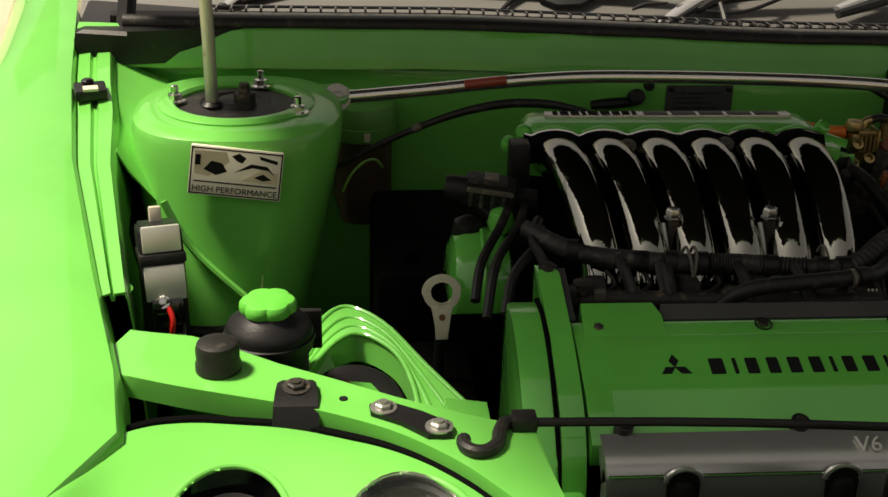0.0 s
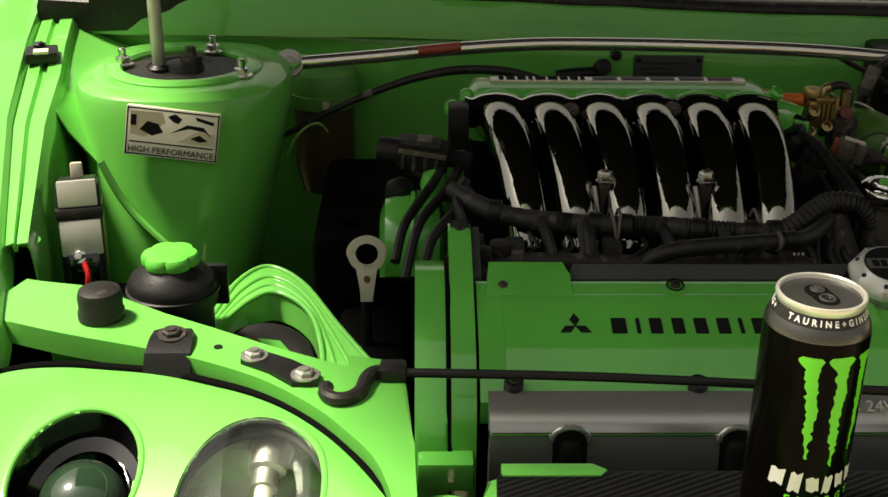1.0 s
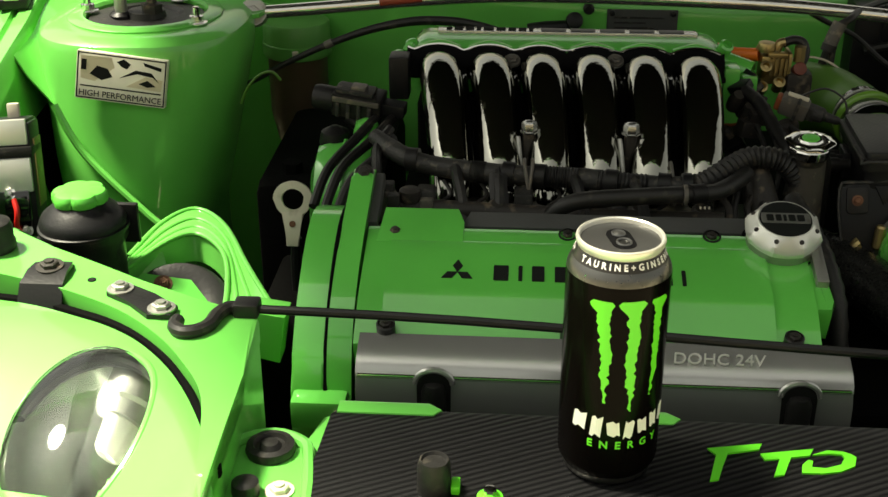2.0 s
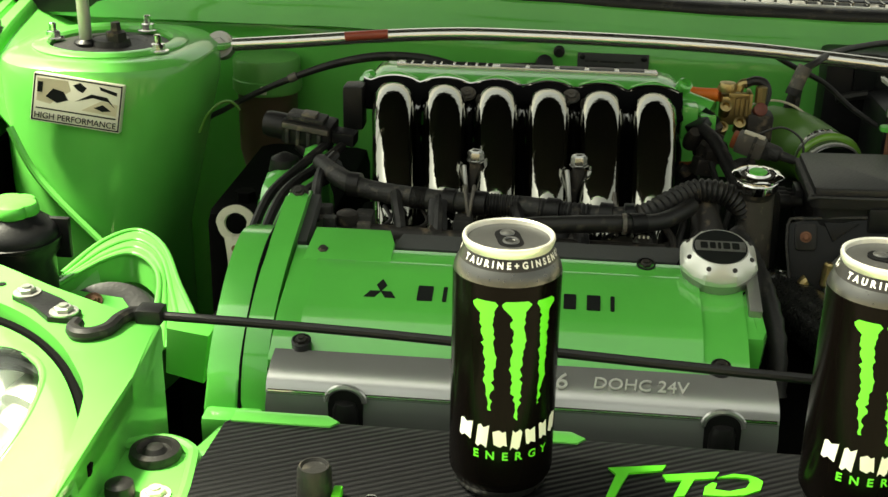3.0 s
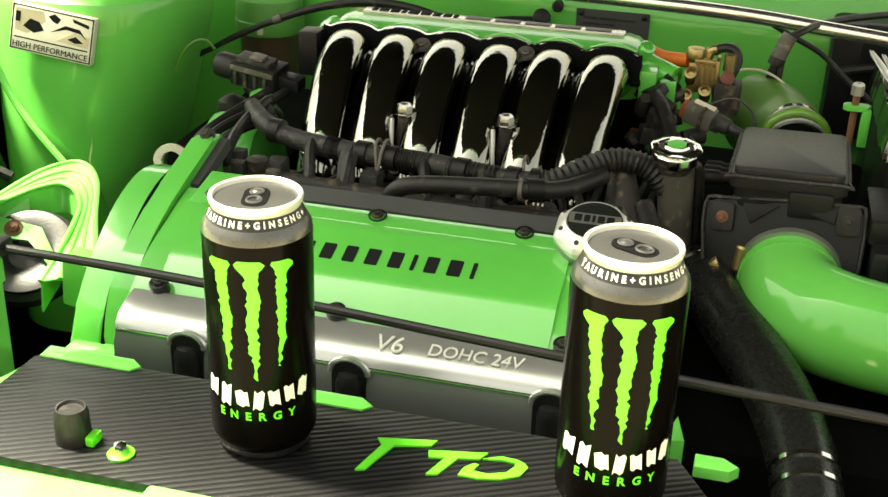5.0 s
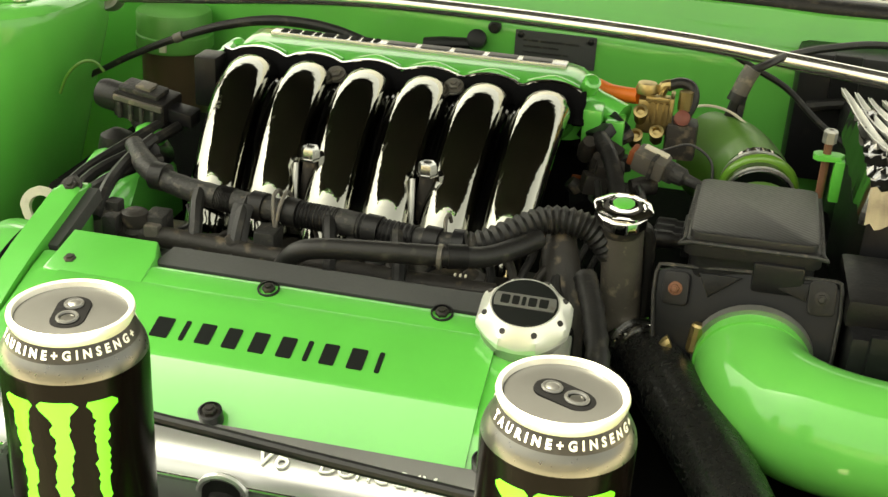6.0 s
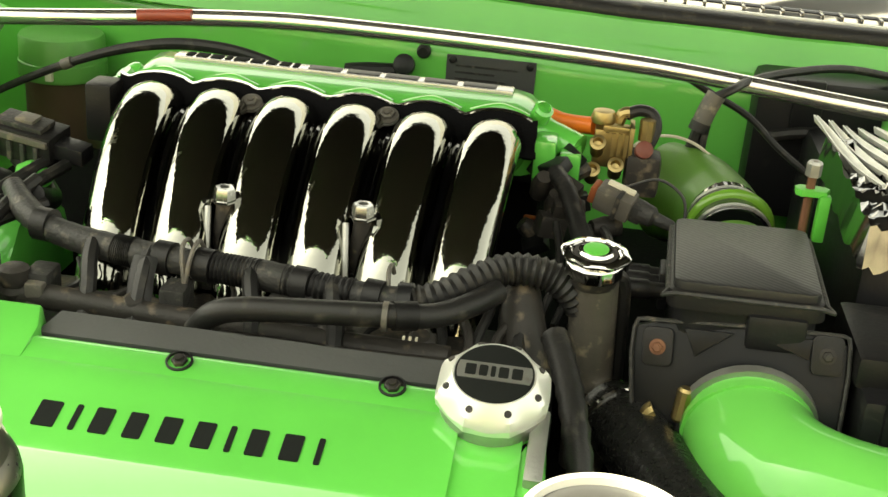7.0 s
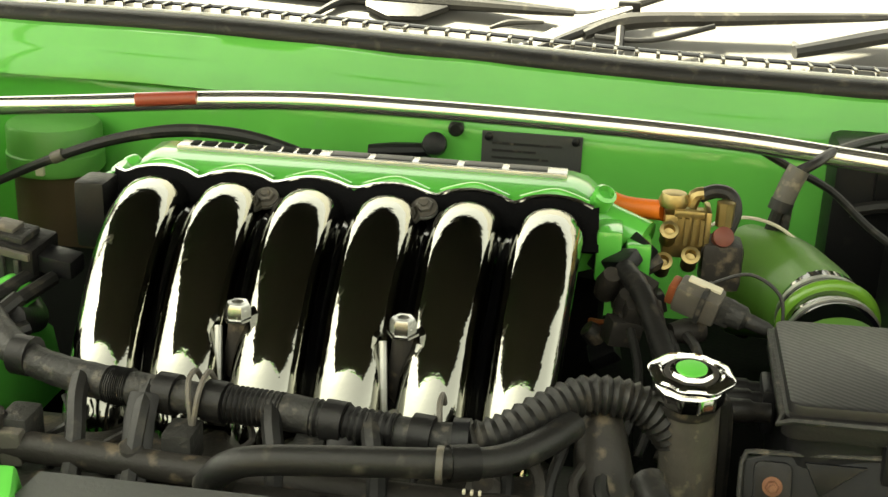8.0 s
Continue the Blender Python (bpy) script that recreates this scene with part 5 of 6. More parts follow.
bolt(wheel, tuple(PU @ Vector((-0.012, 0.018, 0.016))), (0.15, -0.55, 0.8), 0.006, rust)

# round fluid tank at the firewall
brake = thing("brake_reservoir", "stained brake fluid tank with a wide green screw cap", "reservoir", (-0.348, 0.872, 0.68), by=(-0.03, 0.062, -0.022))
BR = pose(-0.348, 0.872, -0.012)
part("tank", lathe([(0.032, 0.66), (0.041, 0.70), (0.041, 0.780), (0.043, 0.784)], BR, 28), tan, brake)
part("cap", lathe([(0.0455, 0.783), (0.0475, 0.786), (0.0475, 0.801), (0.0460, 0.8025), (0.0460, 0.826), (0.0440, 0.8295), (0.02, 0.831)], BR, 60, lambda a: 1 + 0.005 * math.cos(40 * a)), cap_faded, brake, "ribbed green cap")
part("tab", box((0.002, -0.051, 0.788), (0.010, -0.045, 0.799), BR, 0.001), pale, brake)

# grommet plate beside the carbon sheet
gp = thing("grommet_plate", "green recessed plate with a rubber grommet and fixings", "plate", (-0.228, -0.03, 0.743))
rim_line = [(-0.256, -0.072), (-0.258, -0.005), (-0.25, 0.012), (-0.23, 0.020), (-0.210, 0.012), (-0.202, -0.005), (-0.196, -0.068), (-0.226, -0.075), (-0.256, -0.072)]
part("rim", tube([(x, y, 0.747) for x, y in rim_line], 0.0045, 8, 4), green, gp)
part("floor_plate", prism(rim_line[:-1][::-1], 0.003, pose(0, 0, 0.7455)), green, gp)
part("grommet", lathe([(0.0165, 0.745), (0.0175, 0.748), (0.0165, 0.752), (0.012, 0.753), (0.0105, 0.750), (0.008, 0.750), (0.0055, 0.7535), (0.003, 0.754)], pose(-0.229, 0.001, 0), 32), rubber, gp, "round black rubber grommet")
part("knob", lathe([(0.009, 0.745), (0.0095, 0.749), (0.009, 0.755), (0.006, 0.757)], pose(-0.236, -0.047, 0), 20), rubber, gp, "black rubber knob")
bolt(gp, (-0.2145, -0.043, 0.7455), (0, 0, 1), 0.0065, pale)
post = thing("rubber_post", "dark rubber post with a lime clip on the carbon sheet", "rubber post", (-0.113, -0.040, 0.75))
part("post", lathe([(0.0115, 0.750), (0.0108, 0.770), (0.0095, 0.774), (0.0085, 0.774), (0.0075, 0.772)], pose(-0.113, -0.040, 0), 20), rubber, post)
part("clip", box((-0.102, -0.046, 0.7502), (-0.096, -0.034, 0.757), None, 0.0015), lime, post)
screw = thing("panel_screw", "green anodised screw and washer on the carbon sheet", "screw", (-0.0765, -0.047, 0.75))
part("washer", lathe([(0.0085, 0.7502), (0.0085, 0.7518), (0.006, 0.753), (0.0045, 0.755)], pose(-0.0765, -0.047, 0), 20), lime, screw)
part("head", lathe([(0.0042, 0.754), (0.0042, 0.758), (0.0025, 0.7585)], pose(-0.0765, -0.047, 0), 6), chrome, screw, "", 25)

# headlight unit
EDGE_X = [-0.66, -0.625, -0.603, -0.589, -0.571, -0.529, -0.444, -0.365, -0.324, -0.295, -0.275, -0.251, -0.240]
EDGE_Y = [-0.06, 0.04, 0.096, 0.134, 0.152, 0.162, 0.149, 0.114, 0.077, 0.036, 0.0, -0.057, -0.12]


def rear_edge(x):
    """The rounded rear edge of the headlight cover."""
    wide = min(0.022, max(0.0, -0.242 - x) * 0.7)
    return float(np.mean(np.interp(np.linspace(x - wide, x + wide, 11), EDGE_X, EDGE_Y)))


def lamp_z(x, y):
    d = rear_edge(x) - y
    return 0.778 - 0.16 * d - 0.9 * d * d + 0.010 * math.sin(min(d / 0.03, 1.57))


HOLES = ((-0.362, -0.002, 0.0505, 0.074), (-0.488, 0.038, 0.0455, 0.058))
lamp = thing("headlight", "lime green headlight cover with a round and a projector lamp", "headlight", (-0.43, 0.0, 0.6))
bm = bmesh.new()
grid = []
for i in range(91):
    x = -0.655 + 0.41 * i / 90
    y1 = rear_edge(x)
    row = []
    for j in range(71):
        y = y1 - (y1 + 0.26) * j / 70
        row.append((x, y))
    grid.append(row)
inside = lambda x, y: any(((x - cx) / a) ** 2 + ((y - cy) / b) ** 2 < 1 for cx, cy, a, b in HOLES)
verts = {}
for i in range(90):
    for j in range(70):
        quad = (grid[i][j], grid[i + 1][j], grid[i + 1][j + 1], grid[i][j + 1])
        cx, cy = sum(q[0] for q in quad) / 4, sum(q[1] for q in quad) / 4
        if inside(cx, cy):
            continue
        face = []
        for key, (x, y) in zip(((i, j), (i + 1, j), (i + 1, j + 1), (i, j + 1)), quad):
            if key not in verts:
                verts[key] = bm.verts.new((x, y, lamp_z(x, y) - (0.012 if j == 0 else 0)))
            face.append(verts[key])
        bm.faces.new(face)
part("cover", bm, green, lamp, "", 50)
# no seal here: the tube stands for shade in the open gap
part("gap_shade", tube([(x, rear_edge(x) + 0.003, 0.7725) for x in np.linspace(-0.64, -0.25, 40)], 0.0045, 8, 2), dark, lamp, "dark tube for the shaded gap along the cover")
for n, (cx, cy, a, b) in enumerate(HOLES):
    ang = np.linspace(0, 2 * math.pi, 41)
    pts = [(cx + (a + 0.001) * math.cos(t), cy + (b + 0.001) * math.sin(t)) for t in ang]
    part("lens_rim", tube([(x, y, lamp_z(x, y) - 0.0015) for x, y in pts], 0.0028, 10, 2), green, lamp)
    tilt = Matrix.Translation((cx, cy, lamp_z(cx, cy))) @ pose(0, 0, 0, 22, 0, 0)
    sx = Matrix.Diagonal((a, b, 1, 1))
    rings = []
    if n == 0:
        bowl = [(1.03, -0.004), (0.98, -0.018), (0.88, -0.045), (0.70, -0.066), (0.45, -0.078), (0.20, -0.082)]
        part("reflector", loft([[tuple(tilt @ sx @ Vector((r * math.cos(t), r * math.sin(t), h))) for t in ang[:-1]] for r, h in bowl], closed=True, cap=False), bowl_metal, lamp, "bright reflector bowl")
        SOCKET = tilt @ along((0.002, 0.050, -0.040), (0, -1, 0.12))
        part("bulb_holder", lathe([(0.010, -0.02), (0.010, 0.002), (0.007, 0.004), (0.007, 0.016)], SOCKET, 20), alloy_dull, lamp)
        part("bulb", lathe([(0.0045, 0.014), (0.0050, 0.018), (0.0050, 0.040), (0.003, 0.045), (0.001, 0.046)], SOCKET, 20), satin, lamp, "pale bulb")
        part("shade_bar", tube([tuple(tilt @ sx @ Vector((0.93 * math.cos(t), 0.93 * math.sin(t), -0.026))) for t in np.linspace(0.3, 2.84, 14)], 0.005, 8, 3), black, lamp)
    else:
        bowl = [(1.03, -0.004), (0.98, -0.02), (0.92, -0.03), (0.72, -0.034), (0.70, -0.030)]
        part("bezel", loft([[tuple(tilt @ sx @ Vector((r * math.cos(t), r * math.sin(t), h))) for t in ang[:-1]] for r, h in bowl], closed=True), black_gloss, lamp, "black projector bezel")
        part("projector_lens", lathe([(0.031, -0.040), (0.031, -0.030), (0.027, -0.020), (0.018, -0.013), (0.008, -0.010), (0.002, -0.0095)], tilt @ pose(0, 0, 0), 32), lens_green, lamp, "dark convex projector lens")
    dome = [(1.0, -0.003), (0.85, 0.004), (0.6, 0.009), (0.3, 0.012), (0.05, 0.0125)]
    if n == 0:
        clear = part("lens_glass", loft([[tuple(tilt @ sx @ Vector((r * math.cos(t), r * math.sin(t), h))) for t in ang[:-1]] for r, h in dome], closed=True, cap=True), glass, lamp, "clear lens")
        clear.visible_shadow = False


# ==== hoses, pipes and boxes round the engine
bar = thing("strut_brace", "polished tubular strut brace across the bay with a red sticker", "strut brace", (0.05, 0.75, 0.86))
bar_path = [(-0.408, 0.832, 0.832), (-0.30, 0.832, 0.842), (-0.20, 0.838, 0.8505), (-0.10, 0.840, 0.8565), (0.0, 0.838, 0.8575), (0.10, 0.828, 0.8585), (0.20, 0.816, 0.8585), (0.28, 0.810, 0.8555), (0.36, 0.798, 0.851), (0.45, 0.784, 0.846), (0.60, 0.768, 0.837)]
part("bar", tube(bar_path, 0.0085, 16, 8), brace_alloy, bar)
part("sticker", tube([(-0.249, 0.8300, 0.8495), (-0.222, 0.8315, 0.8520), (-0.195, 0.8335, 0.8543)], 0.0062, 12, 6), sticker_red, bar, "red sticker band")
part("bracket", prism([(-0.430, 0.785), (-0.400, 0.806), (-0.390, 0.85), (-0.42, 0.875), (-0.45, 0.87), (-0.465, 0.82)], 0.006, pose(0, 0, 0.838), 0.001), green, bar)
part("end_eye", lathe([(0.017, -0.012), (0.018, -0.008), (0.018, 0.008), (0.017, 0.012)], along((-0.412, 0.834, 0.831), (0.1, -1, 0.35)), 24), alloy_dull, bar)
bolt(bar, (-0.4108, 0.821, 0.8355), (0.1, -1, 0.35), 0.009, alloy_dull)
part("bracket", prism([(0.57, 0.745), (0.62, 0.745), (0.65, 0.79), (0.58, 0.80)], 0.006, pose(0, 0, 0.842), 0.001), green, bar)

vin = thing("identity_plate", "dark grey riveted plate on the green firewall", "plate", (0.094, 0.945, 0.797))
part("plate", box((0.046, 0.9395, 0.777), (0.141, 0.9425, 0.816), None, 0.001), strip_grey, vin)
for k in range(4):
    part("text_bar", box((0.056, 0.9388, 0.783 + k * 0.007), (0.122 - 0.012 * (k % 3), 0.9396, 0.7852 + k * 0.007)), dusty, vin)
for x in (0.0525, 0.1345):
    part("rivet", lathe([(0.0042, 0), (0.0038, 0.002), (0.002, 0.003)], along((x, 0.9395, 0.811), (0, -1, 0)), 14), black, vin)
plug = thing("firewall_plug", "black rubber plug in the green firewall", "rubber plug", (0.021, 0.944, 0.816))
part("plug", lathe([(0.0075, -0.02), (0.0075, 0.003), (0.005, 0.006)], along((0.021, 0.941, 0.816), (0, -1, 0)), 16), rubber, plug)
clips = thing("vacuum_valve", "small black valve with stubs beside the firewall", "valve", (-0.01, 0.86, 0.80), by=(-0.006, 0.088, -0.014))
part("valve_body", tube([(-0.055, 0.845, 0.804), (-0.03, 0.845, 0.806), (0.005, 0.848, 0.808)], [0.006, 0.008, 0.007], 10, 4), black, clips)
part("valve_head", lathe([(0.011, -0.01), (0.012, 0.0), (0.011, 0.008), (0.006, 0.010)], along((0.008, 0.845, 0.815), (0.1, -1, 0.4)), 18), black, clips)

cable = thing("brake_hose", "black rubber hose arching over the plenum", "hose", (-0.2, 0.80, 0.80))
part("hose_line", tube([(-0.46, 0.80, 0.60), (-0.45, 0.80, 0.70), (-0.43, 0.80, 0.738), (-0.40, 0.80, 0.757), (-0.366, 0.80, 0.776), (-0.31, 0.80, 0.802), (-0.255, 0.80, 0.822), (-0.201, 0.80, 0.833), (-0.149, 0.80, 0.833), (-0.107, 0.80, 0.825), (-0.085, 0.80, 0.815), (-0.07, 0.80, 0.795)], [0.0036, 0.0036, 0.0036, 0.0036, 0.004, 0.0044, 0.0052, 0.0058, 0.0058, 0.005, 0.005, 0.005], 10, 6), rubber, cable)
part("clamp", tube([(-0.316, 0.80, 0.7995), (-0.306, 0.80, 0.804)], 0.0056, 12, 2), alloy_grimy, cable)

# wiring harness in front of the runners
loom = thing("wiring_harness", "taped black wiring loom along the cylinder head", "wiring loom", (-0.05, 0.42, 0.75))
main = [(-0.215, 0.49, 0.795), (-0.19, 0.462, 0.789), (-0.16, 0.445, 0.784), (-0.11, 0.432, 0.782), (-0.05, 0.425, 0.782), (0.0, 0.420, 0.782), (0.05, 0.414, 0.780), (0.10, 0.408, 0.781)]
part("loom", tube(main, [0.0085, 0.0105, 0.0098, 0.0106, 0.0094, 0.0108, 0.0098, 0.0104], 12, 8, 0.0004), dusty, loom)
for x0, x1 in ((-0.112, -0.098), (-0.040, -0.006), (0.012, 0.060)):
    pts = [(x, float(np.interp(x, [p[0] for p in main], [p[1] for p in main])), float(np.interp(x, [p[0] for p in main], [p[2] for p in main]))) for x in np.linspace(x0, x1, 4)]
    part("corrugated_stretch", tube(pts, 0.0112, 14, 8, 0.0014), dusty_black, loom, "corrugated plastic stretch")
for x, lean in ((-0.06, 0.006), (-0.052, -0.004), (0.082, 0.004)):
    part("cable_tie", tube([(x, 0.442, 0.786), (x, 0.432, 0.7965), (x, 0.420, 0.796), (x + lean * 0.4, 0.412, 0.785), (x + lean, 0.408, 0.762)], 0.0017, 6, 4), alloy_grimy, loom, "grey cable tie")
for k, (x, y, z) in enumerate(((-0.172, 0.450, 0.786), (-0.075, 0.428, 0.782), (-0.045, 0.4245, 0.782), (0.025, 0.417, 0.781), (0.075, 0.411, 0.781))):
    part("tape_band", tube([(x - 0.006, y + 0.001, z), (x + 0.006, y - 0.001, z)], 0.0122, 14, 2), dusty_black, loom)
for x, y, dx in ((-0.128, 0.43, 0.010), (-0.085, 0.428, 0.002), (-0.012, 0.42, 0.012), (0.045, 0.415, 0.012)):
    part("branch", tube([(x, y, 0.786), (x + dx * 0.3, y - 0.014, 0.780), (x + dx * 0.8, y - 0.03, 0.765), (x + dx, y - 0.045, 0.745)], 0.0058, 8, 5), rubber, loom)
for x, w in ((-0.085, 0.009), (0.03, 0.008)):
    part("strap", tube([(x, 0.418, 0.786), (x, 0.408, 0.776), (x + 0.002, 0.398, 0.766), (x + 0.002, 0.385, 0.748)], w, 8, 4, flat=0.3), dusty_black, loom)
for k in range(7):
    x = -0.14 + 0.036 * k
    part("thin_wire", tube([(x, 0.432, 0.772), (x + 0.008, 0.420, 0.762), (x - 0.006, 0.412, 0.752), (x + 0.004, 0.40, 0.742)], 0.0021, 6, 4), grime if k % 2 else rubber, loom)
for x in (-0.155, -0.06, 0.012):
    part("connector", box((x - 0.009, 0.395, 0.752), (x + 0.009, 0.418, 0.774), pose(0, 0, 0, 0, 0, 0), 0.003), dusty, loom)
corr = thing("corrugated_sleeve", "black corrugated cable sleeve curving past the filler neck", "cable sleeve", (0.15, 0.43, 0.77))
part("sleeve", tube([(0.098, 0.407, 0.781), (0.118, 0.414, 0.786), (0.140, 0.430, 0.794), (0.160, 0.443, 0.799), (0.182, 0.446, 0.798), (0.198, 0.446, 0.791), (0.210, 0.450, 0.776)], 0.0118, 14, 8, 0.0022), rubber, corr)
part("tape_band", tube([(0.092, 0.4075, 0.781), (0.101, 0.4075, 0.7815)], 0.0138, 14, 2), black, corr)
heater = thing("coolant_hose", "short black coolant hose behind the valve cover", "hose", (0.05, 0.365, 0.77))
part("hose_line", tube([(-0.035, 0.372, 0.760), (-0.022, 0.366, 0.776), (0.0, 0.364, 0.784), (0.05, 0.366, 0.788), (0.095, 0.372, 0.789), (0.120, 0.384, 0.787), (0.140, 0.404, 0.788), (0.155, 0.425, 0.790)], 0.0082, 12, 6), rubber, heater)
part("hose_cuff", tube([(0.094, 0.3715, 0.789), (0.108, 0.3775, 0.788)], 0.0096, 14, 2), dusty_black, heater)
part("hose_clip", tube([(0.088, 0.3692, 0.789), (0.0915, 0.3694, 0.789)], 0.0100, 14, 2), alloy_grimy, heater, "grey hose clip")
rail_pipe = thing("fuel_rail", "grimy metal fuel rail along the head", "fuel rail", (-0.05, 0.395, 0.75))
part("pipe", tube([(-0.195, 0.398, 0.758), (-0.10, 0.394, 0.7565), (0.0, 0.390, 0.755), (0.13, 0.385, 0.756)], 0.0088, 12, 5), grime, rail_pipe)
part("end_block", box((-0.205, 0.386, 0.745), (-0.184, 0.408, 0.772), None, 0.003), alloy_grimy, rail_pipe)
part("end_block", lathe([(0.009, 0), (0.0105, 0.004), (0.0105, 0.012), (0.007, 0.014)], pose(-0.170, 0.396, 0.764), 14), grime, rail_pipe)
part("end_block", box((-0.160, 0.388, 0.748), (-0.147, 0.403, 0.769), None, 0.002), alloy_grimy, rail_pipe)
part("pipe", tube([(-0.02, 0.375, 0.752), (0.06, 0.372, 0.752), (0.15, 0.37, 0.756)], 0.009, 12, 5), grime, rail_pipe)
for x in (-0.17, -0.085, -0.02, 0.05, 0.11):
    part("injector", lathe([(0.008, -0.03), (0.0095, -0.01), (0.0095, 0.003), (0.006, 0.007)], along((x, 0.396, 0.760), (0, -0.4, 0.9)), 12), grime, rail_pipe)
for x in (0.104, 0.108, 0.112):
    tag = thing("paint_mark", "small cream paint mark by the hose end", "paint mark", (x, 0.358, 0.778))
    part("mark", box((x - 0.0012, 0.3580, 0.7800), (x + 0.0004, 0.3605, 0.7822), pose(0, 0, 0), 0.0004), pale, tag)

# radiator filler neck
filler = thing("coolant_filler", "dull metal coolant filler neck with a bright wing cap", "filler neck", (0.22, 0.45, 0.66))
part("neck", tube([(0.226, 0.470, 0.62), (0.224, 0.462, 0.70), (0.219, 0.451, 0.78), (0.217, 0.447, 0.812)], 0.0165, 20, 4), alloy_grimy, filler)
NK = along((0.2165, 0.446, 0.811), (-0.03, -0.10, 1)) @ Matrix.Scale(0.87, 4)
part("collar", lathe([(0.0185, -0.018), (0.0195, -0.014), (0.0195, -0.002), (0.0185, 0.0)], NK, 24), grime, filler)
part("cap", lathe([(0.0205, 0.001), (0.0225, 0.003), (0.0252, 0.0055), (0.0255, 0.0075), (0.0240, 0.0088), (0.0190, 0.0094), (0.0175, 0.0080), (0.0135, 0.0080), (0.0120, 0.0108), (0.006, 0.0112)], NK, 64, lambda a: 1 + 0.07 * math.cos(2 * a + 0.3) + 0.03 * math.cos(8 * a)), chrome, filler, "bright pressed wing cap")
part("cap_skirt", lathe([(0.0212, -0.010), (0.0222, -0.008), (0.0222, 0.0005), (0.021, 0.002)], NK, 48, lambda a: 1 + 0.02 * math.cos(12 * a)), chrome, filler, "crimped chrome skirt")
part("cap_recess", lathe([(0.0172, 0.0078), (0.0170, 0.0086), (0.0140, 0.0086), (0.0138, 0.0078)], NK, 32), grime, filler, "dark pressed ring")
part("cap_label", lathe([(0.0098, 0.0105), (0.0098, 0.0116), (0.0085, 0.0118)], NK, 24), green_cap, filler, "green cap label")
part("side_pipe", tube([(0.242, 0.475, 0.64), (0.241, 0.468, 0.72), (0.238, 0.462, 0.785), (0.232, 0.458, 0.797)], 0.006, 10, 4), rubber, filler)
boot = thing("rubber_boot", "dusty grey rubber boot beside the filler neck", "rubber boot", (0.172, 0.43, 0.68))
part("boot", tube([(0.170, 0.455, 0.785), (0.172, 0.440, 0.765), (0.178, 0.425, 0.735), (0.182, 0.41, 0.69)], [0.011, 0.016, 0.019, 0.018], 14, 5), grime, boot)
side = thing("breather_hose", "ribbed black breather hose beside the oil cap", "hose", (0.21, 0.34, 0.70))
part("hose_line", tube([(0.196, 0.405, 0.772), (0.206, 0.375, 0.762), (0.216, 0.335, 0.745), (0.224, 0.30, 0.715), (0.226, 0.28, 0.67)], 0.0095, 12, 6, 0.0012), rubber, side)

# air box, bracket and the green intake elbow
airbox = thing("air_box", "matt black air filter box with a stepped lid", "air box", (0.32, 0.48, 0.66))
AB = basis((0.319, 0.4935, 0.8105), (0.092, -0.004, 0.003), (0.0, 0.105, -0.002))
part("lid", prism(round_rect(0.095, 0.124, 0.008, 4), 0.006, AB, 0.002), weave_plastic, airbox, "flat black lid with a fine grain")
part("lid_skirt", prism(round_rect(0.102, 0.132, 0.009, 4), 0.012, AB @ pose(0, 0, -0.006), 0.003), dusty_black, airbox)
part("box_body", prism(round_rect(0.094, 0.124, 0.01, 4), 0.10, AB @ pose(0, 0, -0.018)), black, airbox)
part("lid_step", box((0.002, -0.070, -0.040), (0.040, -0.058, -0.016), AB, 0.003), black, airbox)
part("lid_rim", tube([tuple(AB @ Vector((x, y, -0.0075))) for x, y in ((-0.050, 0.060), (-0.051, -0.060), (-0.046, -0.0655), (0.046, -0.0655), (0.051, -0.060), (0.050, 0.060))], 0.0018, 6, 2), dusty, airbox, "pale edge")
part("lid_clip", box((-0.056, 0.0, -0.05), (-0.048, 0.03, -0.022), AB, 0.002), black, airbox)
for k in range(3):
    part("plug_barrel", lathe([(0.004, -0.002), (0.0072, 0.0), (0.0072, 0.014), (0.0058, 0.016), (0.0058, 0.026)], AB @ pose(-0.078, -0.012 + k * 0.019, -0.030 - k * 0.002, 0, 90, 0), 14), dusty_black, airbox)
holder = thing("air_box_bracket", "black intake flange bracket with two bolts", "bracket", (0.32, 0.415, 0.68))
BK = basis((0.3195, 0.416, 0.744), (0.108, -0.012, 0.008), (0, 0.35, 0.93))
shape = [(-0.072, 0.036), (-0.05, 0.042), (0.05, 0.044), (0.068, 0.036), (0.066, -0.02), (0.05, -0.06), (-0.05, -0.06), (-0.068, -0.02)]
part("plate", prism(shape[::-1], 0.012, BK, 0.003), satin_black, holder)
for x, y in ((-0.0545, 0.024), (0.0535, 0.030)):
    part("pad", prism(round_rect(0.020, 0.026, 0.004, 3), 0.006, BK @ pose(x, y, 0.005), 0.001), dusty_black, holder)
    bolt(holder, tuple(BK @ Vector((x, y, 0.0055))), tuple(BK.to_3x3() @ Vector((0, 0, 1))), 0.0036, rust if x < 0 else grime)
part("web", prism([(-0.038, 0.038), (-0.006, 0.038), (-0.030, 0.020)], 0.005, BK @ pose(0, 0, 0.004), 0.001), satin_black, holder)
part("web", prism([(0.012, 0.036), (0.044, 0.040), (0.042, 0.026)], 0.005, BK @ pose(0, 0, 0.004), 0.001), satin_black, holder)
part("edge_bead", tube([tuple(BK @ Vector((x, y, 0.001))) for x, y in ((-0.068, -0.02), (-0.071, 0.035), (-0.05, 0.0415), (0.05, 0.0435), (0.067, 0.036), (0.065, -0.02))], 0.0016, 6, 3), dusty, holder, "paler edge bead")
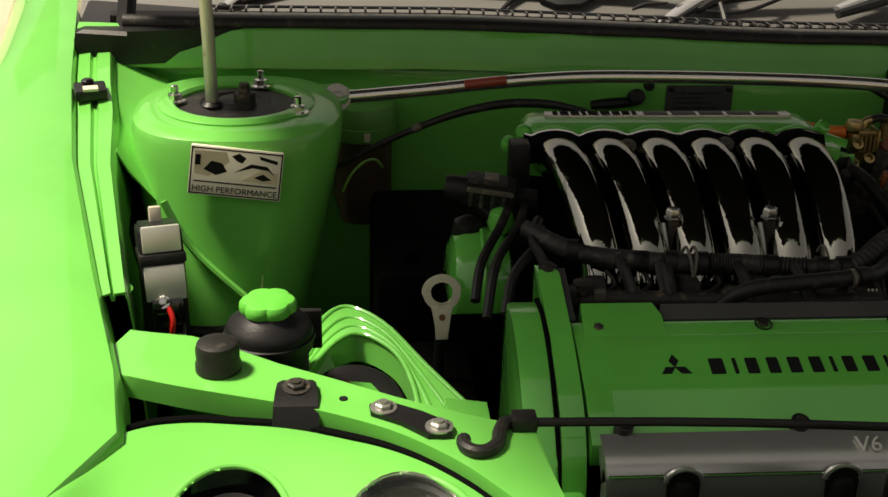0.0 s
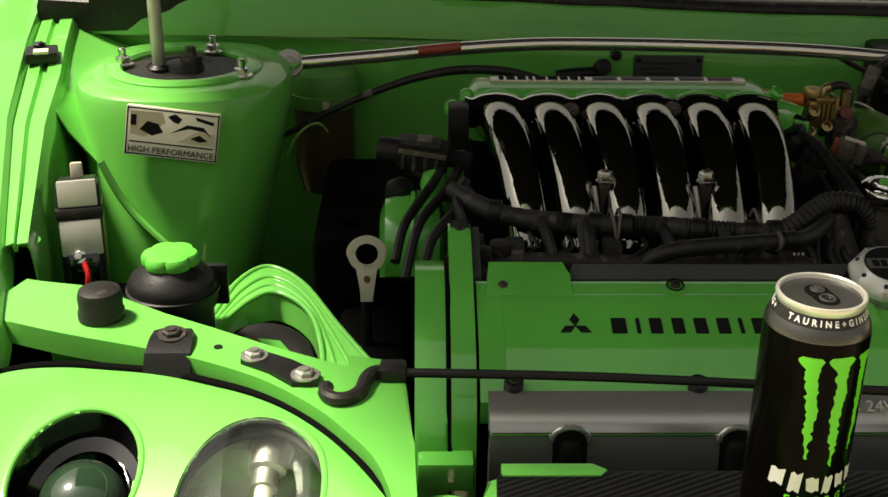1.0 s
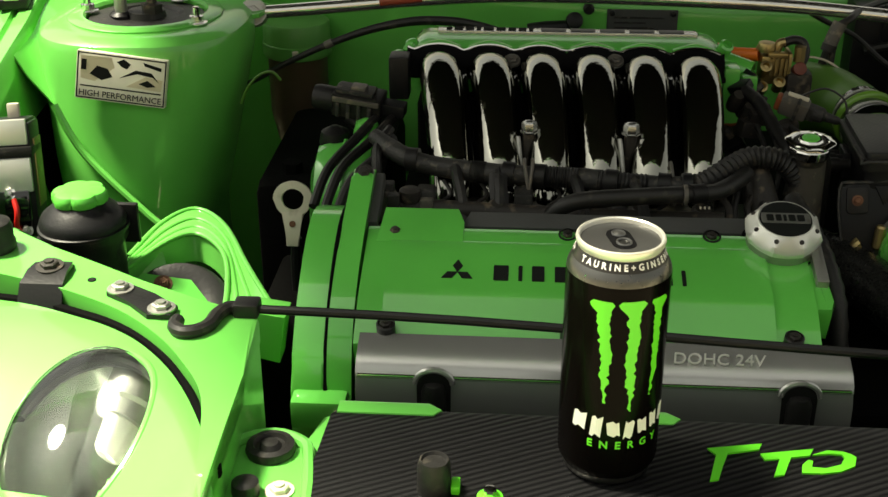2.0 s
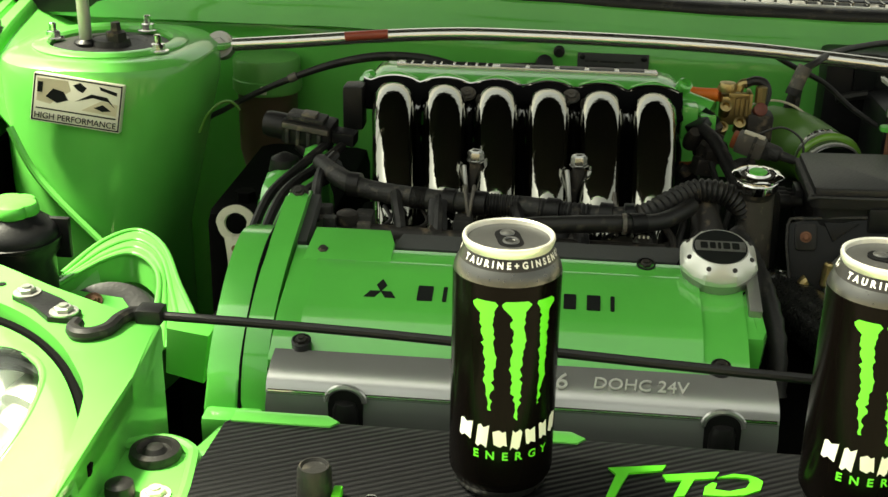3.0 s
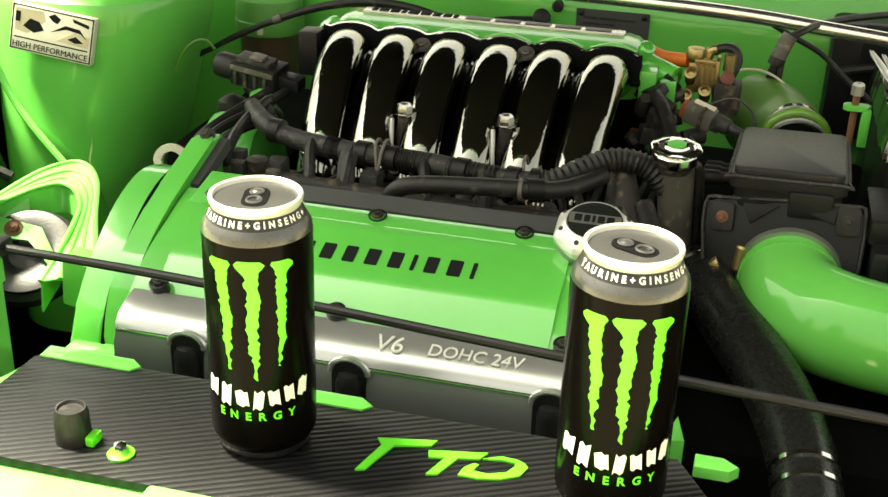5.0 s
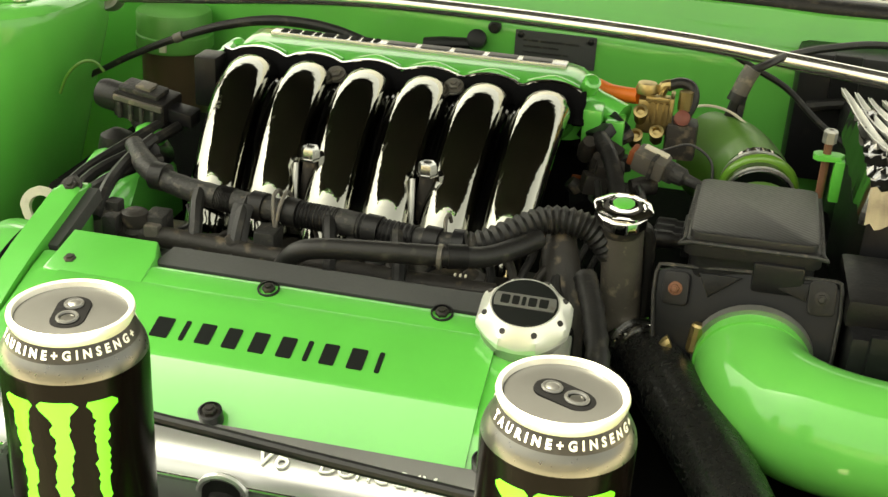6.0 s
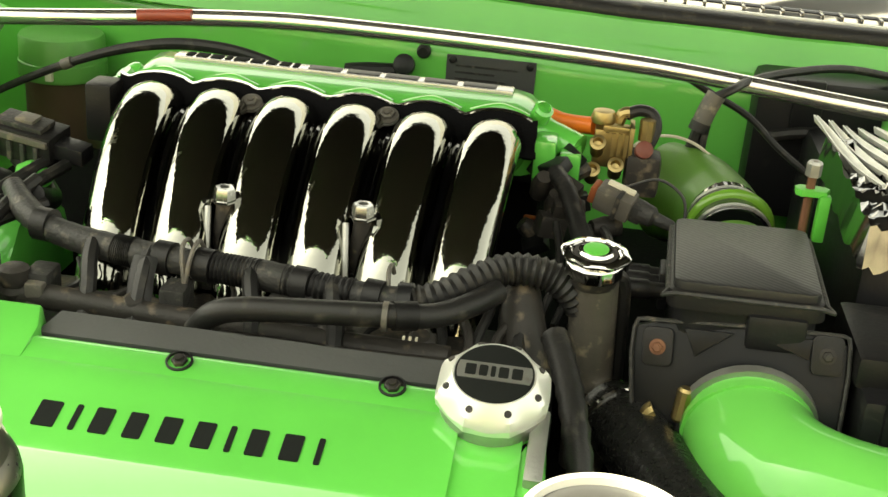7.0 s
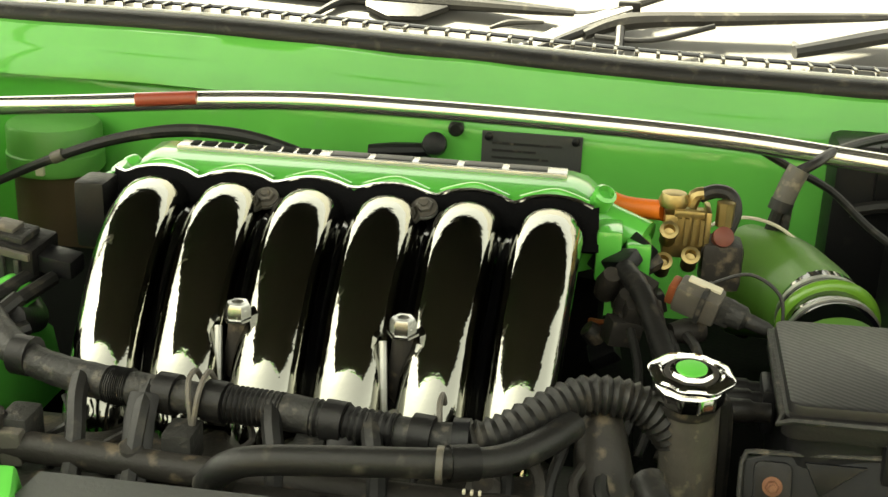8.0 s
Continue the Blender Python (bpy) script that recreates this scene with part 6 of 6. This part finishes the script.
elbow = thing("intake_elbow", "glossy green intake pipe elbow with a wire clamp", "intake pipe", (0.33, 0.40, 0.68))
pipe_path = [(0.3275, 0.412, 0.7255), (0.3290, 0.389, 0.722), (0.340, 0.362, 0.718), (0.363, 0.342, 0.7155), (0.396, 0.332, 0.714), (0.438, 0.329, 0.712), (0.492, 0.334, 0.708)]
part("pipe", tube(pipe_path, [0.0410, 0.0425, 0.0445, 0.0455, 0.0450, 0.0450, 0.0450], 36, 8), green, elbow)
part("lip", tube([(0.3275, 0.399, 0.7235), (0.3275, 0.393, 0.7226)], 0.0438, 36, 2), green, elbow)
part("clamp", tube([(0.3275, 0.4115, 0.7255), (0.3275, 0.4045, 0.7245)], 0.0455, 36, 2), alloy_dull, elbow, "thin steel hose clamp")
part("clamp_screw", lathe([(0.004, -0.012), (0.0055, -0.01), (0.0055, 0.010), (0.004, 0.012)], along((0.284, 0.405, 0.735), (0.1, 0.1, 1)), 10), brass, elbow, "brass clamp screw")
part("coupler", tube([(0.430, 0.3290, 0.7125), (0.50, 0.335, 0.707), (0.58, 0.35, 0.70)], 0.0475, 28, 4), rubber, elbow, "black rubber coupler")
top_hose = thing("radiator_hose", "fat black radiator hose with wire clamps", "hose", (0.28, 0.35, 0.65))
hose_path = [(0.226, 0.475, 0.690), (0.243, 0.440, 0.698), (0.262, 0.400, 0.700), (0.292, 0.335, 0.696), (0.324, 0.262, 0.688), (0.345, 0.19, 0.676), (0.353, 0.12, 0.66), (0.354, 0.06, 0.64)]
part("hose_line", tube(hose_path, [0.023, 0.024, 0.0265, 0.027, 0.0262, 0.0258, 0.0255, 0.0255], 24, 6), rubber_gloss, top_hose)
for a, b in (((0.240, 0.446, 0.697), (0.2415, 0.443, 0.6975)), ((0.246, 0.434, 0.699), (0.2475, 0.431, 0.699)), ((0.3475, 0.175, 0.6735), (0.348, 0.171, 0.6725)), ((0.3500, 0.157, 0.669), (0.3505, 0.153, 0.668))):
    part("wire_clamp", tube([a, b], 0.0262 if a[0] < 0.3 else 0.0272, 24, 2), chrome, top_hose)
part("tee", tube([(0.250, 0.40, 0.685), (0.262, 0.405, 0.722), (0.266, 0.406, 0.728)], 0.006, 10, 3), brass, top_hose)

# throttle pipe behind the air box
TH = Matrix.Translation((0.326, 0.632, 0.766)) @ Matrix.Scale(0.9, 4) @ Matrix.Translation((-0.318, -0.632, -0.770))
throttle = thing("throttle_pipe", "green throttle pipe with a clear coupler ring", "intake pipe", (0.31, 0.65, 0.7), by=(0.005, 0.028, -0.006))
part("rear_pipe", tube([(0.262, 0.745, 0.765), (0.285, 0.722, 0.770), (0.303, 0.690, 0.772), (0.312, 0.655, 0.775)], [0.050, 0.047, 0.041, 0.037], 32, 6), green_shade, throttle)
part("ring", lathe([(0.036, -0.007), (0.0385, -0.0050), (0.0405, -0.003), (0.0415, 0.0), (0.0405, 0.003), (0.0385, 0.0050), (0.036, 0.0055)], along((0.3142, 0.628, 0.7755), (0.09, -0.99, -0.09)), 40), olive, throttle, "olive bead ring")
part("coupler", tube([(0.3115, 0.66, 0.776), (0.3155, 0.60, 0.772)], 0.0362, 32, 3), black_gloss, throttle, "glossy coupler")
for k, y in enumerate((0.648, 0.610)):
    part("band", tube([(0.3125 + k * 0.0025, y, 0.776 - k * 0.003), (0.3128 + k * 0.0025, y - 0.005, 0.7755 - k * 0.003)], 0.0375, 32, 2), alloy_dull, throttle, "steel clamp band")
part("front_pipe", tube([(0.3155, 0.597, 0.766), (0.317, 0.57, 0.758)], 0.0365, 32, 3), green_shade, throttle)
part("rim_wire", tube([(0.263 + 0.053 * math.cos(t), 0.737 - 0.02 * math.cos(t), 0.772 + 0.053 * math.sin(t)) for t in np.linspace(0.2, 2.9, 12)], 0.0016, 6, 3), pale, throttle)

for piece in throttle.children:
    piece.data.transform(TH)

# brass valve block, orange hose and plugs
valve = thing("brass_valve", "brass valve block with an orange hose", "valve", (0.215, 0.67, 0.80), by=(0.0, 0.031, -0.005))
part("valve_block", box((0.2075, 0.650, 0.803), (0.238, 0.676, 0.836), pose(0, 0, 0), 0.0025), brass, valve)
part("side_plate", box((0.2365, 0.645, 0.806), (0.2405, 0.674, 0.841), None, 0.001), brass, valve)
part("top_bar", box((0.214, 0.647, 0.8355), (0.236, 0.653, 0.8405), None, 0.001), brass, valve)
part("top_tab", box((0.203, 0.664, 0.838), (0.222, 0.670, 0.8445), pose(0, 0, 0), 0.002), brass, valve)
part("top_cap", lathe([(0.010, 0.0), (0.011, 0.004), (0.009, 0.010), (0.005, 0.011)], pose(0.2135, 0.663, 0.839), 16), brass, valve)
for x, z in ((0.211, 0.823), (0.228, 0.805), (0.209, 0.799)):
    part("outlet", lathe([(0.0058, -0.012), (0.0058, 0.003), (0.0068, 0.004), (0.0068, 0.008), (0.0042, 0.0085), (0.0038, 0.002), (0.001, 0.001)], along((x, 0.645, z), (0, -0.75, 0.66)), 16), brass, valve)
for k in range(4):
    part("fin", box((0.2165 + k * 0.0055, 0.6455, 0.815), (0.2195 + k * 0.0055, 0.6485, 0.835)), brass, valve)
part("orange_hose", tube([(0.152, 0.697, 0.829), (0.163, 0.690, 0.832), (0.180, 0.681, 0.830), (0.207, 0.668, 0.833)], 0.0078, 12, 5), orange, valve, "orange rubber hose")
part("black_hose", tube([(0.232, 0.668, 0.846), (0.243, 0.668, 0.851), (0.254, 0.666, 0.849), (0.258, 0.662, 0.838), (0.253, 0.656, 0.823), (0.246, 0.65, 0.808)], 0.0052, 10, 5), rubber, valve)
part("nozzle", tube([(0.226, 0.667, 0.838), (0.229, 0.668, 0.846), (0.235, 0.668, 0.848)], 0.0055, 10, 3), brass, valve)
sensor = thing("sensor_plug", "grey sensor plug with a thin wire loop", "sensor", (0.23, 0.58, 0.78), by=(0.0, 0.012, 0.0))
SN = Matrix.Translation((0.2335, 0.575, 0.803)) @ pose(0, 0, 0, 12, 14, -16) @ Matrix.Scale(0.76, 4)
part("shell", box((-0.026, -0.013, -0.014), (0.014, 0.013, 0.012), SN, 0.004), alloy_grimy, sensor)
part("shell_step", box((0.012, -0.010, -0.011), (0.026, 0.010, 0.009), SN, 0.003), dusty, sensor)
part("shell_rib", box((-0.004, -0.0145, -0.015), (0.001, 0.0145, 0.0135), SN, 0.001), dusty, sensor)
part("cap", box((-0.033, -0.010, -0.011), (-0.025, 0.010, 0.009), SN, 0.003), orange_dull, sensor, "orange seal")
part("nose", lathe([(0.012, 0.0), (0.011, 0.014), (0.007, 0.018), (0.006, 0.035), (0.003, 0.042)], SN @ pose(0.021, 0, 0, 0, 90, 0), 14), dusty, sensor)
part("ridge", box((-0.020, 0.002, 0.0115), (0.010, 0.010, 0.0145), SN, 0.001), pale, sensor, "pale top ridge")
part("wire", tube([tuple(SN @ Vector(p)) for p in ((0.0, 0.012, 0.014), (0.025, 0.022, 0.030), (0.055, 0.016, 0.026), (0.068, 0.0, 0.006))], 0.0012, 6, 5), rubber, sensor)
knob = thing("red_knob", "rusty red round plug among dark fittings", "plug", (0.252, 0.64, 0.80), by=(-0.004, 0.042, -0.008))
part("knob", lathe([(0.006, -0.01), (0.0075, -0.004), (0.0075, 0.005), (0.004, 0.007)], along((0.2535, 0.635, 0.826), (0.1, -0.9, 0.5)), 16), rust_red, knob)
part("stud", lathe([(0.0065, 0), (0.0065, 0.018), (0.004, 0.019)], pose(0.2545, 0.645, 0.832), 8), brass, knob)
part("mount", box((0.240, 0.63, 0.785), (0.27, 0.66, 0.822), None, 0.006), grime, knob)
clump = thing("throttle_linkage", "dark oily throttle linkage parts", "linkage", (0.19, 0.6, 0.75), by=(0.0, 0.012, 0.0))
rnd = random.Random(7)
for k in range(16):
    x, y, z = rnd.uniform(0.163, 0.225), rnd.uniform(0.57, 0.66), rnd.uniform(0.755, 0.812)
    if k % 3:
        part("lever", box((-rnd.uniform(0.006, 0.014), -0.008, -rnd.uniform(0.004, 0.012)), (rnd.uniform(0.006, 0.014), 0.008, rnd.uniform(0.004, 0.012)), pose(x, y, z, rnd.uniform(-40, 40), rnd.uniform(-40, 40), rnd.uniform(-60, 60)), 0.002), grime if k % 2 else black, clump)
    else:
        part("stub", lathe([(0.008, -0.012), (0.009, 0.0), (0.006, 0.012)], pose(x, y, z, rnd.uniform(20, 110), 0, rnd.uniform(-90, 90)), 12), grime, clump)
part("link_hose", tube([(0.180, 0.60, 0.812), (0.192, 0.575, 0.806), (0.204, 0.54, 0.79), (0.212, 0.51, 0.78), (0.213, 0.48, 0.775)], 0.0078, 12, 6, 0.0008), rubber, clump)
part("orange_tag", tube([(0.160, 0.60, 0.772), (0.170, 0.59, 0.776), (0.180, 0.585, 0.784)], 0.0022, 6, 4), orange_dull, clump)

wire = thing("engine_cable", "black cable with a grey sleeve beside the firewall", "cable", (0.285, 0.76, 0.72))
part("cable_line", tube([(0.282, 0.755, 0.71), (0.288, 0.757, 0.752), (0.2945, 0.76, 0.795), (0.301, 0.76, 0.825), (0.307, 0.762, 0.844), (0.323, 0.768, 0.854), (0.342, 0.800, 0.856), (0.385, 0.850, 0.856), (0.45, 0.905, 0.852), (0.54, 0.94, 0.835)], [0.0062, 0.0062, 0.0058, 0.0052, 0.0048, 0.0042, 0.004, 0.004, 0.004, 0.004], 10, 6), rubber, wire)
part("sleeve", tube([(0.3005, 0.7585, 0.8235), (0.305, 0.7605, 0.8375), (0.3105, 0.7625, 0.850)], 0.0086, 14, 3), alloy_grimy, wire, "grey rubber sleeve")
part("sleeve_end", tube([(0.2985, 0.7575, 0.8165), (0.3008, 0.7587, 0.8245)], 0.0092, 14, 2), rubber, wire)
part("cable_line", tube([(0.294, 0.75, 0.72), (0.300, 0.752, 0.775), (0.304, 0.755, 0.80), (0.3055, 0.758, 0.823)], 0.0034, 8, 5), rubber, wire)
part("cable_line", tube([(0.262, 0.84, 0.856), (0.285, 0.84, 0.845), (0.314, 0.84, 0.830), (0.351, 0.84, 0.812), (0.385, 0.83, 0.785), (0.42, 0.81, 0.765)], 0.0034, 8, 5), rubber, wire)

# battery corner
battery = thing("battery", "black battery under a crumpled bright film cover", "battery", (0.47, 0.6, 0.6), by=(0.004, 0.022, 0.0))
part("case", box((0.402, 0.500, 0.60), (0.58, 0.70, 0.815), None, 0.006), black, battery)
film = []
rnd = random.Random(4)
for i in range(46):
    row = []
    for j in range(46):
        x, y = 0.396 + 0.19 * i / 45, 0.492 + 0.214 * j / 45
        crease = 1 - abs(noise.noise(Vector((x * 75 + y * 22, y * 24 - x * 18, 2.0))))
        row.append((x, y, 0.824 + 0.012 * crease * crease + 0.010 * noise.noise(Vector((x * 30, y * 16, 7.0))) + 0.003 * noise.noise(Vector((x * 160, y * 90, 3.0))) - (0.030 if i == 0 or j == 0 else 0)))
    film.append(row)
part("film", loft(film, thick=0.001), foil, battery, "crumpled bright film", 30)
part("label", box((0.44, 0.4955, 0.76), (0.55, 0.501, 0.775), None, 0.0005), pale, battery)
for k in range(6):
    x = 0.392 + k * 0.013
    part("film_strip", loft([[(x + 0.030 * f + (s - 0.5) * (0.004 + 0.006 * math.sin(3.1 * f)), 0.728 - 0.16 * f, 0.838 + 0.004 * math.sin(2 + 4 * f + k) + 0.003 * math.cos(6.28 * s)) for s in (0, 0.5, 1)] for f in np.linspace(0, 1, 9)], thick=0.0012), strip_pale, battery, "bright strip of loose film")
clampb = thing("battery_clamp", "green battery clamp tab on a threaded stud", "clamp", (0.373, 0.585, 0.7), by=(0.004, 0.022, -0.002))
part("stud", lathe([(0.0035, 0.68), (0.0035, 0.846), (0.002, 0.848)], pose(0.373, 0.590, 0), 10), rust, clampb)
part("nut", lathe([(0.0062, 0.836), (0.0062, 0.846), (0.005, 0.848)], pose(0.373, 0.590, 0), 6), alloy_dull, clampb, "", 25)
part("tab", prism([(-0.011, -0.004), (-0.007, -0.008), (0.012, -0.007), (0.016, 0.003), (0.012, 0.008), (-0.007, 0.008), (-0.011, 0.004)], 0.005, pose(0.373, 0.590, 0.826), 0.0015), green_cap, clampb, "green tab")
part("tab_arm", box((0.380, 0.580, 0.785), (0.389, 0.590, 0.823), None, 0.002), green_cap, clampb)
tray = thing("fuse_case", "black plastic case beside the air box", "plastic case", (0.43, 0.45, 0.6))
part("case", box((0.392, 0.385, 0.60), (0.56, 0.49, 0.765), None, 0.006), black, tray)
part("case_lid", box((0.388, 0.405, 0.762), (0.565, 0.494, 0.785), None, 0.005), dusty_black, tray)
part("latch", box((0.405, 0.380, 0.72), (0.43, 0.387, 0.77), None, 0.002), black, tray)
relay = thing("cowl_box", "dark box in the corner under the cowl", "box", (0.46, 0.86, 0.78), by=(0.01, 0.072, -0.012))
part("case", box((0.355, 0.835, 0.70), (0.62, 0.90, 0.848), None, 0.01), black, relay)
# lower box is made up, added to darken the corner before the green tower
part("case", box((0.405, 0.715, 0.55), (0.68, 0.834, 0.806), None, 0.012), black, relay)
part("ridge", box((0.39, 0.828, 0.80), (0.42, 0.838, 0.85), None, 0.004), black, relay)
part("pipe", tube([(0.37, 0.825, 0.79), (0.42, 0.82, 0.80), (0.50, 0.82, 0.79)], 0.006, 8, 4), rubber, relay)

# ignition plugs beside the manifold, on the tower side
coil = thing("ignition_connector", "dusty black connector block with loose cables", "connector", (-0.24, 0.57, 0.76))
CN = Matrix.Translation((-0.245, 0.575, 0.803)) @ pose(0, 0, 0, 8, 6, -8)
part("block", box((-0.026, -0.014, -0.015), (0.030, 0.018, 0.012), CN, 0.003), dusty_black, coil)
part("block_top", box((-0.022, -0.010, 0.011), (0.020, 0.012, 0.0165), CN, 0.002), dusty, coil)
part("block_edge", box((-0.024, -0.0165, 0.004), (0.028, -0.013, 0.0095), CN, 0.001), alloy_grimy, coil, "pale edge")
for k in range(4):
    part("block_rib", box((-0.020 + k * 0.012, -0.0165, -0.014), (-0.016 + k * 0.012, -0.013, 0.003), CN, 0.001), dusty, coil)
part("block_lock", box((-0.006, -0.006, 0.016), (0.010, 0.008, 0.0195), CN, 0.001), alloy_grimy, coil)
part("arm", box((0.028, -0.008, -0.008), (0.055, 0.010, 0.006), CN, 0.002), black, coil)
part("barrel", lathe([(0.013, -0.012), (0.0145, -0.006), (0.0145, 0.012), (0.010, 0.018)], CN @ pose(-0.036, 0, -0.002, 0, 90, 0), 18), dusty_black, coil)
part("bulb", lathe([(0.004, -0.018), (0.015, -0.012), (0.018, 0.0), (0.015, 0.012), (0.004, 0.018)], pose(-0.268, 0.56, 0.762), 20), dusty_black, coil)
part("bulb", lathe([(0.004, -0.016), (0.013, -0.010), (0.0155, 0.0), (0.012, 0.012), (0.004, 0.016)], pose(-0.232, 0.555, 0.775), 18), green_dull, coil)
for k, pts in enumerate((((-0.222, 0.565, 0.79), (-0.238, 0.52, 0.782), (-0.262, 0.47, 0.765), (-0.272, 0.43, 0.74)), ((-0.205, 0.56, 0.79), (-0.222, 0.51, 0.782), (-0.248, 0.46, 0.768), (-0.262, 0.41, 0.73)), ((-0.19, 0.49, 0.785), (-0.215, 0.455, 0.780), (-0.235, 0.43, 0.765), (-0.245, 0.40, 0.74)), ((-0.20, 0.50, 0.80), (-0.21, 0.47, 0.79), (-0.205, 0.42, 0.785), (-0.20, 0.385, 0.77)))):
    part("cable", tube(pts, 0.0052, 8, 6), rubber, coil)
part("elbow", tube([(-0.255, 0.58, 0.785), (-0.235, 0.57, 0.772), (-0.215, 0.55, 0.765), (-0.205, 0.52, 0.775), (-0.20, 0.49, 0.79)], 0.0088, 12, 5), dusty_black, coil)
part("bracket", box((-0.215, 0.62, 0.79), (-0.192, 0.65, 0.84), None, 0.004), dusty_black, coil)
for x, y, z in ((-0.192, 0.405, 0.772), (-0.185, 0.385, 0.768), (-0.205, 0.395, 0.765)):
    part("clip", box((x - 0.006, y - 0.006, z - 0.008), (x + 0.006, y + 0.006, z + 0.008), None, 0.002), dusty, coil)
vac = thing("vacuum_hose", "thin green vacuum hose near the tower", "hose", (-0.36, 0.7, 0.78))
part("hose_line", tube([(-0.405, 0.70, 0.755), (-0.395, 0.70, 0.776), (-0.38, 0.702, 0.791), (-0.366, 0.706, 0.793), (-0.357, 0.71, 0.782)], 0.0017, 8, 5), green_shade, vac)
# boxes added in place of shade, hiding the green walls beside the tower
side_box = thing("bay_fill", "near-black filler boxes for the shaded bay beside the tower", "engine mount", (-0.31, 0.66, 0.4))
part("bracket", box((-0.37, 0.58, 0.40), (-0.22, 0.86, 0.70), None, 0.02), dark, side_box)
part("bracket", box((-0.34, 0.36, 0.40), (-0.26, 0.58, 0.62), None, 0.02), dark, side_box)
part("filler_bolt", lathe([(0.012, 0), (0.012, 0.012), (0.007, 0.014)], pose(-0.33, 0.62, 0.70), 6), dark, side_box)

# loose cables round the head and the filler neck
rnd = random.Random(21)
lead = thing("plug_leads", "dark ignition leads and small cables over the head", "cables", (0.12, 0.40, 0.75))
for k in range(5):
    x = 0.118 + 0.016 * k
    part("lead", tube([(x, 0.452, 0.772), (x + rnd.uniform(-0.008, 0.008), 0.436, 0.768), (x + rnd.uniform(-0.01, 0.01), 0.415, 0.756), (x + rnd.uniform(-0.006, 0.006), 0.395, 0.740)], rnd.uniform(0.0028, 0.0048), 8, 5), grime if k % 2 else rubber, lead)
for k in range(4):
    x = 0.186 + 0.012 * k
    part("lead", tube([(x, 0.56, 0.79), (x + 0.006, 0.53, 0.776 + 0.004 * k), (x + 0.004, 0.50, 0.764), (x - 0.004, 0.475, 0.745)], 0.0032, 8, 5), rubber, lead)
part("tag", box((0.150, 0.462, 0.770), (0.156, 0.466, 0.782), None, 0.0008), orange_dull, lead, "small orange tag")
